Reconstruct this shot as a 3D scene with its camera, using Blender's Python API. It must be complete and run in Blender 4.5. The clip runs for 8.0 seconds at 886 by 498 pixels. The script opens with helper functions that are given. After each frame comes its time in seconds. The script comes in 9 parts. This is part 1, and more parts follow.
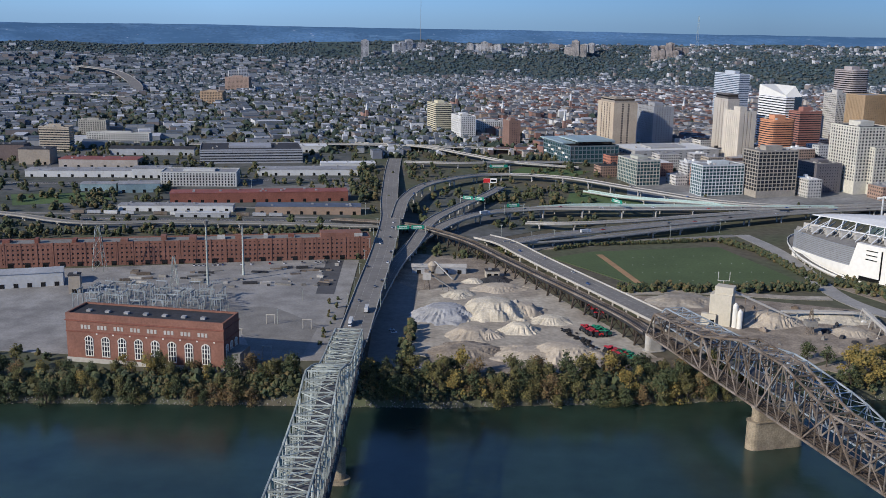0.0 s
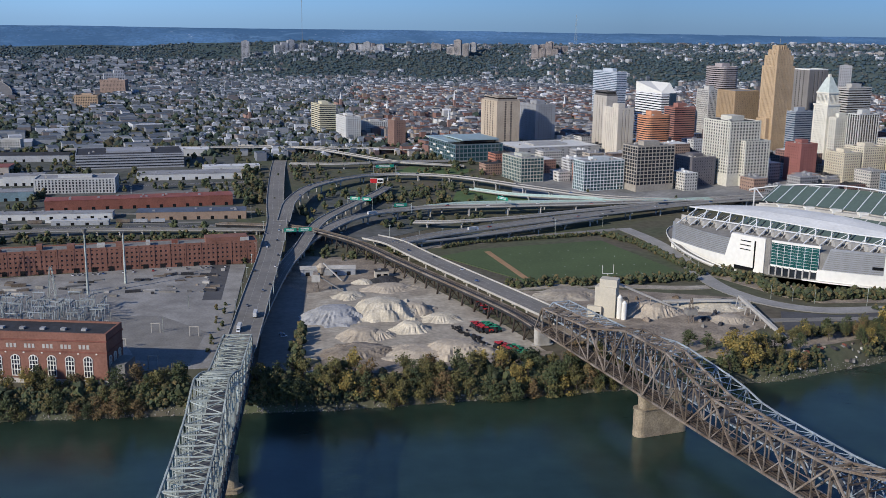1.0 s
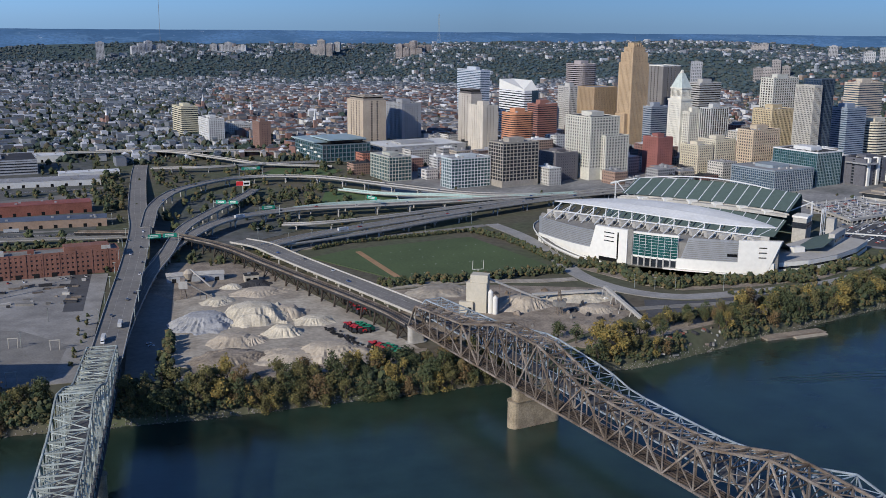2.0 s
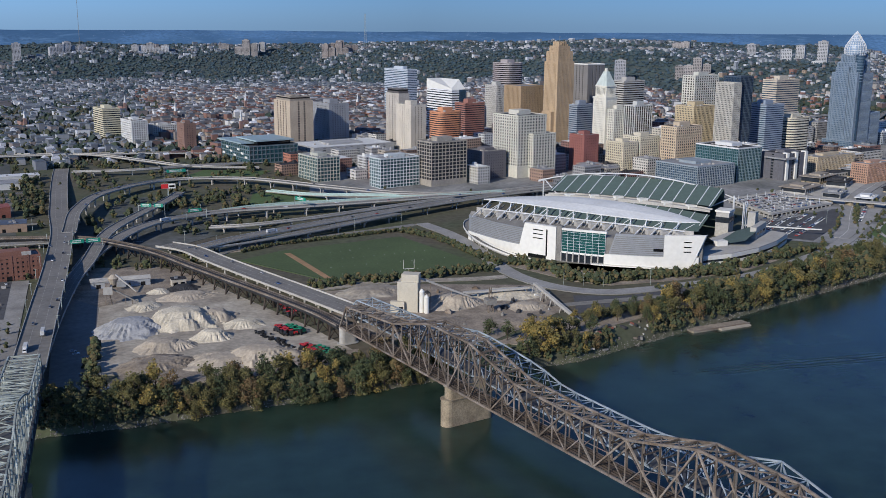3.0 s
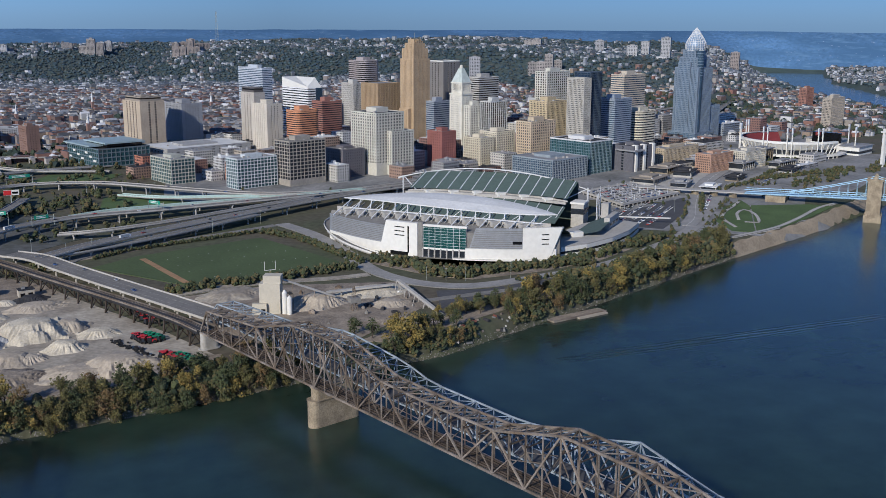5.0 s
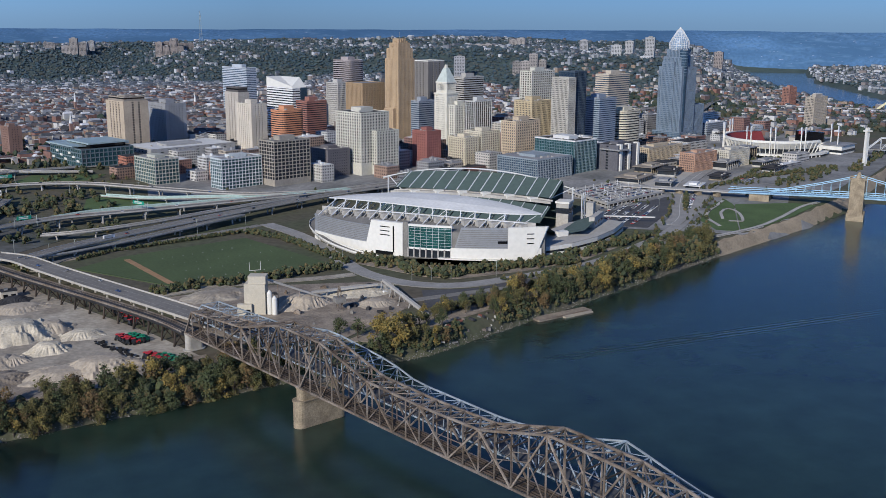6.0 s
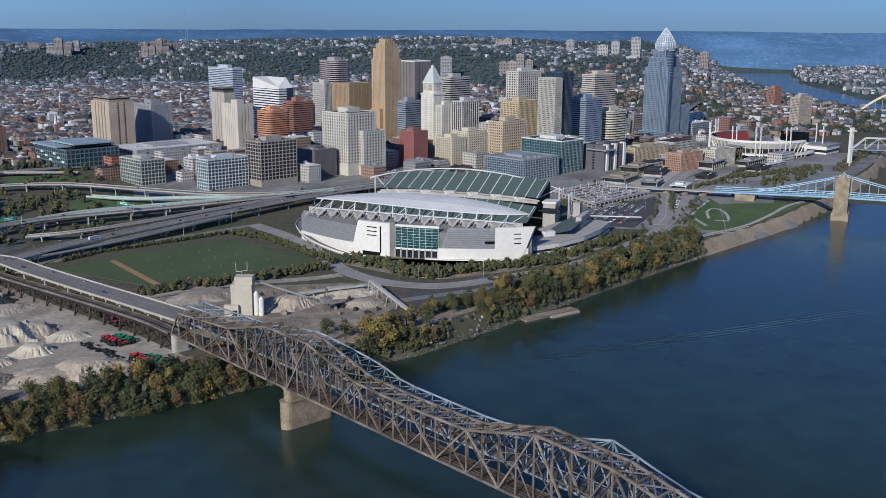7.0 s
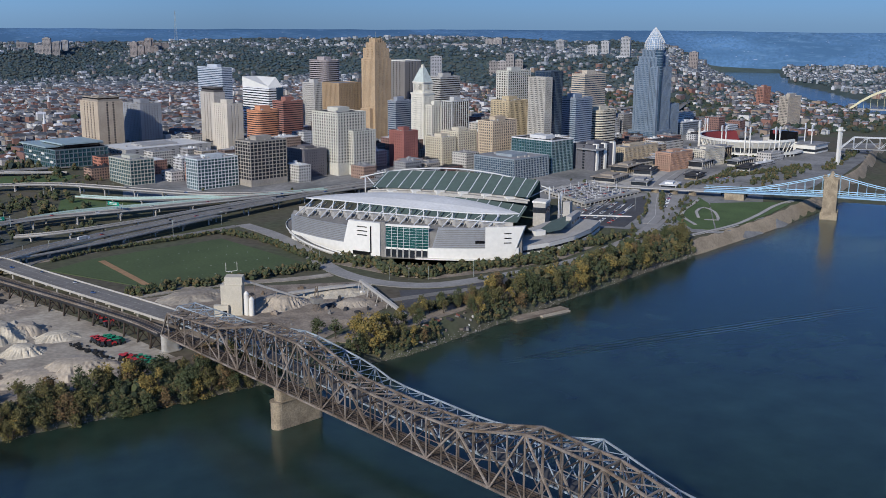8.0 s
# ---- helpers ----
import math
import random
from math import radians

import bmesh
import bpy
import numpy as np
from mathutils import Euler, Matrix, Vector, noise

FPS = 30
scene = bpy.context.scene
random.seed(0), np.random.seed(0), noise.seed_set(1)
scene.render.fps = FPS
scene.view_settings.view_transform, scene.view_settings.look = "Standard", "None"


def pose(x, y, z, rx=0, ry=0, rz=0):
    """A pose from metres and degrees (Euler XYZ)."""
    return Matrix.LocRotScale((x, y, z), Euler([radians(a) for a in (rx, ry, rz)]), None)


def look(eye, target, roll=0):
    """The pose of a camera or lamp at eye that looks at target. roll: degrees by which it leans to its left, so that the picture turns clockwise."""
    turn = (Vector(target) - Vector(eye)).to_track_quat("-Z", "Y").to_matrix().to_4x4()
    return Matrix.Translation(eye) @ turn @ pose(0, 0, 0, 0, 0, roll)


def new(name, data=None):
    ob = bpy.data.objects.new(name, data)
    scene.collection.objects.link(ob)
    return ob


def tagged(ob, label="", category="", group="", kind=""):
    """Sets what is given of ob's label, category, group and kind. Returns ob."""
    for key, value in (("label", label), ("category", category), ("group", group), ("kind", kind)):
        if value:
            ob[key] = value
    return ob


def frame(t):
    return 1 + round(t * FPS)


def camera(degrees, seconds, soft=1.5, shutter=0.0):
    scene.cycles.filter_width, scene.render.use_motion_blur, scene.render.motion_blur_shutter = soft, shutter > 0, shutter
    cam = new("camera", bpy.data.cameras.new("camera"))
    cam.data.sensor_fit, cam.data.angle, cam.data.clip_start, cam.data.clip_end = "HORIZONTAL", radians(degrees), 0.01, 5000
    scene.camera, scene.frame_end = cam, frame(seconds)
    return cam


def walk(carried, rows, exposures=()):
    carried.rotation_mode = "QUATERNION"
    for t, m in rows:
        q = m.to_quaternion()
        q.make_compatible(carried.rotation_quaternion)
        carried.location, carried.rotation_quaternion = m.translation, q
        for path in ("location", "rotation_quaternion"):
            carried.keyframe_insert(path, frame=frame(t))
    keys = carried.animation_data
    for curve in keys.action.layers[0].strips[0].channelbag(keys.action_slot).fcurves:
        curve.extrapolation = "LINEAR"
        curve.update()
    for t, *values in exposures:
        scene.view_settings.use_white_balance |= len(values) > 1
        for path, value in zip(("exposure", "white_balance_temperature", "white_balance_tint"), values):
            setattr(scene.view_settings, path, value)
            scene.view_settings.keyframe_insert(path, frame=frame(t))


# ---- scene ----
# camera: it stands high over the near bank and turns to its right
EYE = 230.0
cam = camera(47.85, 8.0, soft=0.75)
TURNS = [
    (0.0, 0.00, -12.80, 1.06), (0.2, 0.60, -12.78, 1.03), (0.5, 1.85, -12.74, 0.97), (1.0, 6.54, -12.70, 0.80),
    (1.5, 10.96, -12.67, 0.65), (1.7, 12.36, -12.66, 0.60), (2.8, 17.52, -12.65, 0.40), (3.0, 18.22, -12.65, 0.38),
    (3.5, 20.47, -12.67, 0.36), (3.8, 22.60, -12.69, 0.28), (4.0, 23.81, -12.70, 0.24), (4.5, 25.62, -12.72, 0.24),
    (4.7, 25.95, -12.73, 0.24), (5.8, 27.02, -12.76, 0.24), (6.0, 27.18, -12.76, 0.24), (6.5, 27.55, -12.75, 0.23),
    (7.0, 27.94, -12.74, 0.27), (7.5, 28.24, -12.75, 0.31), (8.0, 28.51, -12.76, 0.29),
]
walk(cam, [(t, pose(0, 0, EYE, 90 + pitch, 0, -yaw) @ pose(0, 0, 0, 0, 0, roll)) for t, yaw, pitch, roll in TURNS],
     exposures=[(0.0, 0.3, 6200, 10), (3.0, 0.15, 6050, 10), (8.0, 0.1, 6000, 10)])

# light: low afternoon sun from behind the camera's left, clear sky
SUN_AZ, SUN_EL = 234.0, 27.0
world = bpy.data.worlds.new("world")
scene.world = world
world.use_nodes = True
wn = world.node_tree
sky = wn.nodes.new("ShaderNodeTexSky")
sky.sky_type = "NISHITA"
sky.sun_disc = False
sky.sun_elevation = radians(SUN_EL)
sky.sun_rotation = radians(SUN_AZ)
sky.altitude = 200
sky.dust_density = 0.25
sky.ozone_density = 4.0
tint = wn.nodes.new("ShaderNodeMix")
tint.data_type, tint.blend_type = "RGBA", "MULTIPLY"
tint.inputs[0].default_value = 1.0
# bluer low over the land, paler overhead
rise = wn.nodes.new("ShaderNodeSeparateXYZ")
wn.links.new(wn.nodes.new("ShaderNodeTexCoord").outputs["Generated"], rise.inputs[0])
ramp = wn.nodes.new("ShaderNodeValToRGB")
ramp.color_ramp.elements[0].position, ramp.color_ramp.elements[0].color = 0.0, (0.3, 0.5, 0.98, 1)
ramp.color_ramp.elements[1].position, ramp.color_ramp.elements[1].color = 0.45, (0.48, 0.58, 0.74, 1)
wn.links.new(rise.outputs[2], ramp.inputs[0])
wn.links.new(ramp.outputs[0], tint.inputs[7])
wn.links.new(sky.outputs[0], tint.inputs[6])
wn.links.new(tint.outputs[2], wn.nodes["Background"].inputs[0])
# the haze brightens evenly from the far side of the sky round to the sun's side
way = wn.nodes.new("ShaderNodeTexCoord")
dot = wn.nodes.new("ShaderNodeVectorMath")
dot.operation = "DOT_PRODUCT"
dot.inputs[1].default_value = (math.sin(radians(SUN_AZ)), math.cos(radians(SUN_AZ)), 0)
wn.links.new(way.outputs["Generated"], dot.inputs[0])
gain = wn.nodes.new("ShaderNodeMapRange")
gain.inputs["From Min"].default_value, gain.inputs["From Max"].default_value = -0.8, -0.4
gain.inputs["To Min"].default_value, gain.inputs["To Max"].default_value = 0.076, 0.15
wn.links.new(dot.outputs["Value"], gain.inputs["Value"])
wn.links.new(gain.outputs[0], wn.nodes["Background"].inputs[1])
sun = new("sun", bpy.data.lights.new("sun", "SUN"))
sun.data.energy, sun.data.angle, sun.data.color = 4.1, radians(0.6), (1.0, 0.905, 0.77)
a, e = radians(SUN_AZ), radians(SUN_EL)
sun.matrix_world = look((math.sin(a) * math.cos(e) * 900, math.cos(a) * math.cos(e) * 900, 600 + math.sin(e) * 900), (0, 0, 600))
# ---- materials ----
def mat(name, col, rough=0.85, var=0.25, scale=0.3, metal=0.0, bump=0.0, rnd=0.0, col2=None, fine=None, island=0.0, spec=0.3):
    """A procedural surface: two scales of mottling, optional variation from piece to piece."""
    m = bpy.data.materials.new(name)
    m.use_nodes = True
    nt = m.node_tree
    b = nt.nodes["Principled BSDF"]
    b.inputs["Roughness"].default_value, b.inputs["Metallic"].default_value = rough, metal
    b.inputs["Specular IOR Level"].default_value = spec
    tc = nt.nodes.new("ShaderNodeTexCoord")
    geo = nt.nodes.new("ShaderNodeNewGeometry")
    def noise_node(sc, det):
        n = nt.nodes.new("ShaderNodeTexNoise")
        n.inputs["Scale"].default_value, n.inputs["Detail"].default_value = sc, det
        nt.links.new(geo.outputs["Position"], n.inputs["Vector"])
        return n
    big, small = noise_node(scale, 5), noise_node(fine or scale * 9, 4)
    ramp = nt.nodes.new("ShaderNodeValToRGB")
    c2 = col2 or tuple(c * (1 - var) for c in col)
    ramp.color_ramp.elements[0].position, ramp.color_ramp.elements[1].position = 0.34, 0.66
    ramp.color_ramp.elements[0].color, ramp.color_ramp.elements[1].color = (*c2, 1), (*col, 1)
    nt.links.new(big.outputs["Fac"], ramp.inputs["Fac"])
    hsv = nt.nodes.new("ShaderNodeHueSaturation")
    nt.links.new(ramp.outputs["Color"], hsv.inputs["Color"])
    mr = nt.nodes.new("ShaderNodeMapRange")
    mr.inputs["From Min"].default_value, mr.inputs["From Max"].default_value = 0.25, 0.75
    mr.inputs["To Min"].default_value, mr.inputs["To Max"].default_value = 1 - var, 1 + var * 0.6
    nt.links.new(small.outputs["Fac"], mr.inputs["Value"])
    val = mr.outputs[0]
    if rnd or island:
        src = geo.outputs["Random Per Island"]
        if rnd:
            src = nt.nodes.new("ShaderNodeObjectInfo").outputs["Random"]
        r = nt.nodes.new("ShaderNodeMapRange")
        r.inputs["To Min"].default_value, r.inputs["To Max"].default_value = 1 - (rnd or island), 1 + (rnd or island)
        nt.links.new(src, r.inputs["Value"])
        mul = nt.nodes.new("ShaderNodeMath")
        mul.operation = "MULTIPLY"
        nt.links.new(val, mul.inputs[0])
        nt.links.new(r.outputs[0], mul.inputs[1])
        val = mul.outputs[0]
    nt.links.new(val, hsv.inputs["Value"])
    nt.links.new(hsv.outputs["Color"], b.inputs["Base Color"])
    if bump:
        bp = nt.nodes.new("ShaderNodeBump")
        bp.inputs["Strength"].default_value, bp.inputs["Distance"].default_value = 0.6, bump
        nt.links.new(small.outputs["Fac"], bp.inputs["Height"])
        nt.links.new(bp.outputs["Normal"], b.inputs["Normal"])
    return m


def island_mat(name, cols, rough=0.9, var=0.15):
    """A surface whose colour is picked from a palette for each loose piece of a mesh."""
    m = mat(name, cols[0], rough, var, 0.02)
    nt = m.node_tree
    geo = [n for n in nt.nodes if n.type == "NEW_GEOMETRY"][0]
    hsv = [n for n in nt.nodes if n.type == "HUE_SAT"][0]
    ramp = nt.nodes.new("ShaderNodeValToRGB")
    ramp.color_ramp.interpolation = "CONSTANT"
    el = ramp.color_ramp.elements
    el[0].color = (*cols[0], 1)
    el[1].position, el[1].color = 1 / len(cols), (*cols[1], 1)
    for i, c in enumerate(cols[2:], 2):
        k = el.new(i / len(cols))
        k.color = (*c, 1)
    nt.links.new(geo.outputs["Random Per Island"], ramp.inputs["Fac"])
    nt.links.new(ramp.outputs["Color"], hsv.inputs["Color"])
    return m


def glass_mat(name, col, rough=0.12, spec=0.6):
    return mat(name, col, rough, 0.35, 0.06, metal=0.0, spec=spec, rnd=0.0)


def ripple(m):
    """Wind ripples in two sizes, patchy over the river."""
    nt = m.node_tree
    geo = [n for n in nt.nodes if n.type == "NEW_GEOMETRY"][0]
    mp = nt.nodes.new("ShaderNodeMapping")
    mp.inputs["Rotation"].default_value[2] = radians(15)
    mp.inputs["Scale"].default_value = (0.35, 1.0, 1.0)
    nt.links.new(geo.outputs["Position"], mp.inputs["Vector"])
    h = []
    for sc, det in ((0.16, 3), (0.9, 2)):
        n = nt.nodes.new("ShaderNodeTexNoise")
        n.inputs["Scale"].default_value, n.inputs["Detail"].default_value = sc, det
        nt.links.new(mp.outputs["Vector"], n.inputs["Vector"])
        h.append(n.outputs["Fac"])
    prev = None
    for out, dist in zip(h, (0.12, 0.035)):
        b = nt.nodes.new("ShaderNodeBump")
        b.inputs["Strength"].default_value, b.inputs["Distance"].default_value = 1.0, dist
        nt.links.new(out, b.inputs["Height"])
        if prev is not None:
            nt.links.new(prev, b.inputs["Normal"])
        prev = b.outputs["Normal"]
    # the long low wake of a passed boat
    mp2 = nt.nodes.new("ShaderNodeMapping")
    mp2.vector_type = "TEXTURE"
    mp2.inputs["Location"].default_value = (353, 561, 0)
    mp2.inputs["Rotation"].default_value[2] = radians(-4)
    nt.links.new(geo.outputs["Position"], mp2.inputs["Vector"])
    sep = nt.nodes.new("ShaderNodeSeparateXYZ")
    nt.links.new(mp2.outputs["Vector"], sep.inputs[0])

    def calc(op, p, q=None, c=0.0):
        k = nt.nodes.new("ShaderNodeMath")
        k.operation = op
        nt.links.new(p, k.inputs[0])
        if q is None:
            k.inputs[1].default_value = c
        else:
            nt.links.new(q, k.inputs[1])
        return k.outputs[0]

    def span(p, lo, hi):
        k = nt.nodes.new("ShaderNodeMapRange")
        k.interpolation_type = "SMOOTHSTEP"
        k.inputs["From Min"].default_value, k.inputs["From Max"].default_value = lo, hi
        nt.links.new(p, k.inputs["Value"])
        return k.outputs[0]
    bend = calc("ADD", sep.outputs[1], calc("MULTIPLY", h[0], c=6.0))
    mask = calc("MULTIPLY", span(calc("ABSOLUTE", calc("ADD", bend, c=-2.0)), 13, 3), calc("MULTIPLY", span(sep.outputs[0], -20, 60), span(sep.outputs[0], 420, 250)))
    crest = calc("MULTIPLY", calc("SINE", calc("MULTIPLY", bend, c=1.25)), mask)
    b = nt.nodes.new("ShaderNodeBump")
    b.inputs["Strength"].default_value, b.inputs["Distance"].default_value = 1.0, 0.11
    nt.links.new(crest, b.inputs["Height"])
    nt.links.new(prev, b.inputs["Normal"])
    nt.links.new(b.outputs["Normal"], nt.nodes["Principled BSDF"].inputs["Normal"])


M = {}
M["ground"] = mat("ground_soil_grass", (0.075, 0.085, 0.045), 0.95, 0.35, 0.012, col2=(0.1, 0.085, 0.06), fine=0.15)
# Far ground: a little distance haze is tinted into the green.
M["ground_far"] = mat("hazed_hillside_ground", (0.048, 0.075, 0.07), 0.95, 0.3, 0.006, col2=(0.062, 0.08, 0.075), fine=0.03)
M["water"] = mat("river_water", (0.024, 0.046, 0.034), 0.2, 0.3, 0.004, spec=0.5)
ripple(M["water"])
wb = M["water"].node_tree.nodes["Principled BSDF"]
wb.subsurface_method = "BURLEY"
wb.inputs["Subsurface Weight"].default_value = 1.0
wb.inputs["Subsurface Radius"].default_value = (1.0, 1.0, 1.0)
wb.inputs["Subsurface Scale"].default_value = 14.0
# Raised blue base colour stands in for the sky's reflection.
M["water_far"] = mat("sky_tinted_river_water", (0.09, 0.15, 0.2), 0.25, 0.2, 0.002, spec=0.8)
M["concrete"] = mat("concrete", (0.42, 0.4, 0.36), 0.9, 0.18, 0.05, bump=0.02)
M["concrete_dark"] = mat("weathered_concrete", (0.22, 0.21, 0.19), 0.9, 0.25, 0.08)
M["asphalt"] = mat("asphalt", (0.085, 0.085, 0.088), 0.9, 0.22, 0.05)
M["asphalt_old"] = mat("old_asphalt", (0.2, 0.188, 0.168), 0.92, 0.22, 0.03)
M["street_pale"] = mat("pale_worn_street_concrete", (0.3, 0.29, 0.27), 0.92, 0.2, 0.06, fine=0.5)
M["steel_silver"] = mat("silver_painted_steel", (0.36, 0.39, 0.35), 0.7, 0.3, 0.15, rnd=0.35)
M["steel_brown"] = mat("weathered_brown_steel", (0.215, 0.185, 0.155), 0.7, 0.4, 0.1, rnd=0.35, col2=(0.12, 0.088, 0.06))
# Darker brown for inner truss members, track steel and trestle bents.
M["steel_dark"] = mat("dark_brown_steel", (0.075, 0.058, 0.045), 0.85, 0.35, 0.1, rnd=0.3)
M["steel_blue"] = mat("blue_grey_painted_steel", (0.3, 0.345, 0.38), 0.7, 0.25, 0.15, rnd=0.2)
M["stone"] = mat("tan_stone_masonry", (0.34, 0.28, 0.19), 0.9, 0.35, 0.12, bump=0.1, col2=(0.2, 0.16, 0.11))
M["brick"] = mat("red_brick", (0.225, 0.108, 0.077), 0.9, 0.22, 0.08, bump=0.02)
M["brick_dark"] = mat("dark_red_brick", (0.22, 0.085, 0.06), 0.9, 0.25, 0.08)
M["white"] = mat("white_panel", (0.69, 0.67, 0.605), 0.5, 0.08, 0.03)
M["roof_dark"] = mat("black_roof_membrane", (0.045, 0.045, 0.048), 0.9, 0.35, 0.05)
M["roof_grey"] = mat("grey_roof", (0.3, 0.3, 0.3), 0.85, 0.3, 0.05)
M["roof_white"] = mat("white_roof_membrane", (0.61, 0.61, 0.59), 0.7, 0.12, 0.04)
M["city_worn"] = mat("worn_industrial_paving", (0.11, 0.11, 0.105), 0.92, 0.35, 0.015, col2=(0.06, 0.068, 0.05), fine=0.12)
M["city"] = mat("city_paving", (0.27, 0.265, 0.255), 0.92, 0.3, 0.02, col2=(0.14, 0.142, 0.135), fine=0.2)
M["glass"] = glass_mat("dark_window_glass", (0.03, 0.036, 0.045))
M["glass_blue"] = glass_mat("blue_curtain_glass", (0.045, 0.082, 0.125))
M["sheet_teal_pale"] = mat("pale_teal_metal_roof", (0.3, 0.38, 0.39), 0.5, 0.12, 0.05)
M["glass_teal"] = glass_mat("teal_curtain_glass", (0.03, 0.085, 0.095))
M["glass_green"] = glass_mat("green_stadium_glass", (0.02, 0.09, 0.085))
M["glass_black"] = glass_mat("black_glass", (0.01, 0.011, 0.013))
M["turf"] = mat("playing_turf", (0.075, 0.105, 0.042), 0.95, 0.2, 0.02, fine=0.4)
M["grass"] = mat("lawn", (0.085, 0.13, 0.045), 0.95, 0.25, 0.03, fine=0.5)
M["gravel"] = mat("pale_gravel_yard", (0.41, 0.37, 0.3), 0.95, 0.3, 0.035, col2=(0.25, 0.215, 0.17), fine=0.3)
M["sand"] = mat("crushed_limestone", (0.55, 0.49, 0.38), 0.95, 0.25, 0.08, bump=0.3)
M["dirt"] = mat("bare_dirt", (0.31, 0.26, 0.2), 0.95, 0.35, 0.07, col2=(0.17, 0.14, 0.11), fine=0.6)
M["yard"] = mat("dusty_concrete_yard", (0.29, 0.28, 0.26), 0.95, 0.22, 0.05, col2=(0.18, 0.172, 0.16), fine=0.7)
M["seat_green"] = mat("green_grandstand_seats", (0.085, 0.12, 0.105), 0.8, 0.15, 0.2)
M["louver"] = mat("grey_metal_louvres", (0.3, 0.31, 0.32), 0.5, 0.15, 0.2, metal=0.3)
M["steel_white"] = mat("white_painted_steel", (0.62, 0.63, 0.63), 0.5, 0.15, 0.2)
M["bark"] = mat("bark", (0.09, 0.07, 0.055), 0.95, 0.3, 0.5)


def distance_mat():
    """Woods, fields and pale roofs many miles off, drawn out flat along the horizon. Blue haze is mixed into their
    colours.
    """
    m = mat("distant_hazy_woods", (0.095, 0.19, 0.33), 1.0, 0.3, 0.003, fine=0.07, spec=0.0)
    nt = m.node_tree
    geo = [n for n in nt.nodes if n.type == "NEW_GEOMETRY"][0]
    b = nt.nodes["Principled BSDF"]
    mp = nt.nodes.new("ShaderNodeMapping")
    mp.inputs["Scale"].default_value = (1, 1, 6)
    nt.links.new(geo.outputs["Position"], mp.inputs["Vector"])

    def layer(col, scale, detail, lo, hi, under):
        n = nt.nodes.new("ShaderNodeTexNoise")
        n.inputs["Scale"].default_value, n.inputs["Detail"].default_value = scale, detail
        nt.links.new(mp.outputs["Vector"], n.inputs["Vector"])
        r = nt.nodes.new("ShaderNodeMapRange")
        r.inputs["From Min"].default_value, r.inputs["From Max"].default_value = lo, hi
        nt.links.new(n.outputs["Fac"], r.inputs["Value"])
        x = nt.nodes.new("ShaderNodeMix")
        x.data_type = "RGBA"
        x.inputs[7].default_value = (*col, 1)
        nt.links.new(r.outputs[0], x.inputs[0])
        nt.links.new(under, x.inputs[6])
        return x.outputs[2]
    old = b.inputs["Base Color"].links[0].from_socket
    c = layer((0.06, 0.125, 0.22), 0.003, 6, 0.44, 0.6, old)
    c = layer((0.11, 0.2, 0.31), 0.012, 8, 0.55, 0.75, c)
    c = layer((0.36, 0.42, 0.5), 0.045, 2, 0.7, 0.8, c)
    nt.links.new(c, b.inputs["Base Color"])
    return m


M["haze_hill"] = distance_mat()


# ---- mesh helpers ----
def part(name, bm, material, parent=None, label="", smooth=False):
    me = bpy.data.meshes.new(name)
    bm.to_mesh(me)
    bm.free()
    if smooth:
        for p in me.polygons:
            p.use_smooth = True
    for mm in (material if isinstance(material, (list, tuple)) else [material]):
        me.materials.append(mm)
    ob = new(name, me)
    ob.parent = parent
    return tagged(ob, label)


def share(name, me, m, parent=None, label=""):
    """One more object on a mesh that exists."""
    ob = new(name, me)
    ob.parent = parent
    ob.matrix_local = m
    return tagged(ob, label)


def root(name, m, label, category, group="", kind=""):
    ob = new(name)
    ob.matrix_world = m
    ob.empty_display_size = 2.0
    return tagged(ob, label, category, group, kind)


def add_box(bm, x0, y0, z0, x1, y1, z1, taper=0.0, mi=0):
    t = taper
    v = [bm.verts.new(c) for c in ((x0, y0, z0), (x1, y0, z0), (x1, y1, z0), (x0, y1, z0),
                                   (x0 + t, y0 + t, z1), (x1 - t, y0 + t, z1), (x1 - t, y1 - t, z1), (x0 + t, y1 - t, z1))]
    for f in ((3, 2, 1, 0), (4, 5, 6, 7), (0, 1, 5, 4), (1, 2, 6, 5), (2, 3, 7, 6), (3, 0, 4, 7)):
        bm.faces.new([v[i] for i in f]).material_index = mi


def box(x0, y0, z0, x1, y1, z1, taper=0.0):
    bm = bmesh.new()
    add_box(bm, x0, y0, z0, x1, y1, z1, taper)
    return bm


def add_beam(bm, p, q, w, h):
    """A straight bar from p to q."""
    p, q = Vector(p), Vector(q)
    d = (q - p)
    side = d.cross(Vector((0, 0, 1)))
    side = side.normalized() if side.length > 1e-4 else Vector((1, 0, 0))
    up = side.cross(d).normalized()
    v = []
    for c in (p, q):
        for a, b in ((-1, -1), (1, -1), (1, 1), (-1, 1)):
            v.append(bm.verts.new(c + side * (a * w / 2) + up * (b * h / 2)))
    for f in ((0, 1, 2, 3), (7, 6, 5, 4), (0, 4, 5, 1), (1, 5, 6, 2), (2, 6, 7, 3), (3, 7, 4, 0)):
        bm.faces.new([v[i] for i in f])


BAR = {}


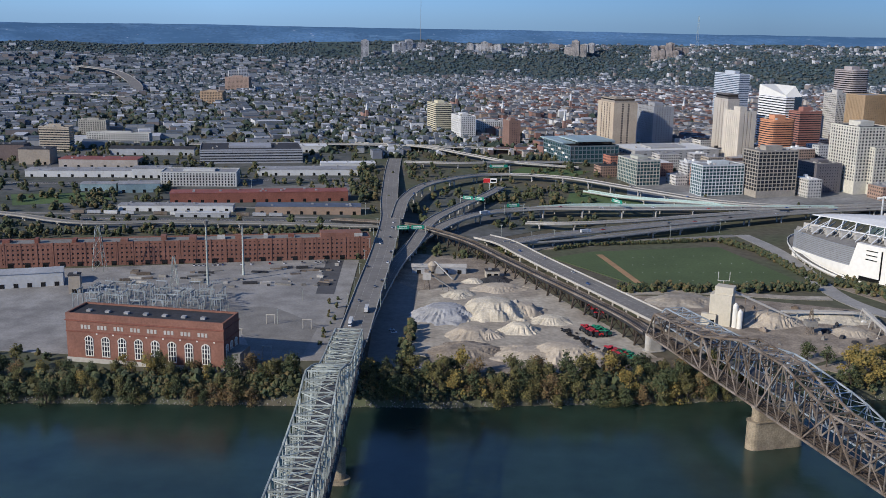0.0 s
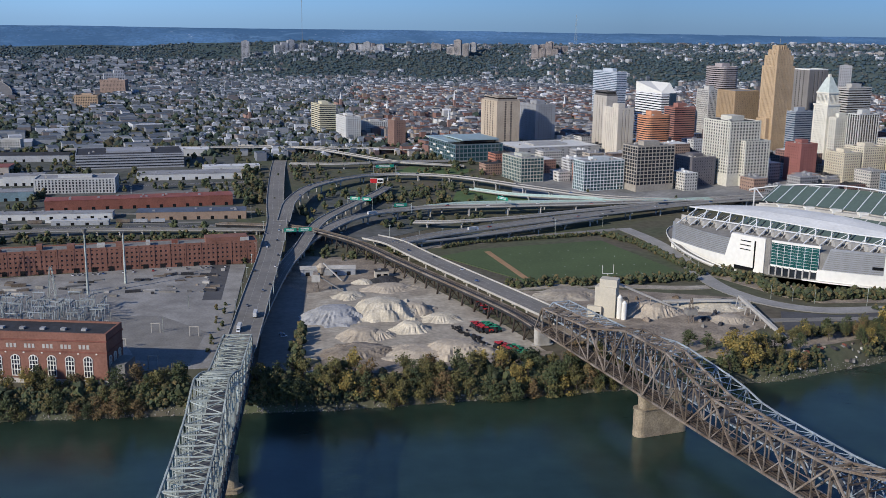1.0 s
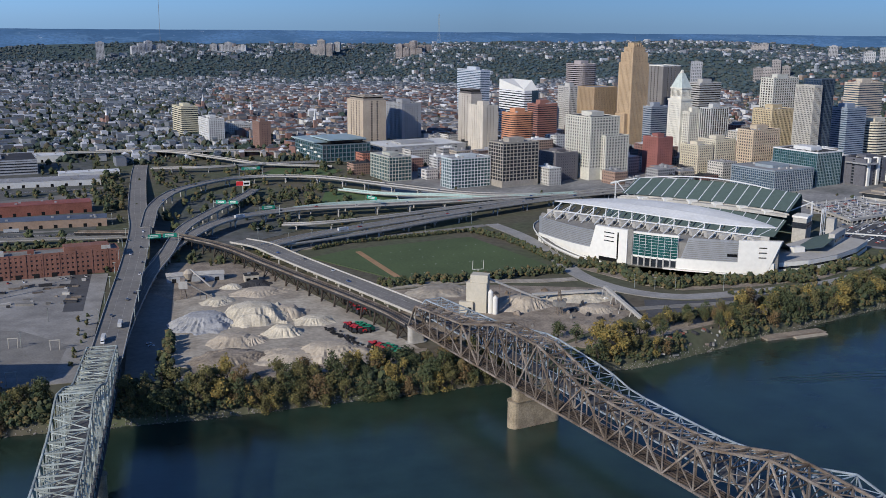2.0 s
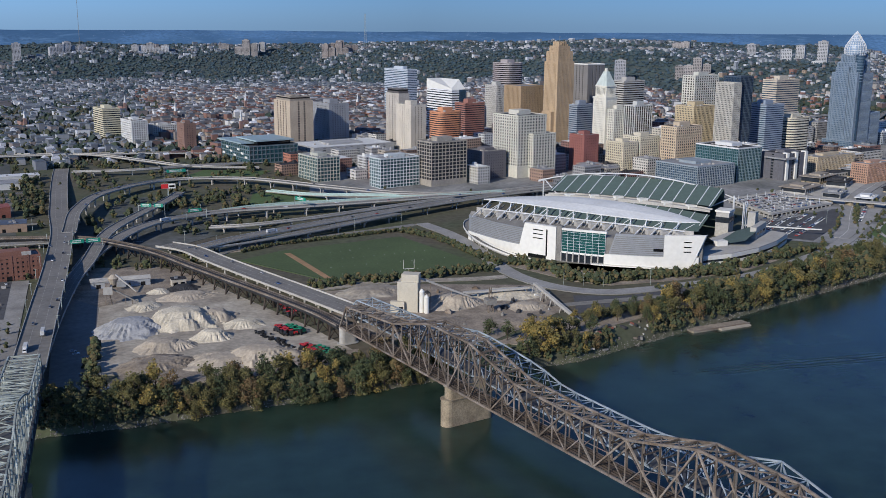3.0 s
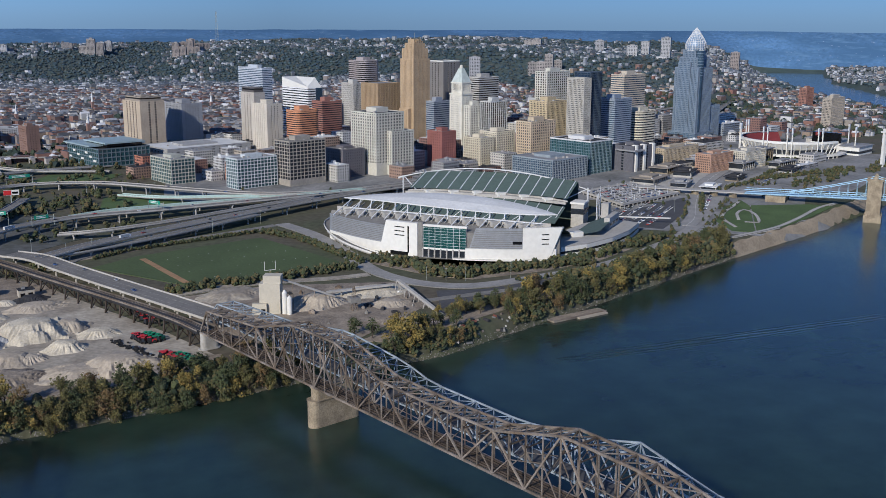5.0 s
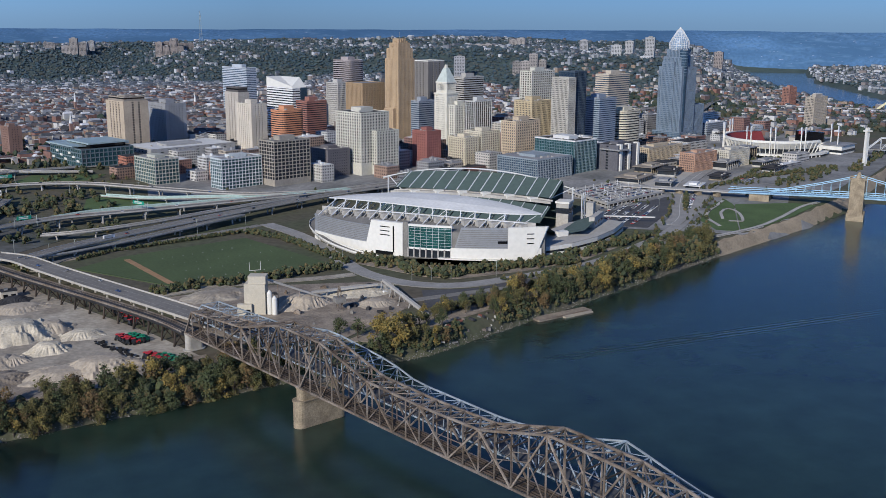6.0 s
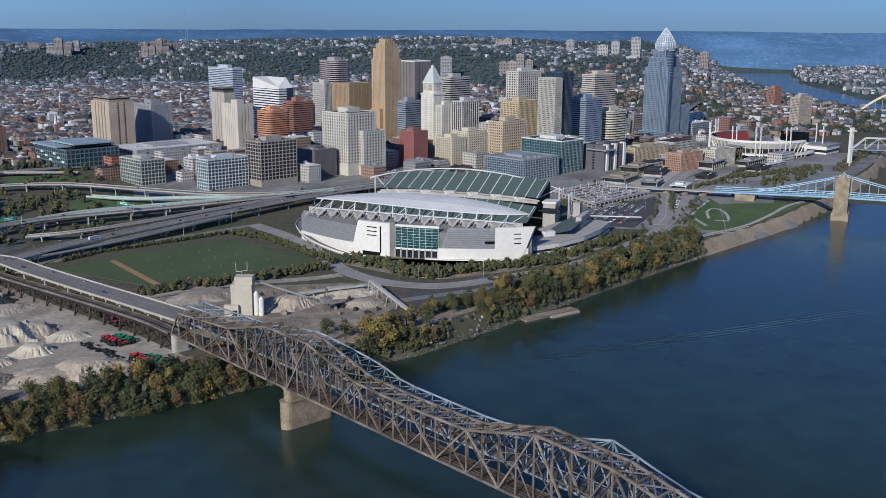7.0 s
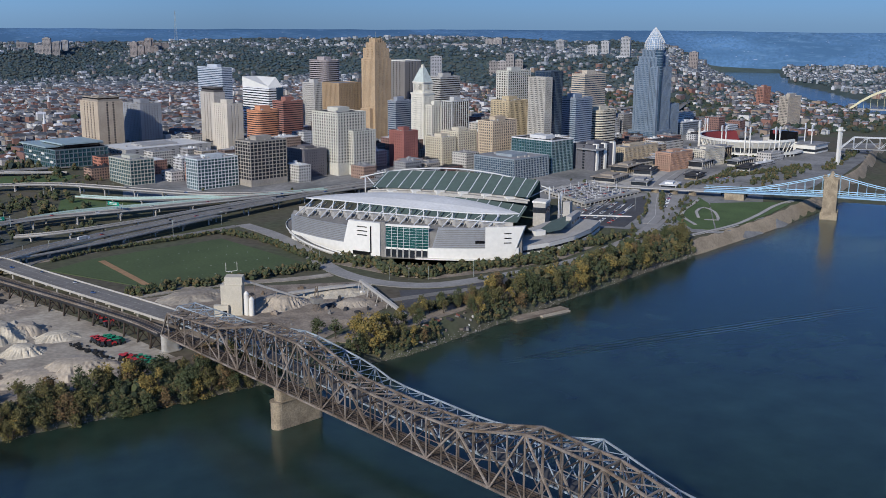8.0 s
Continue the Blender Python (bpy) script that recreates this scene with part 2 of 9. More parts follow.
def bar(name, p, q, w, h, material, parent, label=""):
    """A straight member as an object of its own; all members of one material share a mesh."""
    if material.name not in BAR:
        bm = bmesh.new()
        add_box(bm, -0.5, -0.5, 0, 0.5, 0.5, 1)
        bmesh.ops.bevel(bm, geom=bm.edges[:], offset=0.08, segments=1, affect="EDGES")
        me = bpy.data.meshes.new("bar_" + material.name)
        bm.to_mesh(me)
        bm.free()
        me.materials.append(material)
        BAR[material.name] = me
    p, q = Vector(p), Vector(q)
    d = q - p
    side = d.cross(Vector((0, 0, 1)))
    side = side.normalized() if side.length > 1e-4 else Vector((1, 0, 0))
    up = side.cross(d).normalized()
    m = Matrix((( side.x * w, up.x * h, d.x, p.x), (side.y * w, up.y * h, d.y, p.y), (side.z * w, up.z * h, d.z, p.z), (0, 0, 0, 1)))
    return share(name, BAR[material.name], m, parent, label)


def cyl(bm, x, y, z0, z1, r0, r1=None, n=10):
    r1 = r0 if r1 is None else r1
    lo = [bm.verts.new((x + r0 * math.cos(i * math.tau / n), y + r0 * math.sin(i * math.tau / n), z0)) for i in range(n)]
    hi = [bm.verts.new((x + r1 * math.cos(i * math.tau / n), y + r1 * math.sin(i * math.tau / n), z1)) for i in range(n)]
    for i in range(n):
        j = (i + 1) % n
        bm.faces.new((lo[i], lo[j], hi[j], hi[i]))
    bm.faces.new(hi)
    bm.faces.new(lo[::-1])


def prism(bm, pts, z0, z1):
    """An upright prism on a polygon (counter-clockwise)."""
    lo = [bm.verts.new((x, y, z0)) for x, y in pts]
    hi = [bm.verts.new((x, y, z1)) for x, y in pts]
    n = len(pts)
    for i in range(n):
        j = (i + 1) % n
        bm.faces.new((lo[i], lo[j], hi[j], hi[i]))
    bm.faces.new(hi)
    bm.faces.new(lo[::-1])


def smooth_path(pts, step=8.0):
    """A Catmull-Rom line through control points, sampled about every step metres."""
    P = [Vector(p) for p in pts]
    P = [P[0] * 2 - P[1]] + P + [P[-1] * 2 - P[-2]]
    out = []
    for i in range(1, len(P) - 2):
        n = max(1, int((P[i + 1] - P[i]).length / step))
        for k in range(n):
            t = k / n
            a, b, c, d = P[i - 1:i + 3]
            out.append(0.5 * ((2 * b) + (c - a) * t + (2 * a - 5 * b + 4 * c - d) * t * t + (3 * b - a - 3 * c + d) * t ** 3))
    out.append(P[-2])
    return out


def sweep(bm, line, section):
    """Carry a closed section of (sideways, up) along a line."""
    rings = []
    for i, p in enumerate(line):
        d = line[min(i + 1, len(line) - 1)] - line[max(i - 1, 0)]
        s = Vector((d.y, -d.x, 0)).normalized()
        rings.append([bm.verts.new(p + s * a + Vector((0, 0, b))) for a, b in section])
    n = len(section)
    for r0, r1 in zip(rings, rings[1:]):
        for i in range(n):
            j = (i + 1) % n
            bm.faces.new((r0[i], r1[i], r1[j], r0[j]))
    bm.faces.new(rings[0][::-1])
    bm.faces.new(rings[-1])


def mesh_from(name, verts, faces, materials, mi=None):
    me = bpy.data.meshes.new(name)
    me.from_pydata([tuple(v) for v in verts], [], [tuple(f) for f in faces])
    for m in materials:
        me.materials.append(m)
    if mi is not None:
        me.polygons.foreach_set("material_index", mi)
    return me


def ss(a, b, x):
    t = min(1.0, max(0.0, (x - a) / (b - a)))
    return t * t * (3 - 2 * t)


def lerp_at(xs, ys, x):
    return float(np.interp(x, xs, ys))
# ---- the land ----
SHORE_X = (-4000, -600, -165, 0, 190, 299, 690, 884, 1011, 1067, 1277, 1600, 2300, 5000)
SHORE_Y = (520, 560, 572, 574, 595, 603, 746, 814, 868, 893, 1013, 1231, 1500, 2600)
FAR_AZ = (42.4, 42.9, 44.6, 46.9, 47.5, 49.0, 50.4, 52.1, 60.0)
FAR_NEAR = (4600, 4585, 3713, 3285, 3197, 3002, 2875, 2629, 2300)
FAR_FAR = (4640, 4650, 4650, 4650, 4013, 3715, 3428, 3164, 2900)


def far_water(r):
    """The upper reach of the river lies a little higher."""
    return max(0.0, (r - 3000) * 25 / 1640)


def in_far_river(x, y):
    r, az = math.hypot(x, y), math.degrees(math.atan2(x, y))
    return az > 42.2 and y > 0 and min(r - lerp_at(FAR_AZ, FAR_NEAR, az), lerp_at(FAR_AZ, FAR_FAR, az) - r) > -30


def terrain(x, y):
    r, az = math.hypot(x, y), math.degrees(math.atan2(x, y))
    inland = max((y - lerp_at(SHORE_X, SHORE_Y, x)) * 0.94, 150 - y)
    if 0.2 < ss(100, 300, x) and 0 < inland < 40 and x > 640:
        inland *= 0.75
    z = -6 + 18 * ss(-6, 9, inland)
    if y > 0:
        z += 8 * min(1, max(0, (r - 1150) / 350))
    if inland > 0 and abs(az) < 100 and y > 0:
        n = noise.noise(Vector((x / 420, y / 420, 0.3)))
        n2 = noise.noise(Vector((x / 1500, y / 1500, 7.0)))
        r0 = lerp_at((-30, -14, -6, 10, 24, 34, 42, 46, 60), (3000, 3200, 3800, 3750, 3200, 2750, 2550, 3000, 4200), az)
        r1 = r0 + lerp_at((-30, -14, -4), (1700, 1500, 750), az)
        top = lerp_at((-30, -14, -4, 20, 32, 38, 41, 43.5, 46, 60), (72, 76, 96, 105, 100, 96, 74, 22, 10, 10), az)
        rise = ss(r0, r1, r + 160 * n)
        z += rise * (top + 0.25 * top * n + 0.15 * top * n2)
        z += ss(4300, 4800, r) * 30
        if az > 42.2:
            a, b = lerp_at(FAR_AZ, FAR_NEAR, az), lerp_at(FAR_AZ, FAR_FAR, az)
            d = min(r - a, b - r)
            z = z + (far_water(r) - 4 - z) * ss(-45, 10, d)
    return z


def ground_sheet():
    azs = list(np.arange(-180, -34, 6)) + list(np.arange(-34, 60, 0.4)) + list(np.arange(60, 181, 6))
    rs = [30, 120, 250, 380, 460, 520] + list(np.arange(545, 760, 5)) + list(np.arange(760, 1300, 9)) + list(np.geomspace(1300, 4880, 120))
    bm = bmesh.new()
    rows = []
    for r in rs:
        row = []
        for az in azs[:-1]:
            x, y = r * math.sin(radians(az)), r * math.cos(radians(az))
            row.append(bm.verts.new((x, y, terrain(x, y))))
        rows.append(row)
    n = len(azs) - 1
    for a, b in zip(rows, rows[1:]):
        for i in range(n):
            j = (i + 1) % n
            bm.faces.new((a[i], b[i], b[j], a[j]))
    bm.faces.new(rows[0][::-1])
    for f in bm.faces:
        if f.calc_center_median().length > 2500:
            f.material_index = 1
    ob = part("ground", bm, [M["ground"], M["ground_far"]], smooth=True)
    return tagged(ob, "uneven grassy soil and city ground", "ground", kind="structure")


ground_sheet()
bm = bmesh.new()
add_box(bm, -4700, 120, -8, 4700, 4700, 0)
tagged(part("water", bm, M["water"]), "dark blue-green river water with faint ripples", "river", kind="structure")


def upper_river():
    bm = bmesh.new()
    rows = []
    for r in np.arange(2500, 4701, 100.0):
        rows.append([bm.verts.new((r * math.sin(radians(a)), r * math.cos(radians(a)), 0.06 + far_water(r))) for a in np.arange(42, 60.1, 1.0)])
    for a, b in zip(rows, rows[1:]):
        for i in range(len(a) - 1):
            bm.faces.new((a[i + 1], b[i + 1], b[i], a[i]))
    bmesh.ops.recalc_face_normals(bm, faces=bm.faces[:])
    if bm.faces[0].normal.z < 0:
        bmesh.ops.reverse_faces(bm, faces=bm.faces[:])
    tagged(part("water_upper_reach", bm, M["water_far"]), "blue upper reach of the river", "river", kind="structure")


upper_river()


def distant_ridge():
    """The last wooded ridges, far behind everything."""
    bm = bmesh.new()
    azs = np.arange(-70, 90, 0.25)
    rows = []
    for k, (r, zf) in enumerate(((4660, 0.0), (4740, 0.4), (4820, 0.8), (4880, 1.0))):
        row = []
        for az in azs:
            x, y = r * math.sin(radians(az)), r * math.cos(radians(az))
            up = 198 + 5 * noise.noise(Vector((az / 9, 3, 0))) + 2.0 * noise.noise(Vector((az / 1.6, 9, 0)))
            z0 = min(terrain(x, y) - 4, 150)
            row.append(bm.verts.new((x, y, z0 + (up - z0) * zf)))
        rows.append(row)
    for a, b in zip(rows, rows[1:]):
        for i in range(len(azs) - 1):
            bm.faces.new((a[i], b[i], b[i + 1], a[i + 1]))
    tagged(part("backdrop", bm, M["haze_hill"], smooth=True), "far wooded ridge on the horizon, painted hazy blue", "hills", kind="structure")


distant_ridge()


def slab(name, pts, material, label, cat, z=None, lift=0.35, kind="structure", step=22):
    """A yard, lawn or lot laid over the ground, with a shallow edge; z: a level deck at that height instead."""
    bm = bmesh.new()
    if z is not None:
        prism(bm, pts, z - 4, z + lift)
    else:
        f = bm.faces.new([bm.verts.new((x, y, 0)) for x, y in pts])
        bmesh.ops.triangulate(bm, faces=[f])
        for k in range(8):
            long = [e for e in bm.edges if e.calc_length() > step]
            if not long:
                break
            bmesh.ops.subdivide_edges(bm, edges=long, cuts=1)
            bmesh.ops.triangulate(bm, faces=bm.faces[:])
        for v in bm.verts:
            v.co.z = terrain(v.co.x, v.co.y) + lift
        ret = bmesh.ops.extrude_face_region(bm, geom=bm.faces[:])
        bmesh.ops.translate(bm, vec=(0, 0, -1.5), verts=[v for v in ret["geom"] if isinstance(v, bmesh.types.BMVert)])
    bmesh.ops.recalc_face_normals(bm, faces=bm.faces[:])
    return tagged(part(name, bm, material), label, cat, kind=kind)


def drape(name, az0, az1, r0, r1, material, label, cat, lift=0.2):
    """Paving that follows the ground over a sector of the city."""
    bm = bmesh.new()
    rows = []
    for r in np.arange(r0, r1 + 1, 25.0):
        rows.append([bm.verts.new((r * math.sin(radians(a)), r * math.cos(radians(a)), terrain(r * math.sin(radians(a)), r * math.cos(radians(a))) + lift)) for a in np.arange(az0, az1 + 0.01, 0.8)])
    for a, b in zip(rows, rows[1:]):
        for i in range(len(a) - 1):
            bm.faces.new((a[i], b[i], b[i + 1], a[i + 1]))
    bmesh.ops.recalc_face_normals(bm, faces=bm.faces[:])
    if bm.faces[0].normal.z < 0:
        bmesh.ops.reverse_faces(bm, faces=bm.faces[:])
    tagged(part(name, bm, material, smooth=True), label, cat, kind="structure")


drape("pavement_downtown", 10.5, 46.5, 1250, 2120, M["city"], "grey downtown streets and paved lots", "pavement")
drape("pavement_east", 36, 51, 1085, 1250, M["city"], "grey paved riverfront streets", "pavement")
drape("pavement_west", -27, -5, 1075, 1700, M["city_worn"], "grey paved industrial lots", "pavement")
# Paving colour darkened to include shadow and foliage beneath the ramps.
slab("interchange_ground", [(-45, 950), (40, 1000), (130, 1080), (110, 1180), (40, 1300), (-50, 1280)], M["city_worn"], "dark paved ground beneath the ramps", "pavement", lift=0.25)
slab("yard_substation", [(-420, 640), (-150, 618), (-72, 622), (-78, 905), (-120, 905), (-385, 840), (-520, 830)], M["yard"], "dusty grey concrete yard beside the power house", "yard")
# Darker slab draws the cast shadow of the power house and stack.
slab("yard_worn", [(-128, 640), (-92, 632), (-90, 700), (-128, 742), (-215, 750), (-225, 712), (-150, 700)], M["concrete_dark"], "darker paving painted as the power house shadow in the dusty yard", "yard", lift=0.4)
slab("yard_gravel", [(-25, 640), (60, 606), (150, 625), (128, 700), (70, 850), (-20, 800)], M["gravel"], "pale crushed stone storage yard", "yard")
slab("lot_under_bridge", [(-48, 600), (-10, 606), (-25, 640), (-20, 800), (-40, 830), (-52, 760)], M["asphalt_old"], "old asphalt lot beneath the bridge approach", "parking lot")
slab("field", [(104, 928), (167, 831), (322, 831), (279, 991), (145, 957)], M["turf"], "mown green practice football field", "field", lift=0.5)
# ---- bridges ----
def truss_bridge(name, label, org, ux, width, length, panel, top_at, z0, steel, deck_mat, post=1.0, decks=(0.0,), deck_name="road_deck", fine=True):
    """A through truss: org is the north end of its first side, ux the way along it (level), width to the other side.
    top_at(s) gives the height of the top chord over the bottom one."""
    u = Vector((*ux, 0)).normalized()
    w = Vector((-u.y, u.x, 0)) * width
    o = Vector((*org, z0))
    ob = root(name, Matrix.Identity(4), label, "bridge")
    n = int(round(length / panel))
    st = [i * length / n for i in range(n + 1)]
    for side in (0, 1):
        b = o + w * side
        lo = [b + u * s for s in st]
        hi = [b + u * s + Vector((0, 0, top_at(s))) for s in st]
        for i in range(n):
            bar("bottom_chord", lo[i], lo[i + 1], 0.9 * post, 1.1 * post, steel, ob)
            if i == 0:
                bar("end_post", lo[0], hi[1], 0.9 * post, 1.0 * post, steel, ob)
            elif i == n - 1:
                bar("end_post", hi[n - 1], lo[n], 0.9 * post, 1.0 * post, steel, ob)
            else:
                bar("top_chord", hi[i], hi[i + 1], 0.9 * post, 1.1 * post, steel, ob)
        for i in range(1, n):
            bar("vertical", lo[i], hi[i], 0.5 * post, 0.5 * post, steel, ob)
        for i in range(1, n - 1):
            p, q = (lo[i], hi[i + 1]) if i % 2 else (hi[i], lo[i + 1])
            bar("diagonal", p, q, 0.75 * post, 0.6 * post, steel, ob)
            mid = (lo[i] + hi[i + 1]) / 2
            if fine:
                bar("sub_strut", (lo[i] + hi[i]) / 2 if i % 2 == 0 else mid, (lo[i + 1] + hi[i + 1]) / 2 if i % 2 else mid, 0.35 * post, 0.35 * post, steel, ob)
    for i in range(1, n):
        h = Vector((0, 0, top_at(st[i])))
        p = o + u * st[i]
        bar("top_strut", p + h, p + w + h, 0.6 * post, 0.7 * post, steel, ob)
        if fine:
            bar("sway_strut", p + h * 0.78, p + w + h * 0.78, 0.4 * post, 0.4 * post, steel, ob)
        bar("floor_beam", p, p + w, 0.6, 1.2, steel, ob)
        if i < n - 1:
            h2 = Vector((0, 0, top_at(st[i + 1])))
            p2 = o + u * st[i + 1]
            bar("lateral_brace", p + h, p2 + w + h2, 0.4 * post, 0.4 * post, steel, ob)
            bar("lateral_brace", p + w + h, p2 + h2, 0.4 * post, 0.4 * post, steel, ob)
            if fine:
                bar("sway_brace", p + h, p + w + h * 0.78, 0.3 * post, 0.3 * post, steel, ob)
    for k, dz in enumerate(decks):
        bm = bmesh.new()
        add_beam(bm, o + w / 2 + u * 0 + Vector((0, 0, dz + 0.5)), o + w / 2 + u * length + Vector((0, 0, dz + 0.5)), width - 2.2, 0.7)
        part(deck_name, bm, deck_mat, ob)
    return ob


def masonry_pier(name, label, c, ux, wid, thick, z_top, material, parent=None, step=0.66):
    """A river pier with rounded ends, a wider base and a coping."""
    ob = root(name, Matrix.Identity(4), label, "bridge pier")
    u = Vector((*ux, 0)).normalized()
    a = math.atan2(u.y, u.x)
    m = Matrix.Translation((*c, 0)) @ Matrix.Rotation(a, 4, "Z")

    def oval(w, t):
        pts = []
        for s, sx in ((-90, 1), (90, -1)):
            for k in range(9):
                b = radians(s + k * 22.5)
                pts.append((sx * (w / 2 - t / 2) + t / 2 * math.cos(b), t / 2 * math.sin(b)))
        return pts
    for nm, z0, z1, ww, tt in (("base", -8, z_top * step, wid, thick), ("base_coping", z_top * step, z_top * step + 0.6, wid + 0.9, thick + 0.9),
                               ("shaft", z_top * step + 0.6, z_top - 0.7, wid * 0.86, thick * 0.78), ("coping", z_top - 0.7, z_top, wid * 0.9, thick * 0.9)):
        bm = bmesh.new()
        prism(bm, oval(ww, tt), z0, z1)
        bm.transform(m)
        part(nm, bm, material, ob)
    return ob


UC = (0.262, -1.0)
CN = math.hypot(*UC)


def co_top(s):
    """Straight top chord between the main nodes."""
    return lerp_at((0, 13, 76, 118, 160, 202, 246, 288, 330, 372, 414, 480), (16.5, 17.2, 21.5, 32.4, 32.4, 21.6, 20.6, 21.6, 32.8, 31.2, 22, 20), s)


def cwb_top(s):
    y = 690 - s / CN
    return lerp_at((200, 280, 305, 322, 330, 350, 395, 464, 486, 531, 545, 600, 690), (12, 14, 20, 25.7, 23.6, 18, 12.1, 12.8, 18.4, 22.6, 23, 15, 12), y)


def railway_truss():
    """A subdivided truss: long diagonals over four panels, a post at every panel, short sub-diagonals, three lines of track steel."""
    st_, dark = M["steel_brown"], M["steel_dark"]
    u = Vector((*UC, 0)).normalized()
    w = Vector((-u.y, u.x, 0)) * 11.5
    o = Vector((139, 653, 25.5))
    ob = root("railway_bridge", Matrix.Identity(4), "weathered brown steel truss railway bridge over the river", "bridge")
    S = [2.0 + 10.55 * i for i in range(46)]
    n = len(S)
    up = [Vector((0, 0, co_top(x))) for x in S]
    for side in (0, 1):
        lo = [o + w * side + u * x for x in S]
        hi = [p + q for p, q in zip(lo, up)]
        for i in range(n - 1):
            bar("bottom_chord", lo[i], lo[i + 1], 1.0, 1.2, st_, ob)
            if i:
                bar("top_chord", hi[i], hi[i + 1], 1.0, 1.2, st_, ob)
        bar("end_post", lo[0], hi[1], 1.1, 1.2, st_, ob)
        for i in range(1, n):
            bar("vertical", lo[i], hi[i], 0.62, 0.62, st_, ob)
        spans = [(1, 4), (7, 4)] + [(i, i + 2) for i in range(7, n - 2, 4)] + [(i, i - 2) for i in range(11, n, 4)]
        for a, b in spans:
            bar("diagonal", hi[a], lo[b], 0.95, 0.9, st_, ob)
            mid = (hi[a] + lo[b]) / 2
            bar("sub_diagonal", mid, lo[a], 0.5, 0.5, st_, ob)
            bar("sub_strut", mid, lo[b] + up[b] / 2, 0.4, 0.4, st_, ob)
    for i in range(1, n):
        p, h = o + u * S[i], up[i]
        bar("top_strut", p + h, p + w + h, 0.7, 0.9, st_, ob)
        bar("sway_strut", p + h * 0.74, p + w + h * 0.74, 0.5, 0.6, dark, ob)
        bar("sway_brace", p + h, p + w + h * 0.74, 0.35, 0.35, dark, ob)
        bar("sway_brace", p + w + h, p + h * 0.74, 0.35, 0.35, dark, ob)
        bar("floor_beam", p, p + w, 0.7, 1.3, dark, ob)
        if i < n - 1:
            p2, h2 = o + u * S[i + 1], up[i + 1]
            bar("lateral_brace", p + h, p2 + w + h2, 0.5, 0.5, st_, ob)
            bar("lateral_brace", p + w + h, p2 + h2, 0.5, 0.5, st_, ob)
    for k, f in enumerate((0.16, 0.32, 0.68, 0.84)):
        bm = bmesh.new()
        add_beam(bm, o + w * f + u * 2 + Vector((0, 0, 0.9)), o + w * f + u * 476 + Vector((0, 0, 0.9)), 0.5, 0.7)
        part("rail_stringer", bm, dark, ob)
    bm = bmesh.new()
    for i in range(300):
        c = o + u * (3 + i * 1.575) + Vector((0, 0, 0.45))
        add_beam(bm, c + w * 0.1, c + w * 0.9, 0.75, 0.4)
    tagged(part("track_timber", bm, dark, ob), kind="stuff")
    return ob


railway_truss()
truss_bridge("road_truss_bridge", "pale grey steel truss road bridge beside the railway bridge", (156, 697), UC, 13.0, 500, 13.5, cwb_top, 22.0,
                     M["steel_blue"], M["asphalt"], 0.8, fine=False)


def spence_top(s):
    y = 620 - s
    return lerp_at((180, 340, 396, 440, 470, 500, 530, 606, 620), (32, 32, 32, 34, 41, 34, 24, 20, 18), y)


truss_bridge("double_deck_bridge", "silver painted double-deck steel truss highway bridge", (-50.5, 620), (0.0, -1.0), -17.0, 440, 10.5, spence_top, 18.5,
                      M["steel_silver"], M["asphalt"], 1.0, decks=(0.0, 8.0))
for yy in (470, 265):
    masonry_pier("bridge_pier", "tan concrete pier in the river under the highway bridge", (-59, yy), (1, 0), 27, 8.0, 18.5, M["stone"], step=0.12)
for yy, xx in ((527, 0), (322, 0)):
    xc = 139 + 0.262 * (653 - yy)
    masonry_pier("bridge_pier", "stepped sandstone pier in the river under the railway bridge", (xc + 16.5, yy - 1), (1, 0.262), 35, 8.5, 24.6, M["stone"])
masonry_pier("bridge_pier", "stone pier on the bank under the railway bridge", (146, 655), (1, 0.262), 15, 7, 24.6, M["concrete"], step=0.5)
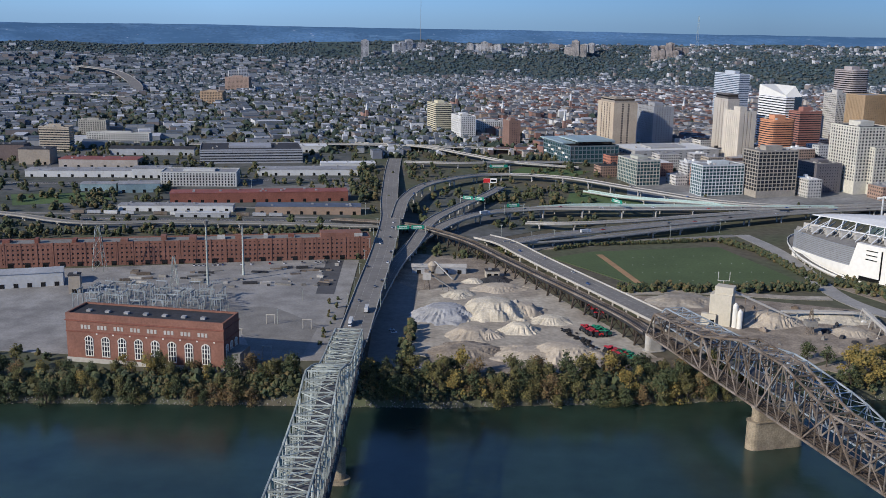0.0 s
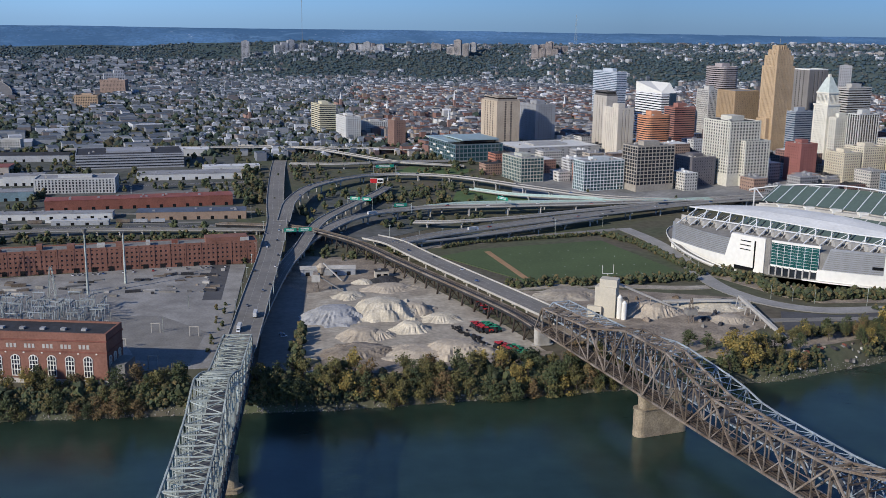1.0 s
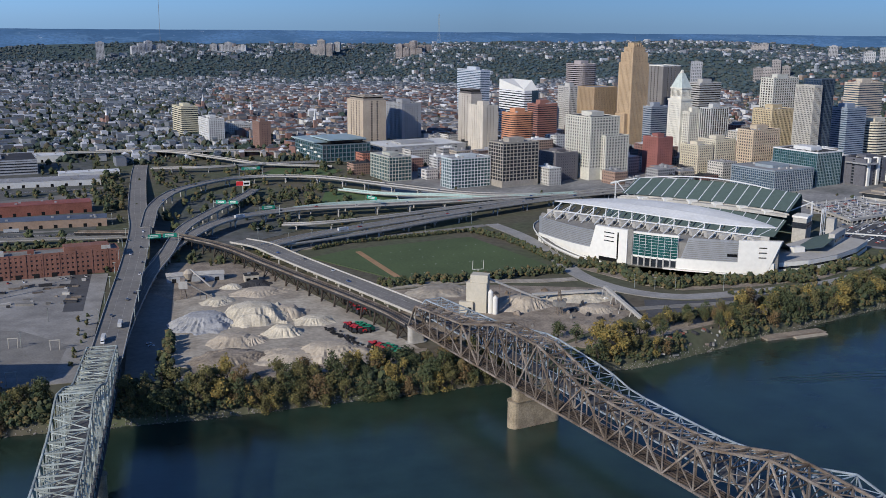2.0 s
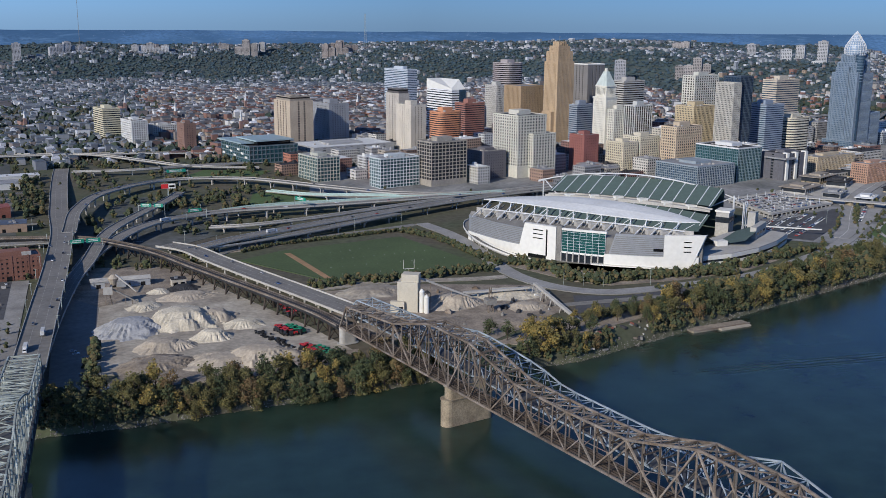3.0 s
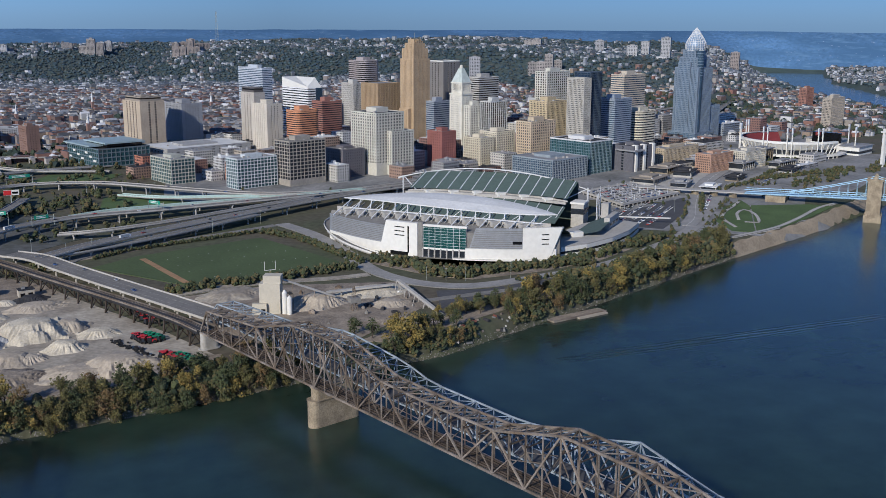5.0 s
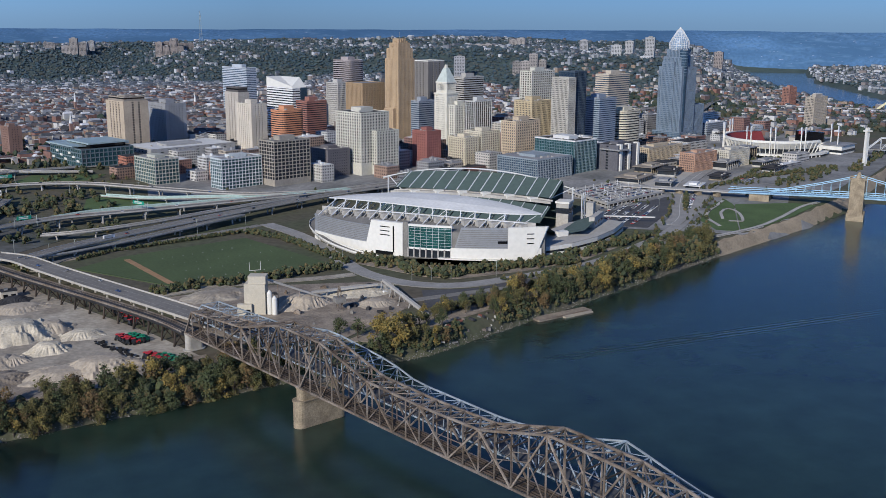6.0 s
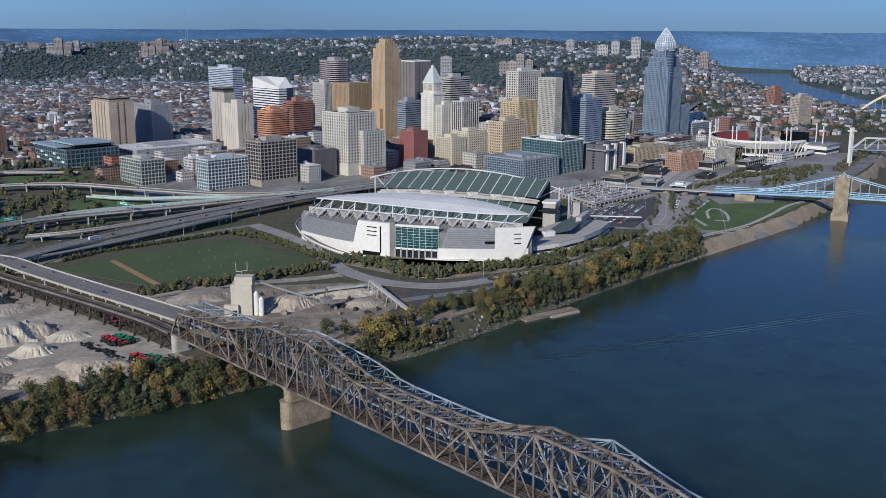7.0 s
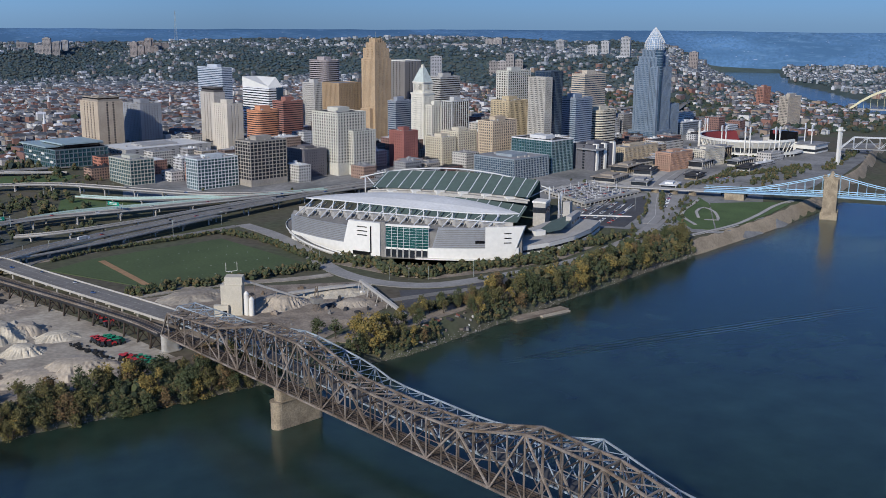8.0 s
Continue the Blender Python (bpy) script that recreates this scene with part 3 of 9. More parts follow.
# ---- raised roads ----
M["teal_wall"] = mat("pale_teal_concrete", (0.4, 0.52, 0.47), 0.85, 0.2, 0.05)
def viaduct(name, label, pts, width, piers=30, parapet=1.0, deck=None, rail_mat=None, cap=True, depth=1.6, cat="viaduct", skip=(), legs=2):
    """A raised road: slab, two parapets, columns with caps down to the ground."""
    ob = root(name, Matrix.Identity(4), label, cat, kind="structure")
    line = smooth_path(pts, 7.0)
    w = width / 2
    bm = bmesh.new()
    sweep(bm, line, [(-w, 0), (w, 0), (w, -0.5), (w * 0.8, -depth), (-w * 0.8, -depth), (-w, -0.5)])
    bmesh.ops.recalc_face_normals(bm, faces=bm.faces[:])
    part("deck_slab", bm, M["concrete"], ob)
    bm = bmesh.new()
    sweep(bm, [p + Vector((0, 0, 0.12)) for p in line], [(-w + 0.5, 0), (w - 0.5, 0), (w - 0.5, -0.1), (-w + 0.5, -0.1)])
    bmesh.ops.recalc_face_normals(bm, faces=bm.faces[:])
    part("roadway", bm, deck or M["asphalt_old"], ob)
    for sgn in (-1, 1):
        bm = bmesh.new()
        a = sgn * (w - 0.02)
        b = sgn * (w - 0.42)
        sec = [(a, 0.0), (a, parapet), (b, parapet), (b, 0.0)]
        sweep(bm, line, sec)
        bmesh.ops.recalc_face_normals(bm, faces=bm.faces[:])
        part("parapet", bm, rail_mat or M["concrete"], ob)
    for sgn in (-0.33, 0.33) if width > 12 else ():
        bm = bmesh.new()
        sweep(bm, [p + Vector((0, 0, 0.15)) for p in line], [(sgn * w - 0.07, 0), (sgn * w + 0.07, 0), (sgn * w + 0.07, -0.02), (sgn * w - 0.07, -0.02)])
        part("lane_line", bm, M["concrete"], ob)
    acc = piers / 2
    for i in range(len(line) - 1):
        seg = (line[i + 1] - line[i])
        acc += seg.length
        if acc >= piers * (1.6 if line[i].y > 1400 else 1.2):
            acc = 0
            p = line[i]
            g = terrain(p.x, p.y) - 1
            if p.z - depth - g < 3.0:
                continue
            s = Vector((seg.y, -seg.x, 0)).normalized()
            bm = bmesh.new()
            add_beam(bm, p - s * w * 0.75 + Vector((0, 0, -depth - 0.7)), p + s * w * 0.75 + Vector((0, 0, -depth - 0.7)), 1.6, 1.4)
            part("pier_cap", bm, M["concrete"], ob)
            for k in ((-0.5, 0.5) if legs == 2 and width > 9 else (0.0,)):
                c = p + s * w * k
                bm = bmesh.new()
                cyl(bm, c.x, c.y, g, p.z - depth - 1.3, 0.9, n=8)
                part("column", bm, M["concrete"], ob)
    return ob


viaduct("bridge_approach_road", "two-deck highway approach rising to the silver bridge", [(-58.5, 618, 27), (-57, 742, 27), (-55, 900, 26), (-57, 1050, 24), (-66, 1190, 20.5), (-75, 1420, 20.5), (-78, 1560, 20)], 21, 24, legs=2)
viaduct("bridge_lower_deck", "lower highway deck of the silver bridge approach", [(-58, 618, 19), (-52, 742, 19), (-42, 860, 19), (-30, 930, 20.5), (-15, 1040, 22), (10, 1120, 22), (55, 1230, 22), (75, 1300, 20)], 13, 24)
viaduct("ramp_curved", "long curving concrete highway ramp", [(-50, 1050, 24.5), (-45, 1174, 26), (-15, 1286, 26), (65, 1368, 26), (164, 1352, 26), (250, 1262, 26), (330, 1196, 24), (420, 1180, 22), (520, 1190, 21)], 14, 32)
viaduct("ramp_east", "concrete highway ramp toward downtown", [(-36, 905, 19), (-20, 980, 20), (28, 1081, 22), (107, 1130, 23), (206, 1140, 23), (340, 1155, 23), (470, 1185, 22), (620, 1230, 21)], 15, 34)
viaduct("highway_front", "wide concrete highway viaduct along the practice field", [(70, 962, 20), (110, 985, 22), (187, 1028, 22.5), (311, 1092, 22.5), (439, 1150, 22.5), (600, 1205, 22), (740, 1250, 21)], 15, 36)
viaduct("ramp_middle", "short curved ramp between the highways", [(90, 1070, 18), (130, 1060, 20), (200, 1075, 21), (290, 1110, 22), (390, 1150, 22.5)], 9, 30, legs=1)
viaduct("ramp_pale_front", "pale green-tinted concrete ramp", [(185, 1290, 18), (230, 1235, 20), (290, 1200, 22), (370, 1175, 22), (470, 1180, 22)], 10, 30, legs=1, parapet=1.6, rail_mat=M["teal_wall"])
viaduct("ramp_pale_rear", "pale raised concrete ramp", [(110, 1150, 20), (160, 1160, 22), (230, 1165, 22), (330, 1165, 22.5)], 10, 30, legs=1, parapet=1.6, rail_mat=M["teal_wall"])
viaduct("highway_far", "distant concrete highway overpass", [(-420, 1640, 27), (-300, 1650, 28), (-150, 1660, 29), (0, 1650, 29), (150, 1640, 27)], 16, 34)
viaduct("ramp_far", "distant curving concrete ramp", [(-150, 1690, 28), (-40, 1640, 30), (40, 1560, 28), (100, 1500, 26), (200, 1480, 22)], 11, 34, legs=1)
viaduct("ramp_far", "distant curving concrete ramp", [(-60, 1480, 26), (20, 1470, 27), (110, 1500, 26), (220, 1540, 22)], 11, 30, legs=1)
viaduct("truss_bridge_approach", "concrete road viaduct leading to the truss bridge", [(39, 984, 20), (61, 954, 20.5), (80, 899, 21.5), (106, 829, 22.5), (134, 759, 23), (162, 691, 22.8)], 22, 26, parapet=1.3)
viaduct("field_ramp", "curved concrete ramp beside the practice field", [(300, 1075, 21), (180, 1010, 19), (100, 975, 18.5), (70, 962, 20), (62, 955, 20.5)], 9, 30, legs=1)

viaduct("highway_east", "distant pale concrete highway viaduct curving past downtown", [(1450, 1900, 30), (1620, 1960, 31), (1800, 2040, 33), (1990, 2150, 36), (2130, 2290, 42), (2200, 2440, 44)], 18, 50, legs=1)
viaduct("highway_east", "distant concrete highway ramp past downtown", [(1500, 1720, 29), (1640, 1850, 30), (1800, 1990, 33), (1960, 2100, 36)], 14, 50, legs=1)
viaduct("highway_valley", "distant pale highway winding up the valley", [(-760, 2420, 26), (-830, 2600, 28), (-860, 2800, 30), (-950, 3060, 38), (-1110, 3370, 52), (-1290, 3520, 60)], 34, 80, legs=1)
viaduct("highway_valley", "distant pale highway ramp in the valley", [(-1060, 2690, 26), (-940, 2660, 28), (-830, 2580, 28)], 16, 80, legs=1)
# ---- buildings ----
GRID = 17.0
TONE = {}


def tone(col, rough=0.8):
    """A wall paint or stone of that colour."""
    if col not in TONE:
        g = sum(col) / 3
        TONE[col] = mat("facade_%d" % len(TONE), tuple(c * 0.8 + g * 0.2 for c in col), rough, 0.16, 0.05, fine=0.4)
    return TONE[col]


def footprint(w, d, cut=0.0, seg=1):
    """A rectangle, counter-clockwise from its near corner, its corners cut or rounded."""
    if not cut:
        return [(0, 0), (w, 0), (w, d), (0, d)]
    pts = []
    for cx, cy, a in ((cut, cut, 180), (w - cut, cut, 270), (w - cut, d - cut, 0), (cut, d - cut, 90)):
        for k in range(seg + 1):
            b = radians(a + 90 * k / seg)
            pts.append((cx + cut * math.cos(b), cy + cut * math.sin(b)))
    return pts


def shrink(pts, t):
    """The same polygon drawn in by t."""
    cx, cy = (min(p[0] for p in pts) + max(p[0] for p in pts)) / 2, (min(p[1] for p in pts) + max(p[1] for p in pts)) / 2
    hx, hy = max(p[0] for p in pts) - cx, max(p[1] for p in pts) - cy
    return [(cx + (x - cx) * (1 - t / hx), cy + (y - cy) * (1 - t / hy)) for x, y in pts]


def frame_mesh(pts, h, base, nf, band, bay, pier, pd, depth, blank):
    """The wall of a block as one mesh: a spandrel ring at each floor, piers between the bays, solid sides."""
    V, F = [], []
    inner = shrink(pts, depth)
    n = len(pts)
    fh = (h - base) / nf
    for i in range(nf):
        z0 = base + i * fh
        z1 = z0 + fh * band
        k = len(V)
        V += [(x, y, z) for z in (z0, z1) for x, y in pts] + [(x, y, z) for z in (z0, z1) for x, y in inner]
        for a in range(n):
            b = (a + 1) % n
            F += [(k + a, k + b, k + n + b, k + n + a), (k + n + a, k + n + b, k + 3 * n + b, k + 3 * n + a), (k + a, k + 2 * n + a, k + 2 * n + b, k + b)]
    for a in range(n):
        p, q = Vector((*pts[a], 0)), Vector((*pts[(a + 1) % n], 0))
        L = (q - p).length
        if L < 1e-3:
            continue
        u = (q - p) / L
        out = Vector((u.y, -u.x, 0))
        if a in blank:
            spots = [(L / 2, L)]
        elif pier <= 0 or L < bay * 0.7:
            continue
        else:
            nb = max(1, int(round(L / bay)))
            pw = L / nb * pier
            spots = [(min(max(k * L / nb, pw / 2), L - pw / 2), pw) for k in range(nb + 1)]
        for c, wd in spots:
            k = len(V)
            for z in (base, h - 0.95):
                for du, dn in ((-wd / 2, pd), (wd / 2, pd), (wd / 2, -depth), (-wd / 2, -depth)):
                    r = p + u * (c + du) + out * dn
                    V.append((r.x, r.y, z))
            F += [(k, k + 1, k + 5, k + 4), (k + 1, k + 2, k + 6, k + 5), (k + 3, k, k + 4, k + 7), (k + 4, k + 5, k + 6, k + 7)]
    return V, F


def building(name, label, x, y, w, d, h, wall, glass=None, style="grid", floor=3.9, bay=4.0, rot=GRID, roof=None, plant=True, base=0.0, z=None,
             cat="office building", into=None, cut=0.0, seg=1, blank=(), top=None):
    """A block whose near corner is at x, y: glazed core, spandrels and piers, parapet, roof with plant."""
    z = terrain(x, y) if z is None else z
    wallm = tone(wall) if isinstance(wall, tuple) else wall
    glass = glass or M["glass"]
    ob = into or root(name, Matrix.Translation((x, y, z)) @ Matrix.Rotation(radians(rot), 4, "Z"), label, cat)
    off = Matrix.Identity(4) if into is None else Matrix.Translation((x, y, z))
    rr = random.Random(int(x * 7 + y * 3 + h))

    def P(nm, bm, mm, lab=""):
        bm.transform(off)
        return part(nm, bm, mm, ob, lab)

    def pr(pts, z0, z1):
        bm = bmesh.new()
        prism(bm, pts, z0, z1)
        return bm
    pts = footprint(w, d, cut, seg)
    P("glazing", pr(shrink(pts, 0.55), -3, h - 0.6), glass)
    nf = max(1, int(round((h - base) / floor)))
    band, pier, pd = {"grid": (0.42, 0.4, 0.12), "band": (0.55, 0.0, 0.0), "fins": (0.3, 0.5, 0.35), "glass": (0.14, 0.08, 0.05),
                      "punch": (0.6, 0.6, 0.1), "open": (0.25, 0.14, 0.15), "rib": (0.5, 0.72, 0.3), "slot": (0.35, 0.66, 0.1), "stripe": (0.1, 0.26, 0.3)}[style]
    if base > 0:
        P("base_wall", pr(pts, -3, base), wallm)
    V, F = frame_mesh(pts, h, base, nf, band, bay, pier, pd, 0.9, blank)
    me = mesh_from("facade", V, F, [wallm])
    me.transform(off)
    fr = new("facade", me)
    fr.parent = ob
    tagged(fr, kind="stuff")
    bm = bmesh.new()
    ins = shrink(pts, 1.0)
    n = len(pts)
    lo, hi, ti, bi = ([bm.verts.new((px, py, pz)) for px, py in q] for q, pz in ((pts, h - 1.0), (pts, h + 0.9), (ins, h + 0.9), (ins, h - 0.9)))
    for a in range(n):
        b = (a + 1) % n
        for q in ((lo[a], lo[b], hi[b], hi[a]), (hi[a], hi[b], ti[b], ti[a]), (ti[a], ti[b], bi[b], bi[a])):
            bm.faces.new(q)
    P("parapet", bm, top or wallm)
    P("roof", pr(shrink(pts, 0.95), h - 0.6, h - 0.1), roof or rr.choice((M["roof_grey"], M["concrete_dark"], M["roof_grey"], M["roof_dark"])))
    if plant and min(w, d) > 10:
        P("roof_plant", box(w * 0.28, d * 0.3, h - 0.2, w * 0.7, d * 0.7, h + min(5, h * 0.07) + 1.5), top or wallm)
        bm = bmesh.new()
        for k in range(6):
            px, py = rr.uniform(0.06, 0.85) * w, rr.uniform(0.06, 0.85) * d
            add_box(bm, px, py, h - 0.2, px + rr.uniform(1.5, 4), py + rr.uniform(1.5, 3.5), h + rr.uniform(1, 2.6))
        tagged(P("roof_gear", bm, M["concrete"]), kind="stuff")
    return ob


building("office_tower", "pale blue-grey office slab with ribbon windows", 640, 2209, 26, 100, 110, (0.45, 0.5, 0.56), M["glass_blue"], "band")
TAN_BLOCK = building("office_block", "tan concrete office block with dark window bands and dark top", 284, 1696, 44, 62, 82, (0.47, 0.37, 0.25), style="slot", bay=11, floor=4.2, plant=False)
building("", "", 3, 4, 38, 54, 7, (0.3, 0.25, 0.19), M["glass_black"], "band", floor=7, z=82, into=TAN_BLOCK)
building("office_block", "plain grey concrete office block", 363, 1753, 40, 61, 72, (0.27, 0.28, 0.3), style="punch", bay=5)
BEIGE_SLAB = building("office_tower", "plain beige concrete tower slab with a dark top", 478, 1706, 22, 42, 91, (0.45, 0.4, 0.33), style="rib", bay=9, plant=False)
building("", "", 1, 2, 20, 38, 8, (0.1, 0.09, 0.085), M["glass_black"], "band", floor=8, z=91, into=BEIGE_SLAB, plant=False)
building("hotel", "cream hotel slab with tall window slots", 466, 1590, 30, 44, 80, (0.58, 0.51, 0.4), style="rib", bay=5.5, floor=3.4)
building("hotel", "bright orange brick hotel with rounded corners", 482, 1484, 45, 35, 77, (0.62, 0.24, 0.09), style="band", floor=3.4, cut=9, seg=4)
building("office_block", "red brick office block with ribbon windows", 559, 1584, 41, 30, 82, (0.33, 0.13, 0.09), style="band", floor=3.6)
building("office_tower", "brown-grey rounded office tower with pale floor bands", 743, 1857, 43, 55, 137, (0.34, 0.29, 0.28), M["glass_black"], "band", cut=10, seg=3)
building("office_tower", "pale grey office tower with ribbon windows", 669, 1725, 26, 35, 102, (0.46, 0.44, 0.4), style="grid", bay=3, floor=3.6)
building("office_block", "brown-tan stone block with tall vertical ribs", 672, 1616, 51, 46, 107, (0.36, 0.24, 0.12), style="rib", bay=3.6, plant=False)
building("office_tower", "plain grey tower slab with a white roof edge", 833, 1686, 42, 43, 141, (0.2, 0.185, 0.17), M["glass_black"], "rib", bay=8, top=M["white"], plant=False)
building("office_block", "dark blue office block with ribbon windows", 748, 1549, 37, 24, 79, (0.26, 0.3, 0.36), M["glass_blue"], style="band", floor=3.6)
building("office_tower", "grey office tower with dark ribbon windows", 868, 1611, 52, 30, 114, (0.42, 0.4, 0.36), M["glass_black"], "band")
building("office_tower", "black glass tower with white fins", 795, 1435, 40, 24, 85, (0.5, 0.5, 0.47), M["glass_black"], "stripe", bay=5)
CREAM_TOWER = building("hotel", "cream residential tower with square windows and a stepped base", 538, 1301, 52, 57, 88, (0.56, 0.53, 0.43), style="grid", bay=5.2, floor=4.3, base=16)
building("", "", 20, -10, 42, 52, 62, (0.55, 0.52, 0.42), style="grid", bay=5.2, floor=4.3, base=12, z=0, into=CREAM_TOWER)
building("loft_building", "brown brick loft block with large windows", 401, 1270, 59, 35, 60, (0.33, 0.29, 0.23), style="open", bay=6.2, floor=4.6, base=8)
building("office_block", "white-framed glass office block", 332, 1276, 62, 28, 40, (0.52, 0.56, 0.56), M["glass_teal"], "open", bay=5, floor=4.4)
building("office_block", "concrete-framed glass office block", 261, 1345, 35, 58, 34, (0.42, 0.42, 0.34), M["glass_teal"], "open", bay=5, floor=4.6)
# Near-black wall colour holds the shade this warehouse lies in.
building("warehouse", "dark brick warehouse in shade", 489, 1304, 39, 44, 39, (0.13, 0.12, 0.13), style="punch")
building("loft_building", "tall red brick loft building", 651, 1321, 29, 32, 54, (0.3, 0.1, 0.08), style="punch")
building("apartment_block", "cream stone building with stepped wings", 704, 1300, 30, 36, 44, (0.6, 0.52, 0.36), style="grid", bay=4, floor=3.6)
building("apartment_block", "tall wing of the cream stone building", 737, 1310, 41, 36, 50, (0.6, 0.53, 0.38), style="grid", bay=4, floor=3.6)
building("office_block", "square tan brick office block", 874, 1388, 50, 39, 86, (0.54, 0.42, 0.23), style="grid", bay=3.2, floor=3.6)
building("office_block", "square buff brick office block", 780, 1282, 56, 30, 66, (0.55, 0.42, 0.27), style="grid", bay=4.2, floor=4)
building("office_tower", "cream tower with wide dark windows", 1011, 1608, 66, 30, 122, (0.55, 0.53, 0.44), M["glass_black"], "grid", bay=6, floor=4.6)
building("office_block", "dark blue office block with pale floor bands", 970, 1335, 45, 40, 91, (0.26, 0.32, 0.4), M["glass_blue"], "band", floor=3.4)
building("office_tower", "tall tan banded office tower", 1099, 1488, 64, 30, 120, (0.54, 0.45, 0.33), M["glass_blue"], style="band")
building("office_block", "cream banded office block with rounded front", 1032, 1351, 57, 40, 67, (0.6, 0.53, 0.38), style="band", cut=16, seg=4, floor=4.2)
building("office_block", "teal glass office block beside the stadium", 818, 1181, 51, 76, 47, (0.16, 0.25, 0.28), M["glass_teal"], "glass", bay=3.2, floor=4.2, top=M["roof_white"])
building("apartment_block", "blue-grey glass apartment block with white floors", 736, 1151, 76, 75, 30, (0.25, 0.3, 0.33), M["glass_blue"], "open", bay=3.4, floor=3.4)
MUSEUM = building("museum", "dark museum block with white end walls", 887, 1172, 55, 38, 37, (0.12, 0.12, 0.14), style="slot", bay=14)
for x0 in (4, 24, 46):
    part("end_wall", box(x0, -2, -2, x0 + 5, 6, 39), M["white"], MUSEUM, "tall white end wall")
part("roof_wing", box(-4, -6, 30, 20, 30, 32), M["roof_grey"], MUSEUM)
building("apartment_block", "long orange brick apartment block", 979, 1111, 60, 26, 27, (0.45, 0.25, 0.15), style="grid", bay=3.4, floor=3.2)
building("apartment_block", "long cream apartment block with windows", 1052, 1120, 60, 26, 26, (0.55, 0.5, 0.39), style="grid", bay=3.4, floor=3.2)
building("apartment_block", "low tan apartment blocks", 974, 1210, 93, 30, 24, (0.48, 0.38, 0.24), style="grid", bay=3.6, floor=3.2)
building("apartment_tower", "tan concrete apartment slab", 1639, 1507, 60, 20, 62, (0.42, 0.36, 0.28), style="grid", floor=3.2, bay=3, cat="apartment building")
building("apartment_tower", "red-brown brick apartment building", 1980, 1905, 39, 20, 51, (0.34, 0.15, 0.1), style="grid", cat="apartment building")
building("apartment_tower", "dark-glazed slab with pale stair towers", -640, 1571, 48, 22, 38, (0.4, 0.33, 0.24), style="band", rot=0, cat="apartment building")
building("office_block", "plain grey office slab with windows", -663, 1807, 50, 20, 26, (0.36, 0.34, 0.28), style="grid", rot=0)
building("apartment_block", "long low white and grey block", -600, 1669, 105, 18, 19, (0.45, 0.44, 0.4), style="grid", rot=0)
building("office_block", "cream office slab with striped front", -19, 1946, 32, 60, 55, (0.58, 0.52, 0.33), style="band")
building("office_block", "white office block with square windows", 29, 1857, 29, 60, 40, (0.62, 0.61, 0.57), style="grid")
building("office_block", "low white office block with windows", 67, 1911, 45, 28, 26, (0.55, 0.54, 0.5), style="grid")
building("apartment_tower", "red-brown brick tower block", 110, 1724, 21, 32, 46, (0.25, 0.14, 0.1), style="punch", cat="apartment building")
building("apartment_tower", "brown brick tower blocks", -650, 2968, 70, 40, 41, (0.33, 0.22, 0.16), style="punch", rot=0, cat="apartment building")
building("apartment_tower", "large tan brick apartment building", -610, 2500, 55, 40, 31, (0.45, 0.3, 0.17), style="grid", rot=0, cat="apartment building")
building("warehouse", "long white industrial building with pilasters", -367, 1278, 97, 40, 18, (0.45, 0.45, 0.42), style="fins", rot=5, bay=4, roof=M["roof_grey"])
building("warehouse", "warehouse with a wide dark roof", -360, 1460, 150, 90, 20, (0.3, 0.31, 0.33), style="band", rot=12, roof=M["roof_dark"])


def long_brick_warehouse():
    """The very long red brick freight house."""
    x0, y0, x1, y1 = -392, 850, -68, 913
    L = math.hypot(x1 - x0, y1 - y0)
    building("long_warehouse", "very long red brick freight warehouse with small windows", x0, y0, L, 22, 20.5, M["brick"], style="punch", floor=4.1, bay=4.2, rot=math.degrees(math.atan2(y1 - y0, x1 - x0)), roof=M["concrete_dark"], plant=False, cat="warehouse")


long_brick_warehouse()


def freight_house_fittings():
    """Pilasters along its front, stair heads, tanks and vents on its roof."""
    ob = [o for o in scene.objects if o.name == "long_warehouse"][0]
    r = random.Random(14)
    for k in range(24):
        bm = bmesh.new()
        add_box(bm, 6.6 + k * 13.6, -0.35, -1, 7.8 + k * 13.6, 0.3, 21.9)
        part("pilaster", bm, M["brick"], ob)
    for k in range(13):
        x = 10 + k * 25 + r.uniform(-7, 7)
        w = r.uniform(3, 8)
        part("stair_head", box(x, 2 + r.uniform(0, 8), 20.3, x + w, 9 + r.uniform(0, 6), 20.6 + r.uniform(2, 4.5)), r.choice((M["brick"], M["brick_dark"], M["concrete"])), ob)
    part("roof_storey", box(284, 3, 20.3, 322, 18, 25), M["brick"], ob)
    for k in range(18):
        x, y = r.uniform(4, 320), r.uniform(3, 19)
        part("roof_vent", box(x, y, 20.3, x + r.uniform(0.8, 2.2), y + 1.2, 21 + r.uniform(0.2, 1)), M["concrete_dark"], ob)
    for k in range(22):
        x = 9.5 + k * 14.6
        part("dock_door", box(x, -0.5, -0.2, x + 4.2, 0.2, 4.2), M["glass_black"], ob)


freight_house_fittings()
# ---- landmark towers ----
def tower_root(name, label, x, y, rot=GRID, cat="skyscraper"):
    return root(name, Matrix.Translation((x, y, terrain(x, y))) @ Matrix.Rotation(radians(rot), 4, "Z"), label, cat)


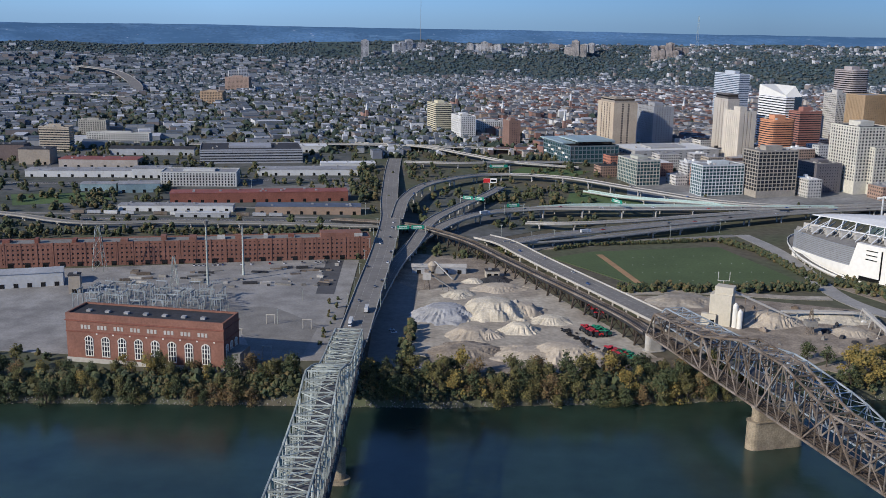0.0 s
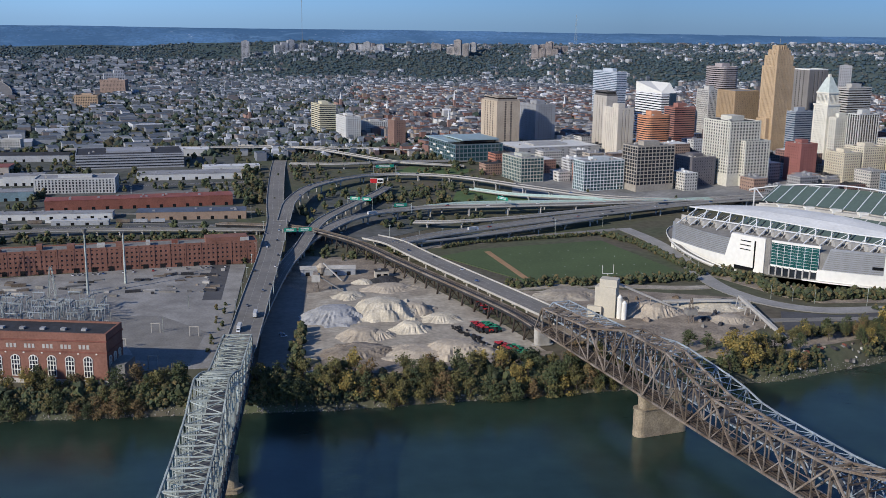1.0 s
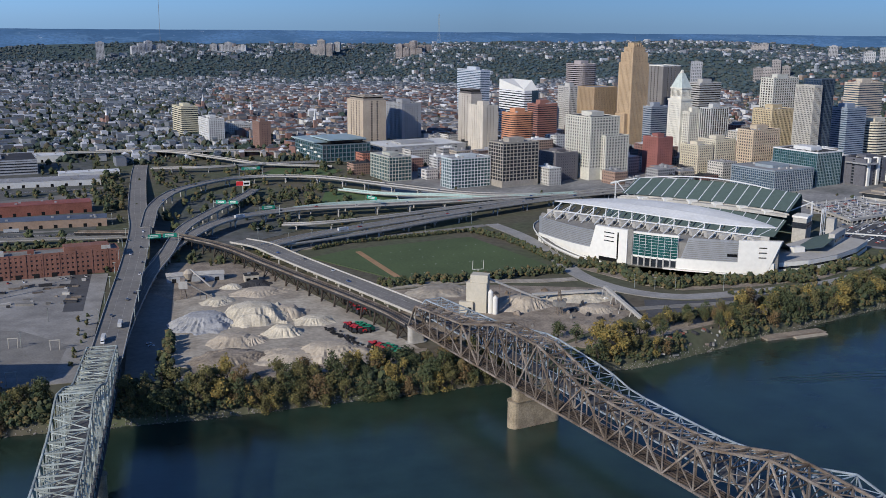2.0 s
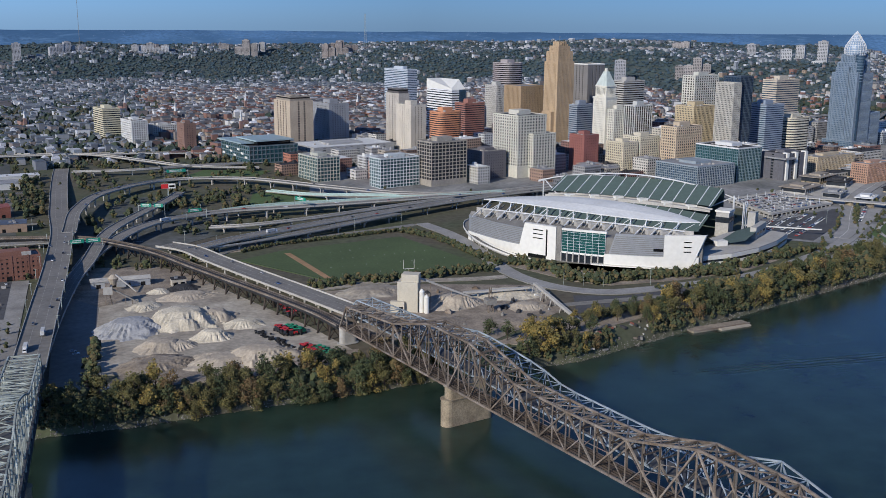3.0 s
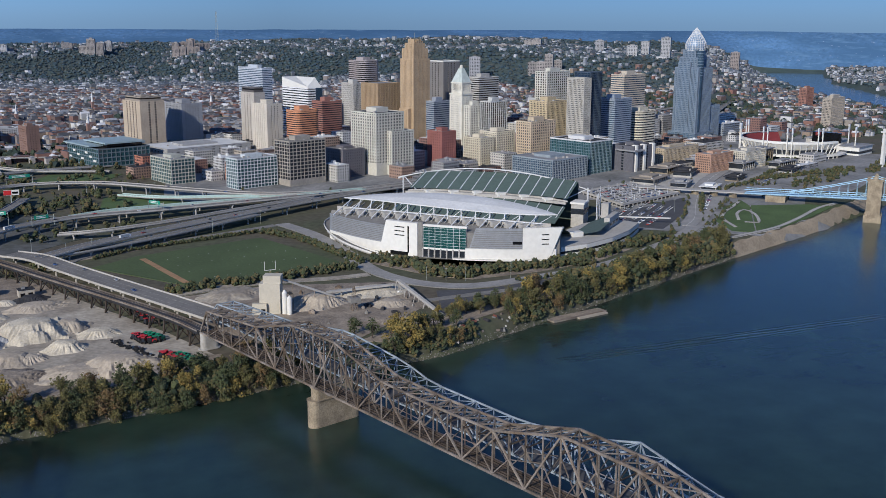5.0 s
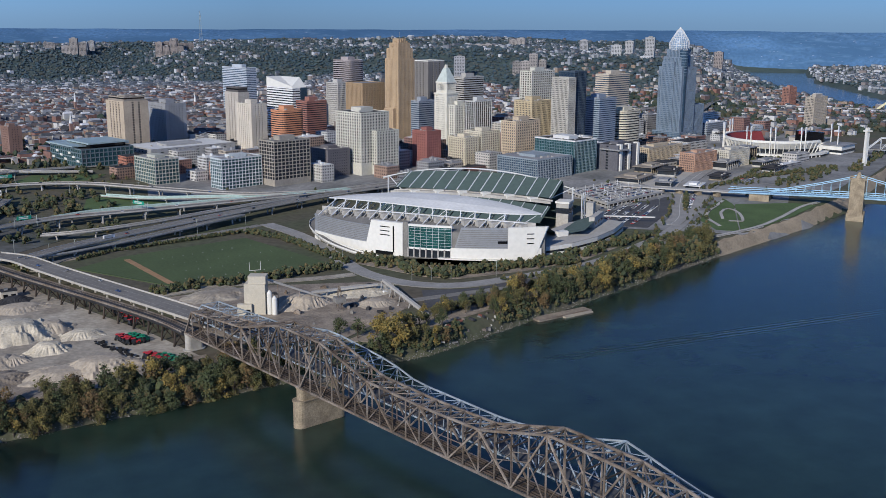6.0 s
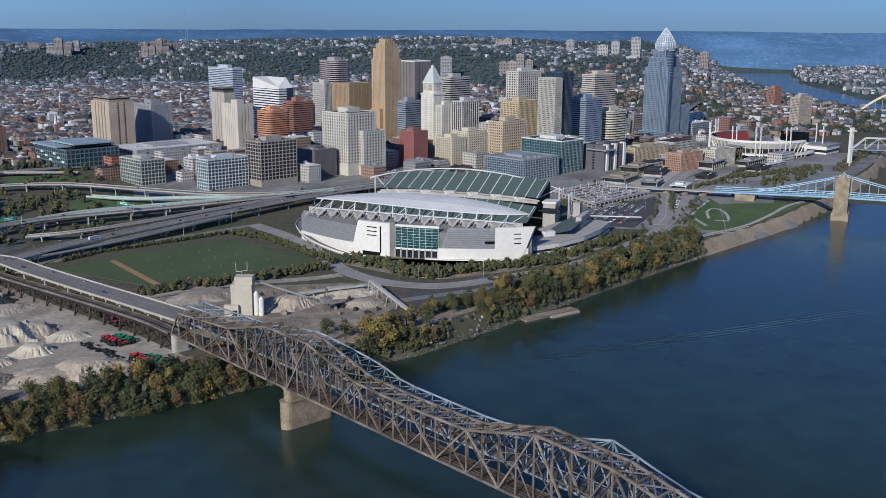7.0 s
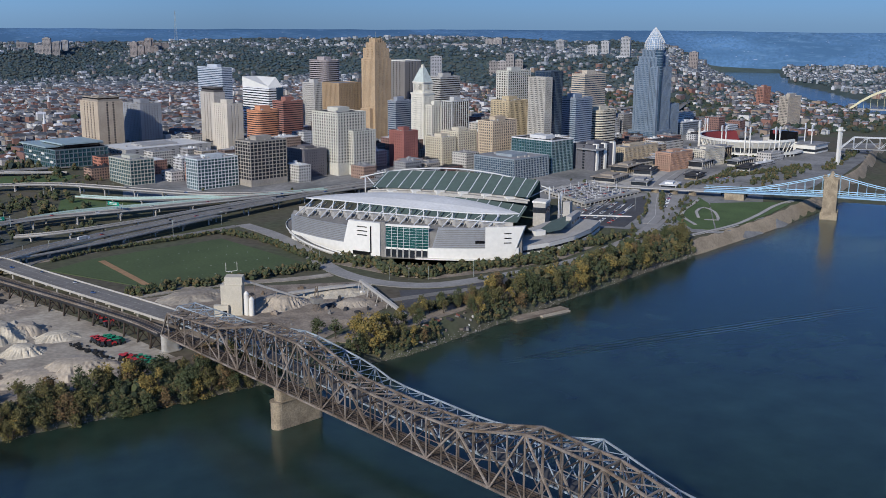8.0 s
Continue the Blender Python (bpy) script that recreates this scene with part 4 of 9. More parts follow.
def golden_tower():
    """Tan brick skyscraper, sheer for most of its height, with a small stepped crown."""
    ob = tower_root("stepped_tower", "tall stepped golden-tan brick skyscraper", 715, 1561)
    t = (0.46, 0.315, 0.165)
    for x, y, w, d, h, z in ((0, 0, 37, 34, 150, 0), (30, -4, 16, 22, 52, 0), (-7, 6, 8, 24, 66, 0), (1.6, 1.6, 33, 30, 17, 150), (5, 5, 26, 23, 9, 167), (9, 9, 17, 15, 7, 176)):
        building("", "", x, y, w, d, h, t, style="rib", bay=3.2, floor=4.0, z=z, into=ob, plant=False, roof=M["concrete_dark"])
    for k in range(5):
        part("chimney", box(8 + k * 4.6, 7, 175, 9.6 + k * 4.6, 9, 184 - abs(k - 2) * 2), tone(t), ob)
    bar("flagpole", (17, 16, 183), (17, 16, 194), 0.5, 0.5, M["steel_silver"], ob)


def pyramid_tower():
    """White terracotta tower with a pyramid roof."""
    ob = tower_root("pyramid_tower", "white stone tower with a green-grey pyramid roof", 759, 1467)
    w = (0.66, 0.62, 0.5)
    building("", "", 0, 0, 25, 29, 94, w, style="punch", bay=3.0, floor=3.6, z=0, into=ob, plant=False)
    part("cornice", box(-1, -1, 95, 26, 30, 97.5), tone(w), ob)
    building("", "", 2.2, 2.2, 20.6, 24.6, 16, w, style="fins", bay=2.6, floor=16, z=97, into=ob, plant=False)
    part("upper_cornice", box(1, 1, 113.5, 24, 28, 115.5), tone(w), ob)
    bm = bmesh.new()
    v = [bm.verts.new(c) for c in ((2, 2, 115.5), (23, 2, 115.5), (23, 27, 115.5), (2, 27, 115.5), (9.5, 11, 138), (15.5, 11, 138), (15.5, 18, 138), (9.5, 18, 138))]
    for f in ((0, 1, 5, 4), (1, 2, 6, 5), (2, 3, 7, 6), (3, 0, 4, 7), (4, 5, 6, 7)):
        bm.faces.new([v[i] for i in f])
    part("pyramid_roof", bm, mat("verdigris_roof", (0.5, 0.55, 0.5), 0.7, 0.2, 0.2), ob)
    part("lantern", box(10.5, 12, 138, 14.5, 17, 143, 0.8), tone(w), ob)
    building("", "", 4, -16, 36, 18, 78, w, style="grid", bay=4, z=0, into=ob)


def crown_tower():
    """Glass skyscraper in setbacks, a dark bowed bay up its corner, under a domed lattice tiara."""
    ob = tower_root("crown_tower", "blue-grey glass skyscraper with a domed lattice crown", 1234, 1449)
    c = (0.165, 0.225, 0.295)
    gl = mat("steel_blue_glass", (0.07, 0.12, 0.18), 0.15, 0.3, 0.05, spec=0.6)
    for x, y, w, d, h, z, st in ((0, 0, 48, 50, 132, 0, "fins"), (-2, 16, 52, 26, 141, 0, "grid"), (3, 5, 40, 38, 18, 132, "fins"), (7, 9, 33, 30, 14, 150, "fins"),
                                 (-4, -4, 56, 60, 14, 0, "open"), (50, 2, 34, 26, 62, 0, "fins")):
        building("", "", x, y, w, d, h, c, gl, st, bay=3.0, floor=3.8, z=z, into=ob, plant=False, roof=M["roof_grey"])
    bm = bmesh.new()
    cyl(bm, 11, 5, 14, 163, 6.5, 7.5, 18)
    part("dark_glass_bay", bm, M["glass_blue"], ob, "dark bowed glass bay")
    for k in range(9):
        bm = bmesh.new()
        cyl(bm, 11, 5, 118 + k * 5, 119 + k * 5, 7.6, 7.6, 18)
        part("bay_ring", bm, tone(c), ob)
    cx, cy, z0, H, R = 23, 23, 163, 41, 17.5

    def dome(a, q, f=1.0):
        r = f * R * (1 + 0.16 * math.sin(math.pi * min(1, q * 1.5))) * (1 - q ** 1.8) ** 0.85
        return Vector((cx + r * math.cos(a), cy + r * math.sin(a), z0 + H * q))
    glow = mat("pale_crown_glass", (0.24, 0.32, 0.42), 0.25, 0.15, 0.1, spec=0.6)
    bm = bmesh.new()
    N, K = 24, 10
    rows = [[bm.verts.new(dome(math.tau * i / N, k / K, 0.96)) for i in range(N)] for k in range(K)]
    tip = bm.verts.new((cx, cy, z0 + H - 1))
    for a, b in zip(rows, rows[1:]):
        for i in range(N):
            bm.faces.new((a[i], a[(i + 1) % N], b[(i + 1) % N], b[i]))
    for i in range(N):
        bm.faces.new((rows[-1][i], rows[-1][(i + 1) % N], tip))
    part("crown_glazing", bm, glow, ob)
    for i in range(N):
        bm = bmesh.new()
        for k in range(K):
            add_beam(bm, dome(math.tau * i / N, k / K), dome(math.tau * i / N, (k + 1) / K), 0.7, 0.7)
        part("crown_rib", bm, M["steel_white"], ob)
    for k in range(0, K):
        bm = bmesh.new()
        for i in range(N):
            add_beam(bm, dome(math.tau * i / N, k / K), dome(math.tau * (i + 1) / N, k / K), 0.6, 0.6)
        part("crown_ring", bm, M["steel_white"], ob)


def wedge_tower():
    ob = tower_root("wedge_tower", "white banded office tower with a slanted roof", 576, 1705)
    building("", "", 0, 0, 30, 80, 96, (0.7, 0.7, 0.68), M["glass"], "band", floor=4.4, z=0, into=ob, plant=False)
    bm = bmesh.new()
    v = [bm.verts.new(c) for c in ((0, 0, 97), (30, 0, 97), (30, 80, 97), (0, 80, 97), (0, 2, 99), (30, 20, 114), (30, 80, 114), (0, 80, 114))]
    for f in ((0, 1, 5, 4), (1, 2, 6, 5), (2, 3, 7, 6), (3, 0, 4, 7), (4, 5, 6, 7)):
        bm.faces.new([v[i] for i in f])
    part("slanted_roof", bm, M["white"], ob)
    part("corner_glass", box(16, -0.8, 40, 30.4, 22, 97), M["glass_blue"], ob)


def two_tone_tower():
    ob = tower_root("two_tone_tower", "office tower, half white grid and half dark blue glass", 889, 1306)
    building("", "", 0, 0, 18, 34, 127, (0.46, 0.43, 0.36), M["glass"], "grid", bay=2.6, floor=3.2, z=0, into=ob, plant=False)
    building("", "", 18, 3, 30, 32, 136, (0.05, 0.08, 0.12), mat("deep_blue_glass", (0.02, 0.04, 0.075), 0.1, 0.3, 0.05, spec=0.6), "glass", bay=3, z=0, into=ob, plant=False)


def glass_hall():
    ob = tower_root("convention_hall", "glass-fronted convention hall with a flat white roof", 193, 1531)
    building("", "", 0, 0, 82, 108, 27, (0.12, 0.17, 0.19), M["glass_teal"], "open", bay=7, floor=6.5, z=0, into=ob, plant=False)
    part("roof_slab", box(-4, 22, 29, 86, 112, 31), M["sheet_teal_pale"], ob)
    part("roof_slab", box(14, 6, 33, 78, 80, 35), M["sheet_teal_pale"], ob)
    part("roof_store", box(18, 10, 27, 74, 76, 33), M["glass_black"], ob)
    for i in range(7):
        part("white_panel", box(-1.2, 8 + i * 14, 8 + (i % 3) * 5, -0.2, 16 + i * 14, 11 + (i % 3) * 5), M["white"], ob)
    building("exhibition_hall", "wide low exhibition hall with a white flat roof", 300, 1570, 150, 90, 17, (0.34, 0.34, 0.33), style="punch", bay=12, roof=M["roof_white"], cat="exhibition hall")


golden_tower()
pyramid_tower()
crown_tower()
wedge_tower()
two_tone_tower()
glass_hall()


def midrise(x, y, w, d, h, wall, rng, name="city_block", label="", roof=None):
    """A smaller city block: walls, roof, and a row of recessed-looking windows on each floor."""
    z = terrain(x, y)
    ob = root(name, Matrix.Translation((x, y, z)) @ Matrix.Rotation(radians(GRID + rng.uniform(-1.5, 1.5)), 4, "Z"), label, "building", "smaller downtown buildings")
    part("wall", box(0, 0, -3, w, d, h), tone(wall), ob)
    bm = bmesh.new()
    add_box(bm, 0.5, 0.5, h - 0.4, w - 0.5, d - 0.5, h + 0.1)
    for k in range(3):
        px, py = rng.uniform(0.1, 0.75) * w, rng.uniform(0.1, 0.75) * d
        add_box(bm, px, py, h, px + rng.uniform(2, 5), py + rng.uniform(2, 5), h + rng.uniform(1.5, 4))
    part("roof", bm, roof or rng.choice((M["roof_grey"], M["roof_dark"], M["roof_grey"], M["roof_white"])), ob)
    nf = max(2, int(h / 4))
    n1, n2 = max(2, int(w / 3.6)), max(2, int(d / 3.6))
    bm = bmesh.new()
    for i in range(n1):
        c = (i + 0.5) * w / n1
        add_box(bm, c - 0.9, -0.06, 0, c + 0.9, 0.4, 2.1)
    for i in range(n2):
        c = (i + 0.5) * d / n2
        add_box(bm, -0.06, c - 0.9, 0, 0.4, c + 0.9, 2.1)
    g0 = bm.verts[:] + bm.edges[:] + bm.faces[:]
    for f in range(1, nf):
        ret = bmesh.ops.duplicate(bm, geom=g0)
        bmesh.ops.translate(bm, vec=(0, 0, f * h / nf), verts=[v for v in ret["geom"] if isinstance(v, bmesh.types.BMVert)])
    bm.transform(Matrix.Translation((0, 0, 1.0)))
    tagged(part("glazing", bm, M["glass"], ob), kind="stuff")
    return ob


def infill():
    """Smaller blocks between the towers, on the street grid."""
    rng = random.Random(11)
    cols = [((0.26, 0.13, 0.1), "red brick"), ((0.4, 0.34, 0.26), "tan brick"), ((0.32, 0.31, 0.3), "grey stone"), ((0.52, 0.49, 0.43), "cream stone"),
            ((0.2, 0.14, 0.115), "dark brick"), ((0.36, 0.22, 0.15), "orange brick"), ((0.16, 0.16, 0.17), "dark grey"), ((0.5, 0.5, 0.49), "pale concrete")]
    a0 = radians(GRID)
    boxes = []
    for o in scene.objects:
        if o.type == "MESH" and o.parent is not None and o.name.split(".")[0] in ("glazing", "wall"):
            c = [o.parent.matrix_world @ Vector(o.bound_box[k]) for k in range(8)]
            us = [p.x * math.cos(a0) + p.y * math.sin(a0) for p in c]
            vs = [-p.x * math.sin(a0) + p.y * math.cos(a0) for p in c]
            boxes.append((min(us), max(us), min(vs), max(vs)))
    n = 0
    for j in range(24, 52):
        for i in range(4, 46):
            u, v = i * 41.0, j * 40.0
            x, y = u * math.cos(a0) - v * math.sin(a0), u * math.sin(a0) + v * math.cos(a0)
            r, az = math.hypot(x, y), math.degrees(math.atan2(x, y))
            sx, ky = 0.65 * x - 0.76 * y, 0.76 * x + 0.65 * y
            if not (9.5 < az < 47) or not (1330 < r < 2080) or (az < 13 and r < 1500) or (-560 < sx < -215 and 830 < ky < 1150) or (az > 43 and r < 1560):
                continue
            if abs(x - 1275) < 135 and abs(y - 1230) < 125:
                continue
            w, d = rng.uniform(20, 34), rng.uniform(18, 32)
            if any(b[0] - 4 < u + w and b[1] + 4 > u and b[2] - 4 < v + d and b[3] + 4 > v for b in boxes):
                continue
            if rng.random() < 0.12 or n > 190:
                continue
            n += 1
            c, nm = rng.choice(cols)
            h = rng.choice((8, 10, 12, 15)) if az > 36.5 and r < 1950 else rng.choice((12, 16, 20, 26, 32, 38)) if az > 16 and r > 1480 else rng.choice((8, 11, 14, 18, 24))
            midrise(x, y, w, d, h, c, rng, label=nm + " downtown building with rows of windows")


rng = random.Random(21)
for x, y, w, d, h, c, lab in ((245, 1468, 36, 26, 22, (0.42, 0.15, 0.08), "orange-red brick block with flat roof"), (222, 1410, 34, 22, 16, (0.34, 0.2, 0.13), "brown brick low block with flat roof"),
                              (300, 1420, 30, 40, 20, (0.3, 0.14, 0.1), "red brick block with flat roof"), (316, 1352, 18, 26, 14, (0.55, 0.53, 0.5), "white low block with flat roof"),
                              (345, 1330, 14, 30, 26, (0.46, 0.2, 0.1), "narrow orange brick block with flat roof"), (480, 1430, 60, 30, 40, (0.36, 0.24, 0.17), "brown brick hotel block with flat roof"),
                              (610, 1335, 24, 30, 26, (0.3, 0.28, 0.27), "grey brick block with flat roof"), (665, 1340, 22, 22, 30, (0.5, 0.3, 0.2), "pink brick block with flat roof"),
                              (430, 1390, 50, 30, 24, (0.28, 0.24, 0.2), "brown block with stepped roof"), (560, 1370, 40, 30, 30, (0.14, 0.14, 0.16), "dark stone block with flat roof"),
                              (380, 1440, 60, 40, 16, (0.3, 0.26, 0.22), "low brown block with flat roof"), (940, 1290, 40, 30, 22, (0.45, 0.38, 0.28), "tan block with flat roof"),
                              (1040, 1240, 60, 30, 20, (0.46, 0.36, 0.24), "tan apartment block with flat roof"), (1120, 1290, 60, 36, 18, (0.5, 0.48, 0.44), "pale parking block with flat roof"),
                              (1330, 1480, 70, 40, 24, (0.25, 0.29, 0.34), "blue-grey office block with flat roof"), (1480, 1660, 70, 30, 22, (0.6, 0.6, 0.58), "white office block with flat roof")):
    midrise(x, y, w, d, h, c, rng, label=lab)
infill()
rng = random.Random(29)
for x, y, w, d, h, c, lab in (
                              (955, 1150, 40, 24, 10, (0.5, 0.46, 0.4), "low cream pavilion with a flat roof"), (1010, 1165, 40, 24, 16, (0.44, 0.33, 0.22), "tan brick riverfront block with windows"),
                              (1080, 1180, 50, 26, 18, (0.52, 0.48, 0.4), "cream riverfront block with windows"), (1150, 1210, 46, 26, 15, (0.4, 0.27, 0.2), "brown brick riverfront block with windows"),
                              (1190, 1120, 44, 24, 14, (0.5, 0.47, 0.42), "pale riverfront block with windows"), 
                              (1120, 1080, 60, 14, 6, (0.4, 0.38, 0.36), "long low garage building with openings")):
    midrise(x, y, w, d, h, c, rng, label=lab)


def hill_block(az, r, w, top, rng):
    """A large building on the far hills."""
    x, y = r * math.sin(radians(az)), r * math.cos(radians(az))
    z = terrain(x, y)
    ob = root("hilltop_building", Matrix.Translation((x, y, z)) @ Matrix.Rotation(-radians(az) + rng.uniform(-0.3, 0.3), 4, "Z"), "large pale institutional building on the far hill", "building", "hilltop buildings")
    h = max(12, top - z)
    c = rng.choice(((0.25, 0.21, 0.19), (0.36, 0.36, 0.37), (0.3, 0.27, 0.25), (0.44, 0.44, 0.44)))
    n = max(1, min(5, int(w / 24)))
    for k in range(n):
        x0, x1 = -w / 2 + k * w / n, -w / 2 + (k + 1) * w / n - 0.6
        k2 = rng.choice((0.85, 1.0, 1.1))
        hk = h * (1.0 if k == n // 2 else rng.uniform(0.55, 0.9))
        d = rng.uniform(-6, 5)
        part("wall", box(x0, d, -8, x1, 22, hk), tone(tuple(v * k2 for v in c)), ob)
        part("roof_house", box(x0 + w / n * 0.3, d + 5, hk, x1 - w / n * 0.25, 15, hk + rng.uniform(2, 4.5)), M["roof_grey"], ob)
        bm = bmesh.new()
        for f in range(max(2, int(hk / 4.6))):
            for q in range(max(2, int((x1 - x0) / 5))):
                wx = x0 + 1 + q * (x1 - x0 - 1) / max(2, int((x1 - x0) / 5))
                add_box(bm, wx, d - 0.2, 1.5 + f * 4.6, wx + 2.8, d + 0.4, 3.5 + f * 4.6)
        tagged(part("glazing", bm, M["glass"], ob), kind="stuff")


for az, r, w, top in ((12.4, 4250, 150, 164), (37.5, 3700, 30, 169), (38.6, 3500, 32, 186), (35.0, 3900, 32, 169), (38.4, 3400, 34, 126), (32.0, 3300, 110, 134), (6.0, 4400, 42, 146), (7.9, 4400, 53, 153),
                      (31.3, 4300, 71, 168), (36.8, 3500, 34, 159), (42.3, 3600, 30, 137), (-2.1, 4350, 140, 154), (2.1, 4350, 150, 150), (12.1, 4200, 110, 160), (-4.6, 4300, 33, 149), (-11.6, 3400, 64, 72),
                      (7.2, 4300, 94, 164), (28.1, 3300, 34, 124), (29.4, 3800, 63, 141), (22.9, 4200, 81, 151)):
    hill_block(az, r, w, top, rng)


def church(x, y, h, lab):
    ob = root("church", Matrix.Translation((x, y, terrain(x, y))) @ Matrix.Rotation(radians(17), 4, "Z"), lab, "church", "churches")
    wall = tone((0.3, 0.17, 0.13))
    part("nave", box(0, 0, -2, 14, 32, 13), wall, ob)
    bm = bmesh.new()
    v = [bm.verts.new(c) for c in ((-0.5, -0.5, 13), (14.5, -0.5, 13), (14.5, 32.5, 13), (-0.5, 32.5, 13), (7, -0.5, 21), (7, 32.5, 21))]
    for f in ((0, 1, 4), (1, 2, 5, 4), (2, 3, 5), (3, 0, 4, 5)):
        bm.faces.new([v[i] for i in f])
    part("roof", bm, M["roof_dark"], ob)
    part("tower", box(4, -6, -2, 10, 0, h * 0.55), wall, ob)
    bm = bmesh.new()
    cyl(bm, 7, -3, h * 0.55, h, 3.4, 0.15, 8)
    part("spire", bm, M["roof_white"], ob)


for x, y, h, lab in ((225, 1960, 48, "brick church with a pale spire"), (400, 2120, 46, "brick church with a slender spire"), (120, 2250, 44, "brick church with a pointed spire"), (300, 2480, 50, "old brick church with a tall spire"),
                     (20, 2550, 40, "small brick church with a spire"), (560, 2400, 46, "brick church with a pale pointed spire"), (-180, 2200, 36, "small old brick church with a spire")):
    church(x, y, h, lab)


# ---- east side: ballpark and river bridges ----
def ballpark():
    ob = root("ballpark", Matrix.Translation((1262, 1236, 19.5)) @ Matrix.Rotation(radians(20), 4, "Z"), "white baseball park with red seats and twin light masts", "stadium")
    red = mat("red_grandstand_seats", (0.2, 0.035, 0.035), 0.8, 0.15, 0.2)

    def ring(nm, prof, a0, a1, mt, n=36, ex=1.12):
        bm = bmesh.new()
        rows = []
        for i in range(n + 1):
            a = radians(a0 + (a1 - a0) * i / n)
            rows.append([bm.verts.new((ex * r * math.cos(a), r * math.sin(a), h)) for r, h in prof])
        for p, q in zip(rows, rows[1:]):
            for i in range(len(prof) - 1):
                bm.faces.new((p[i], q[i], q[i + 1], p[i + 1]))
        return part(nm, bm, mt, ob)
    ring("lower_seating", [(40, 1), (56, 8), (56, 12)], 20, 285, red)
    ring("upper_seating", [(57, 13), (80, 27)], 45, 262, red)
    ring("rim", [(79, 28.6), (83, 28.6), (83, 25), (79, 25)], 45, 262, M["white"])
    ring("upper_soffit", [(82.5, 25), (74, 15), (70, 15)], 45, 262, M["white"])
    ring("concourse_wall", [(72, 15), (72, 7)], 30, 275, M["glass"])
    ring("terrace", [(72, 7.2), (84, 7.2), (84, 4.6), (80, 4.6)], 30, 290, M["white"])
    ring("ground_wall", [(80, 4.6), (80, -3)], 30, 290, M["glass"])
    ring("field_grass", [(0.1, 0.6), (44, 0.6)], 0, 360, M["turf"])
    for i in range(34):
        a = radians(45 + 217 * i / 33)
        c, q = 1.12 * math.cos(a), math.sin(a)
        bar("raker", (c * 74, q * 74, 7), (c * 83, q * 83, 26.5), 1.1, 1.4, M["white"], ob)
        bar("column", (c * 83, q * 83, -3), (c * 83, q * 83, 5), 1.2, 1.2, M["white"], ob)
    for a in (88, 132, 178, 204, 236):
        for da in (-2.5, 2.5):
            b = radians(a + da)
            x, y = 1.12 * 84 * math.cos(b), 84 * math.sin(b)
            bar("light_mast", (x, y, -3), (x, y, 44), 1.5, 1.5, M["white"], ob)
            bar("lamp_rack", (x, y, 41), (x, y, 51), 4.2, 1.6, M["steel_white"], ob)
    for a in (300, 322):
        b = radians(a)
        x, y = 1.12 * 96 * math.cos(b), 96 * math.sin(b)
        bar("light_mast", (x, y, -3), (x, y, 40), 1.5, 1.5, M["white"], ob)
        bar("lamp_rack", (x, y, 36), (x, y, 47), 5.0, 1.6, M["steel_white"], ob)
    part("scoreboard", box(62, -54, 16, 68, -6, 33), M["glass_black"], ob, "large black scoreboard")
    part("scoreboard_base", box(61, -56, -2, 70, -4, 16), M["white"], ob)
    part("red_sign", box(60.8, -20, 27, 62, -12, 33), red, ob)
    part("club_block", box(40, -96, -3, 96, -64, 15), M["white"], ob)
    part("club_windows", box(39.6, -96.4, 4, 96.4, -63.6, 8), M["glass"], ob)
    part("club_roof", box(38, -98, 15, 98, -62, 16), M["roof_grey"], ob)
    part("outfield_hall", box(74, -50, -3, 110, 10, 20), M["concrete"], ob)
    part("outfield_roof", box(72, -52, 20, 112, 12, 21), M["roof_grey"], ob)


ballpark()
M["sky_blue_steel"] = mat("sky_blue_steel", (0.34, 0.53, 0.66), 0.6, 0.12, 0.2)


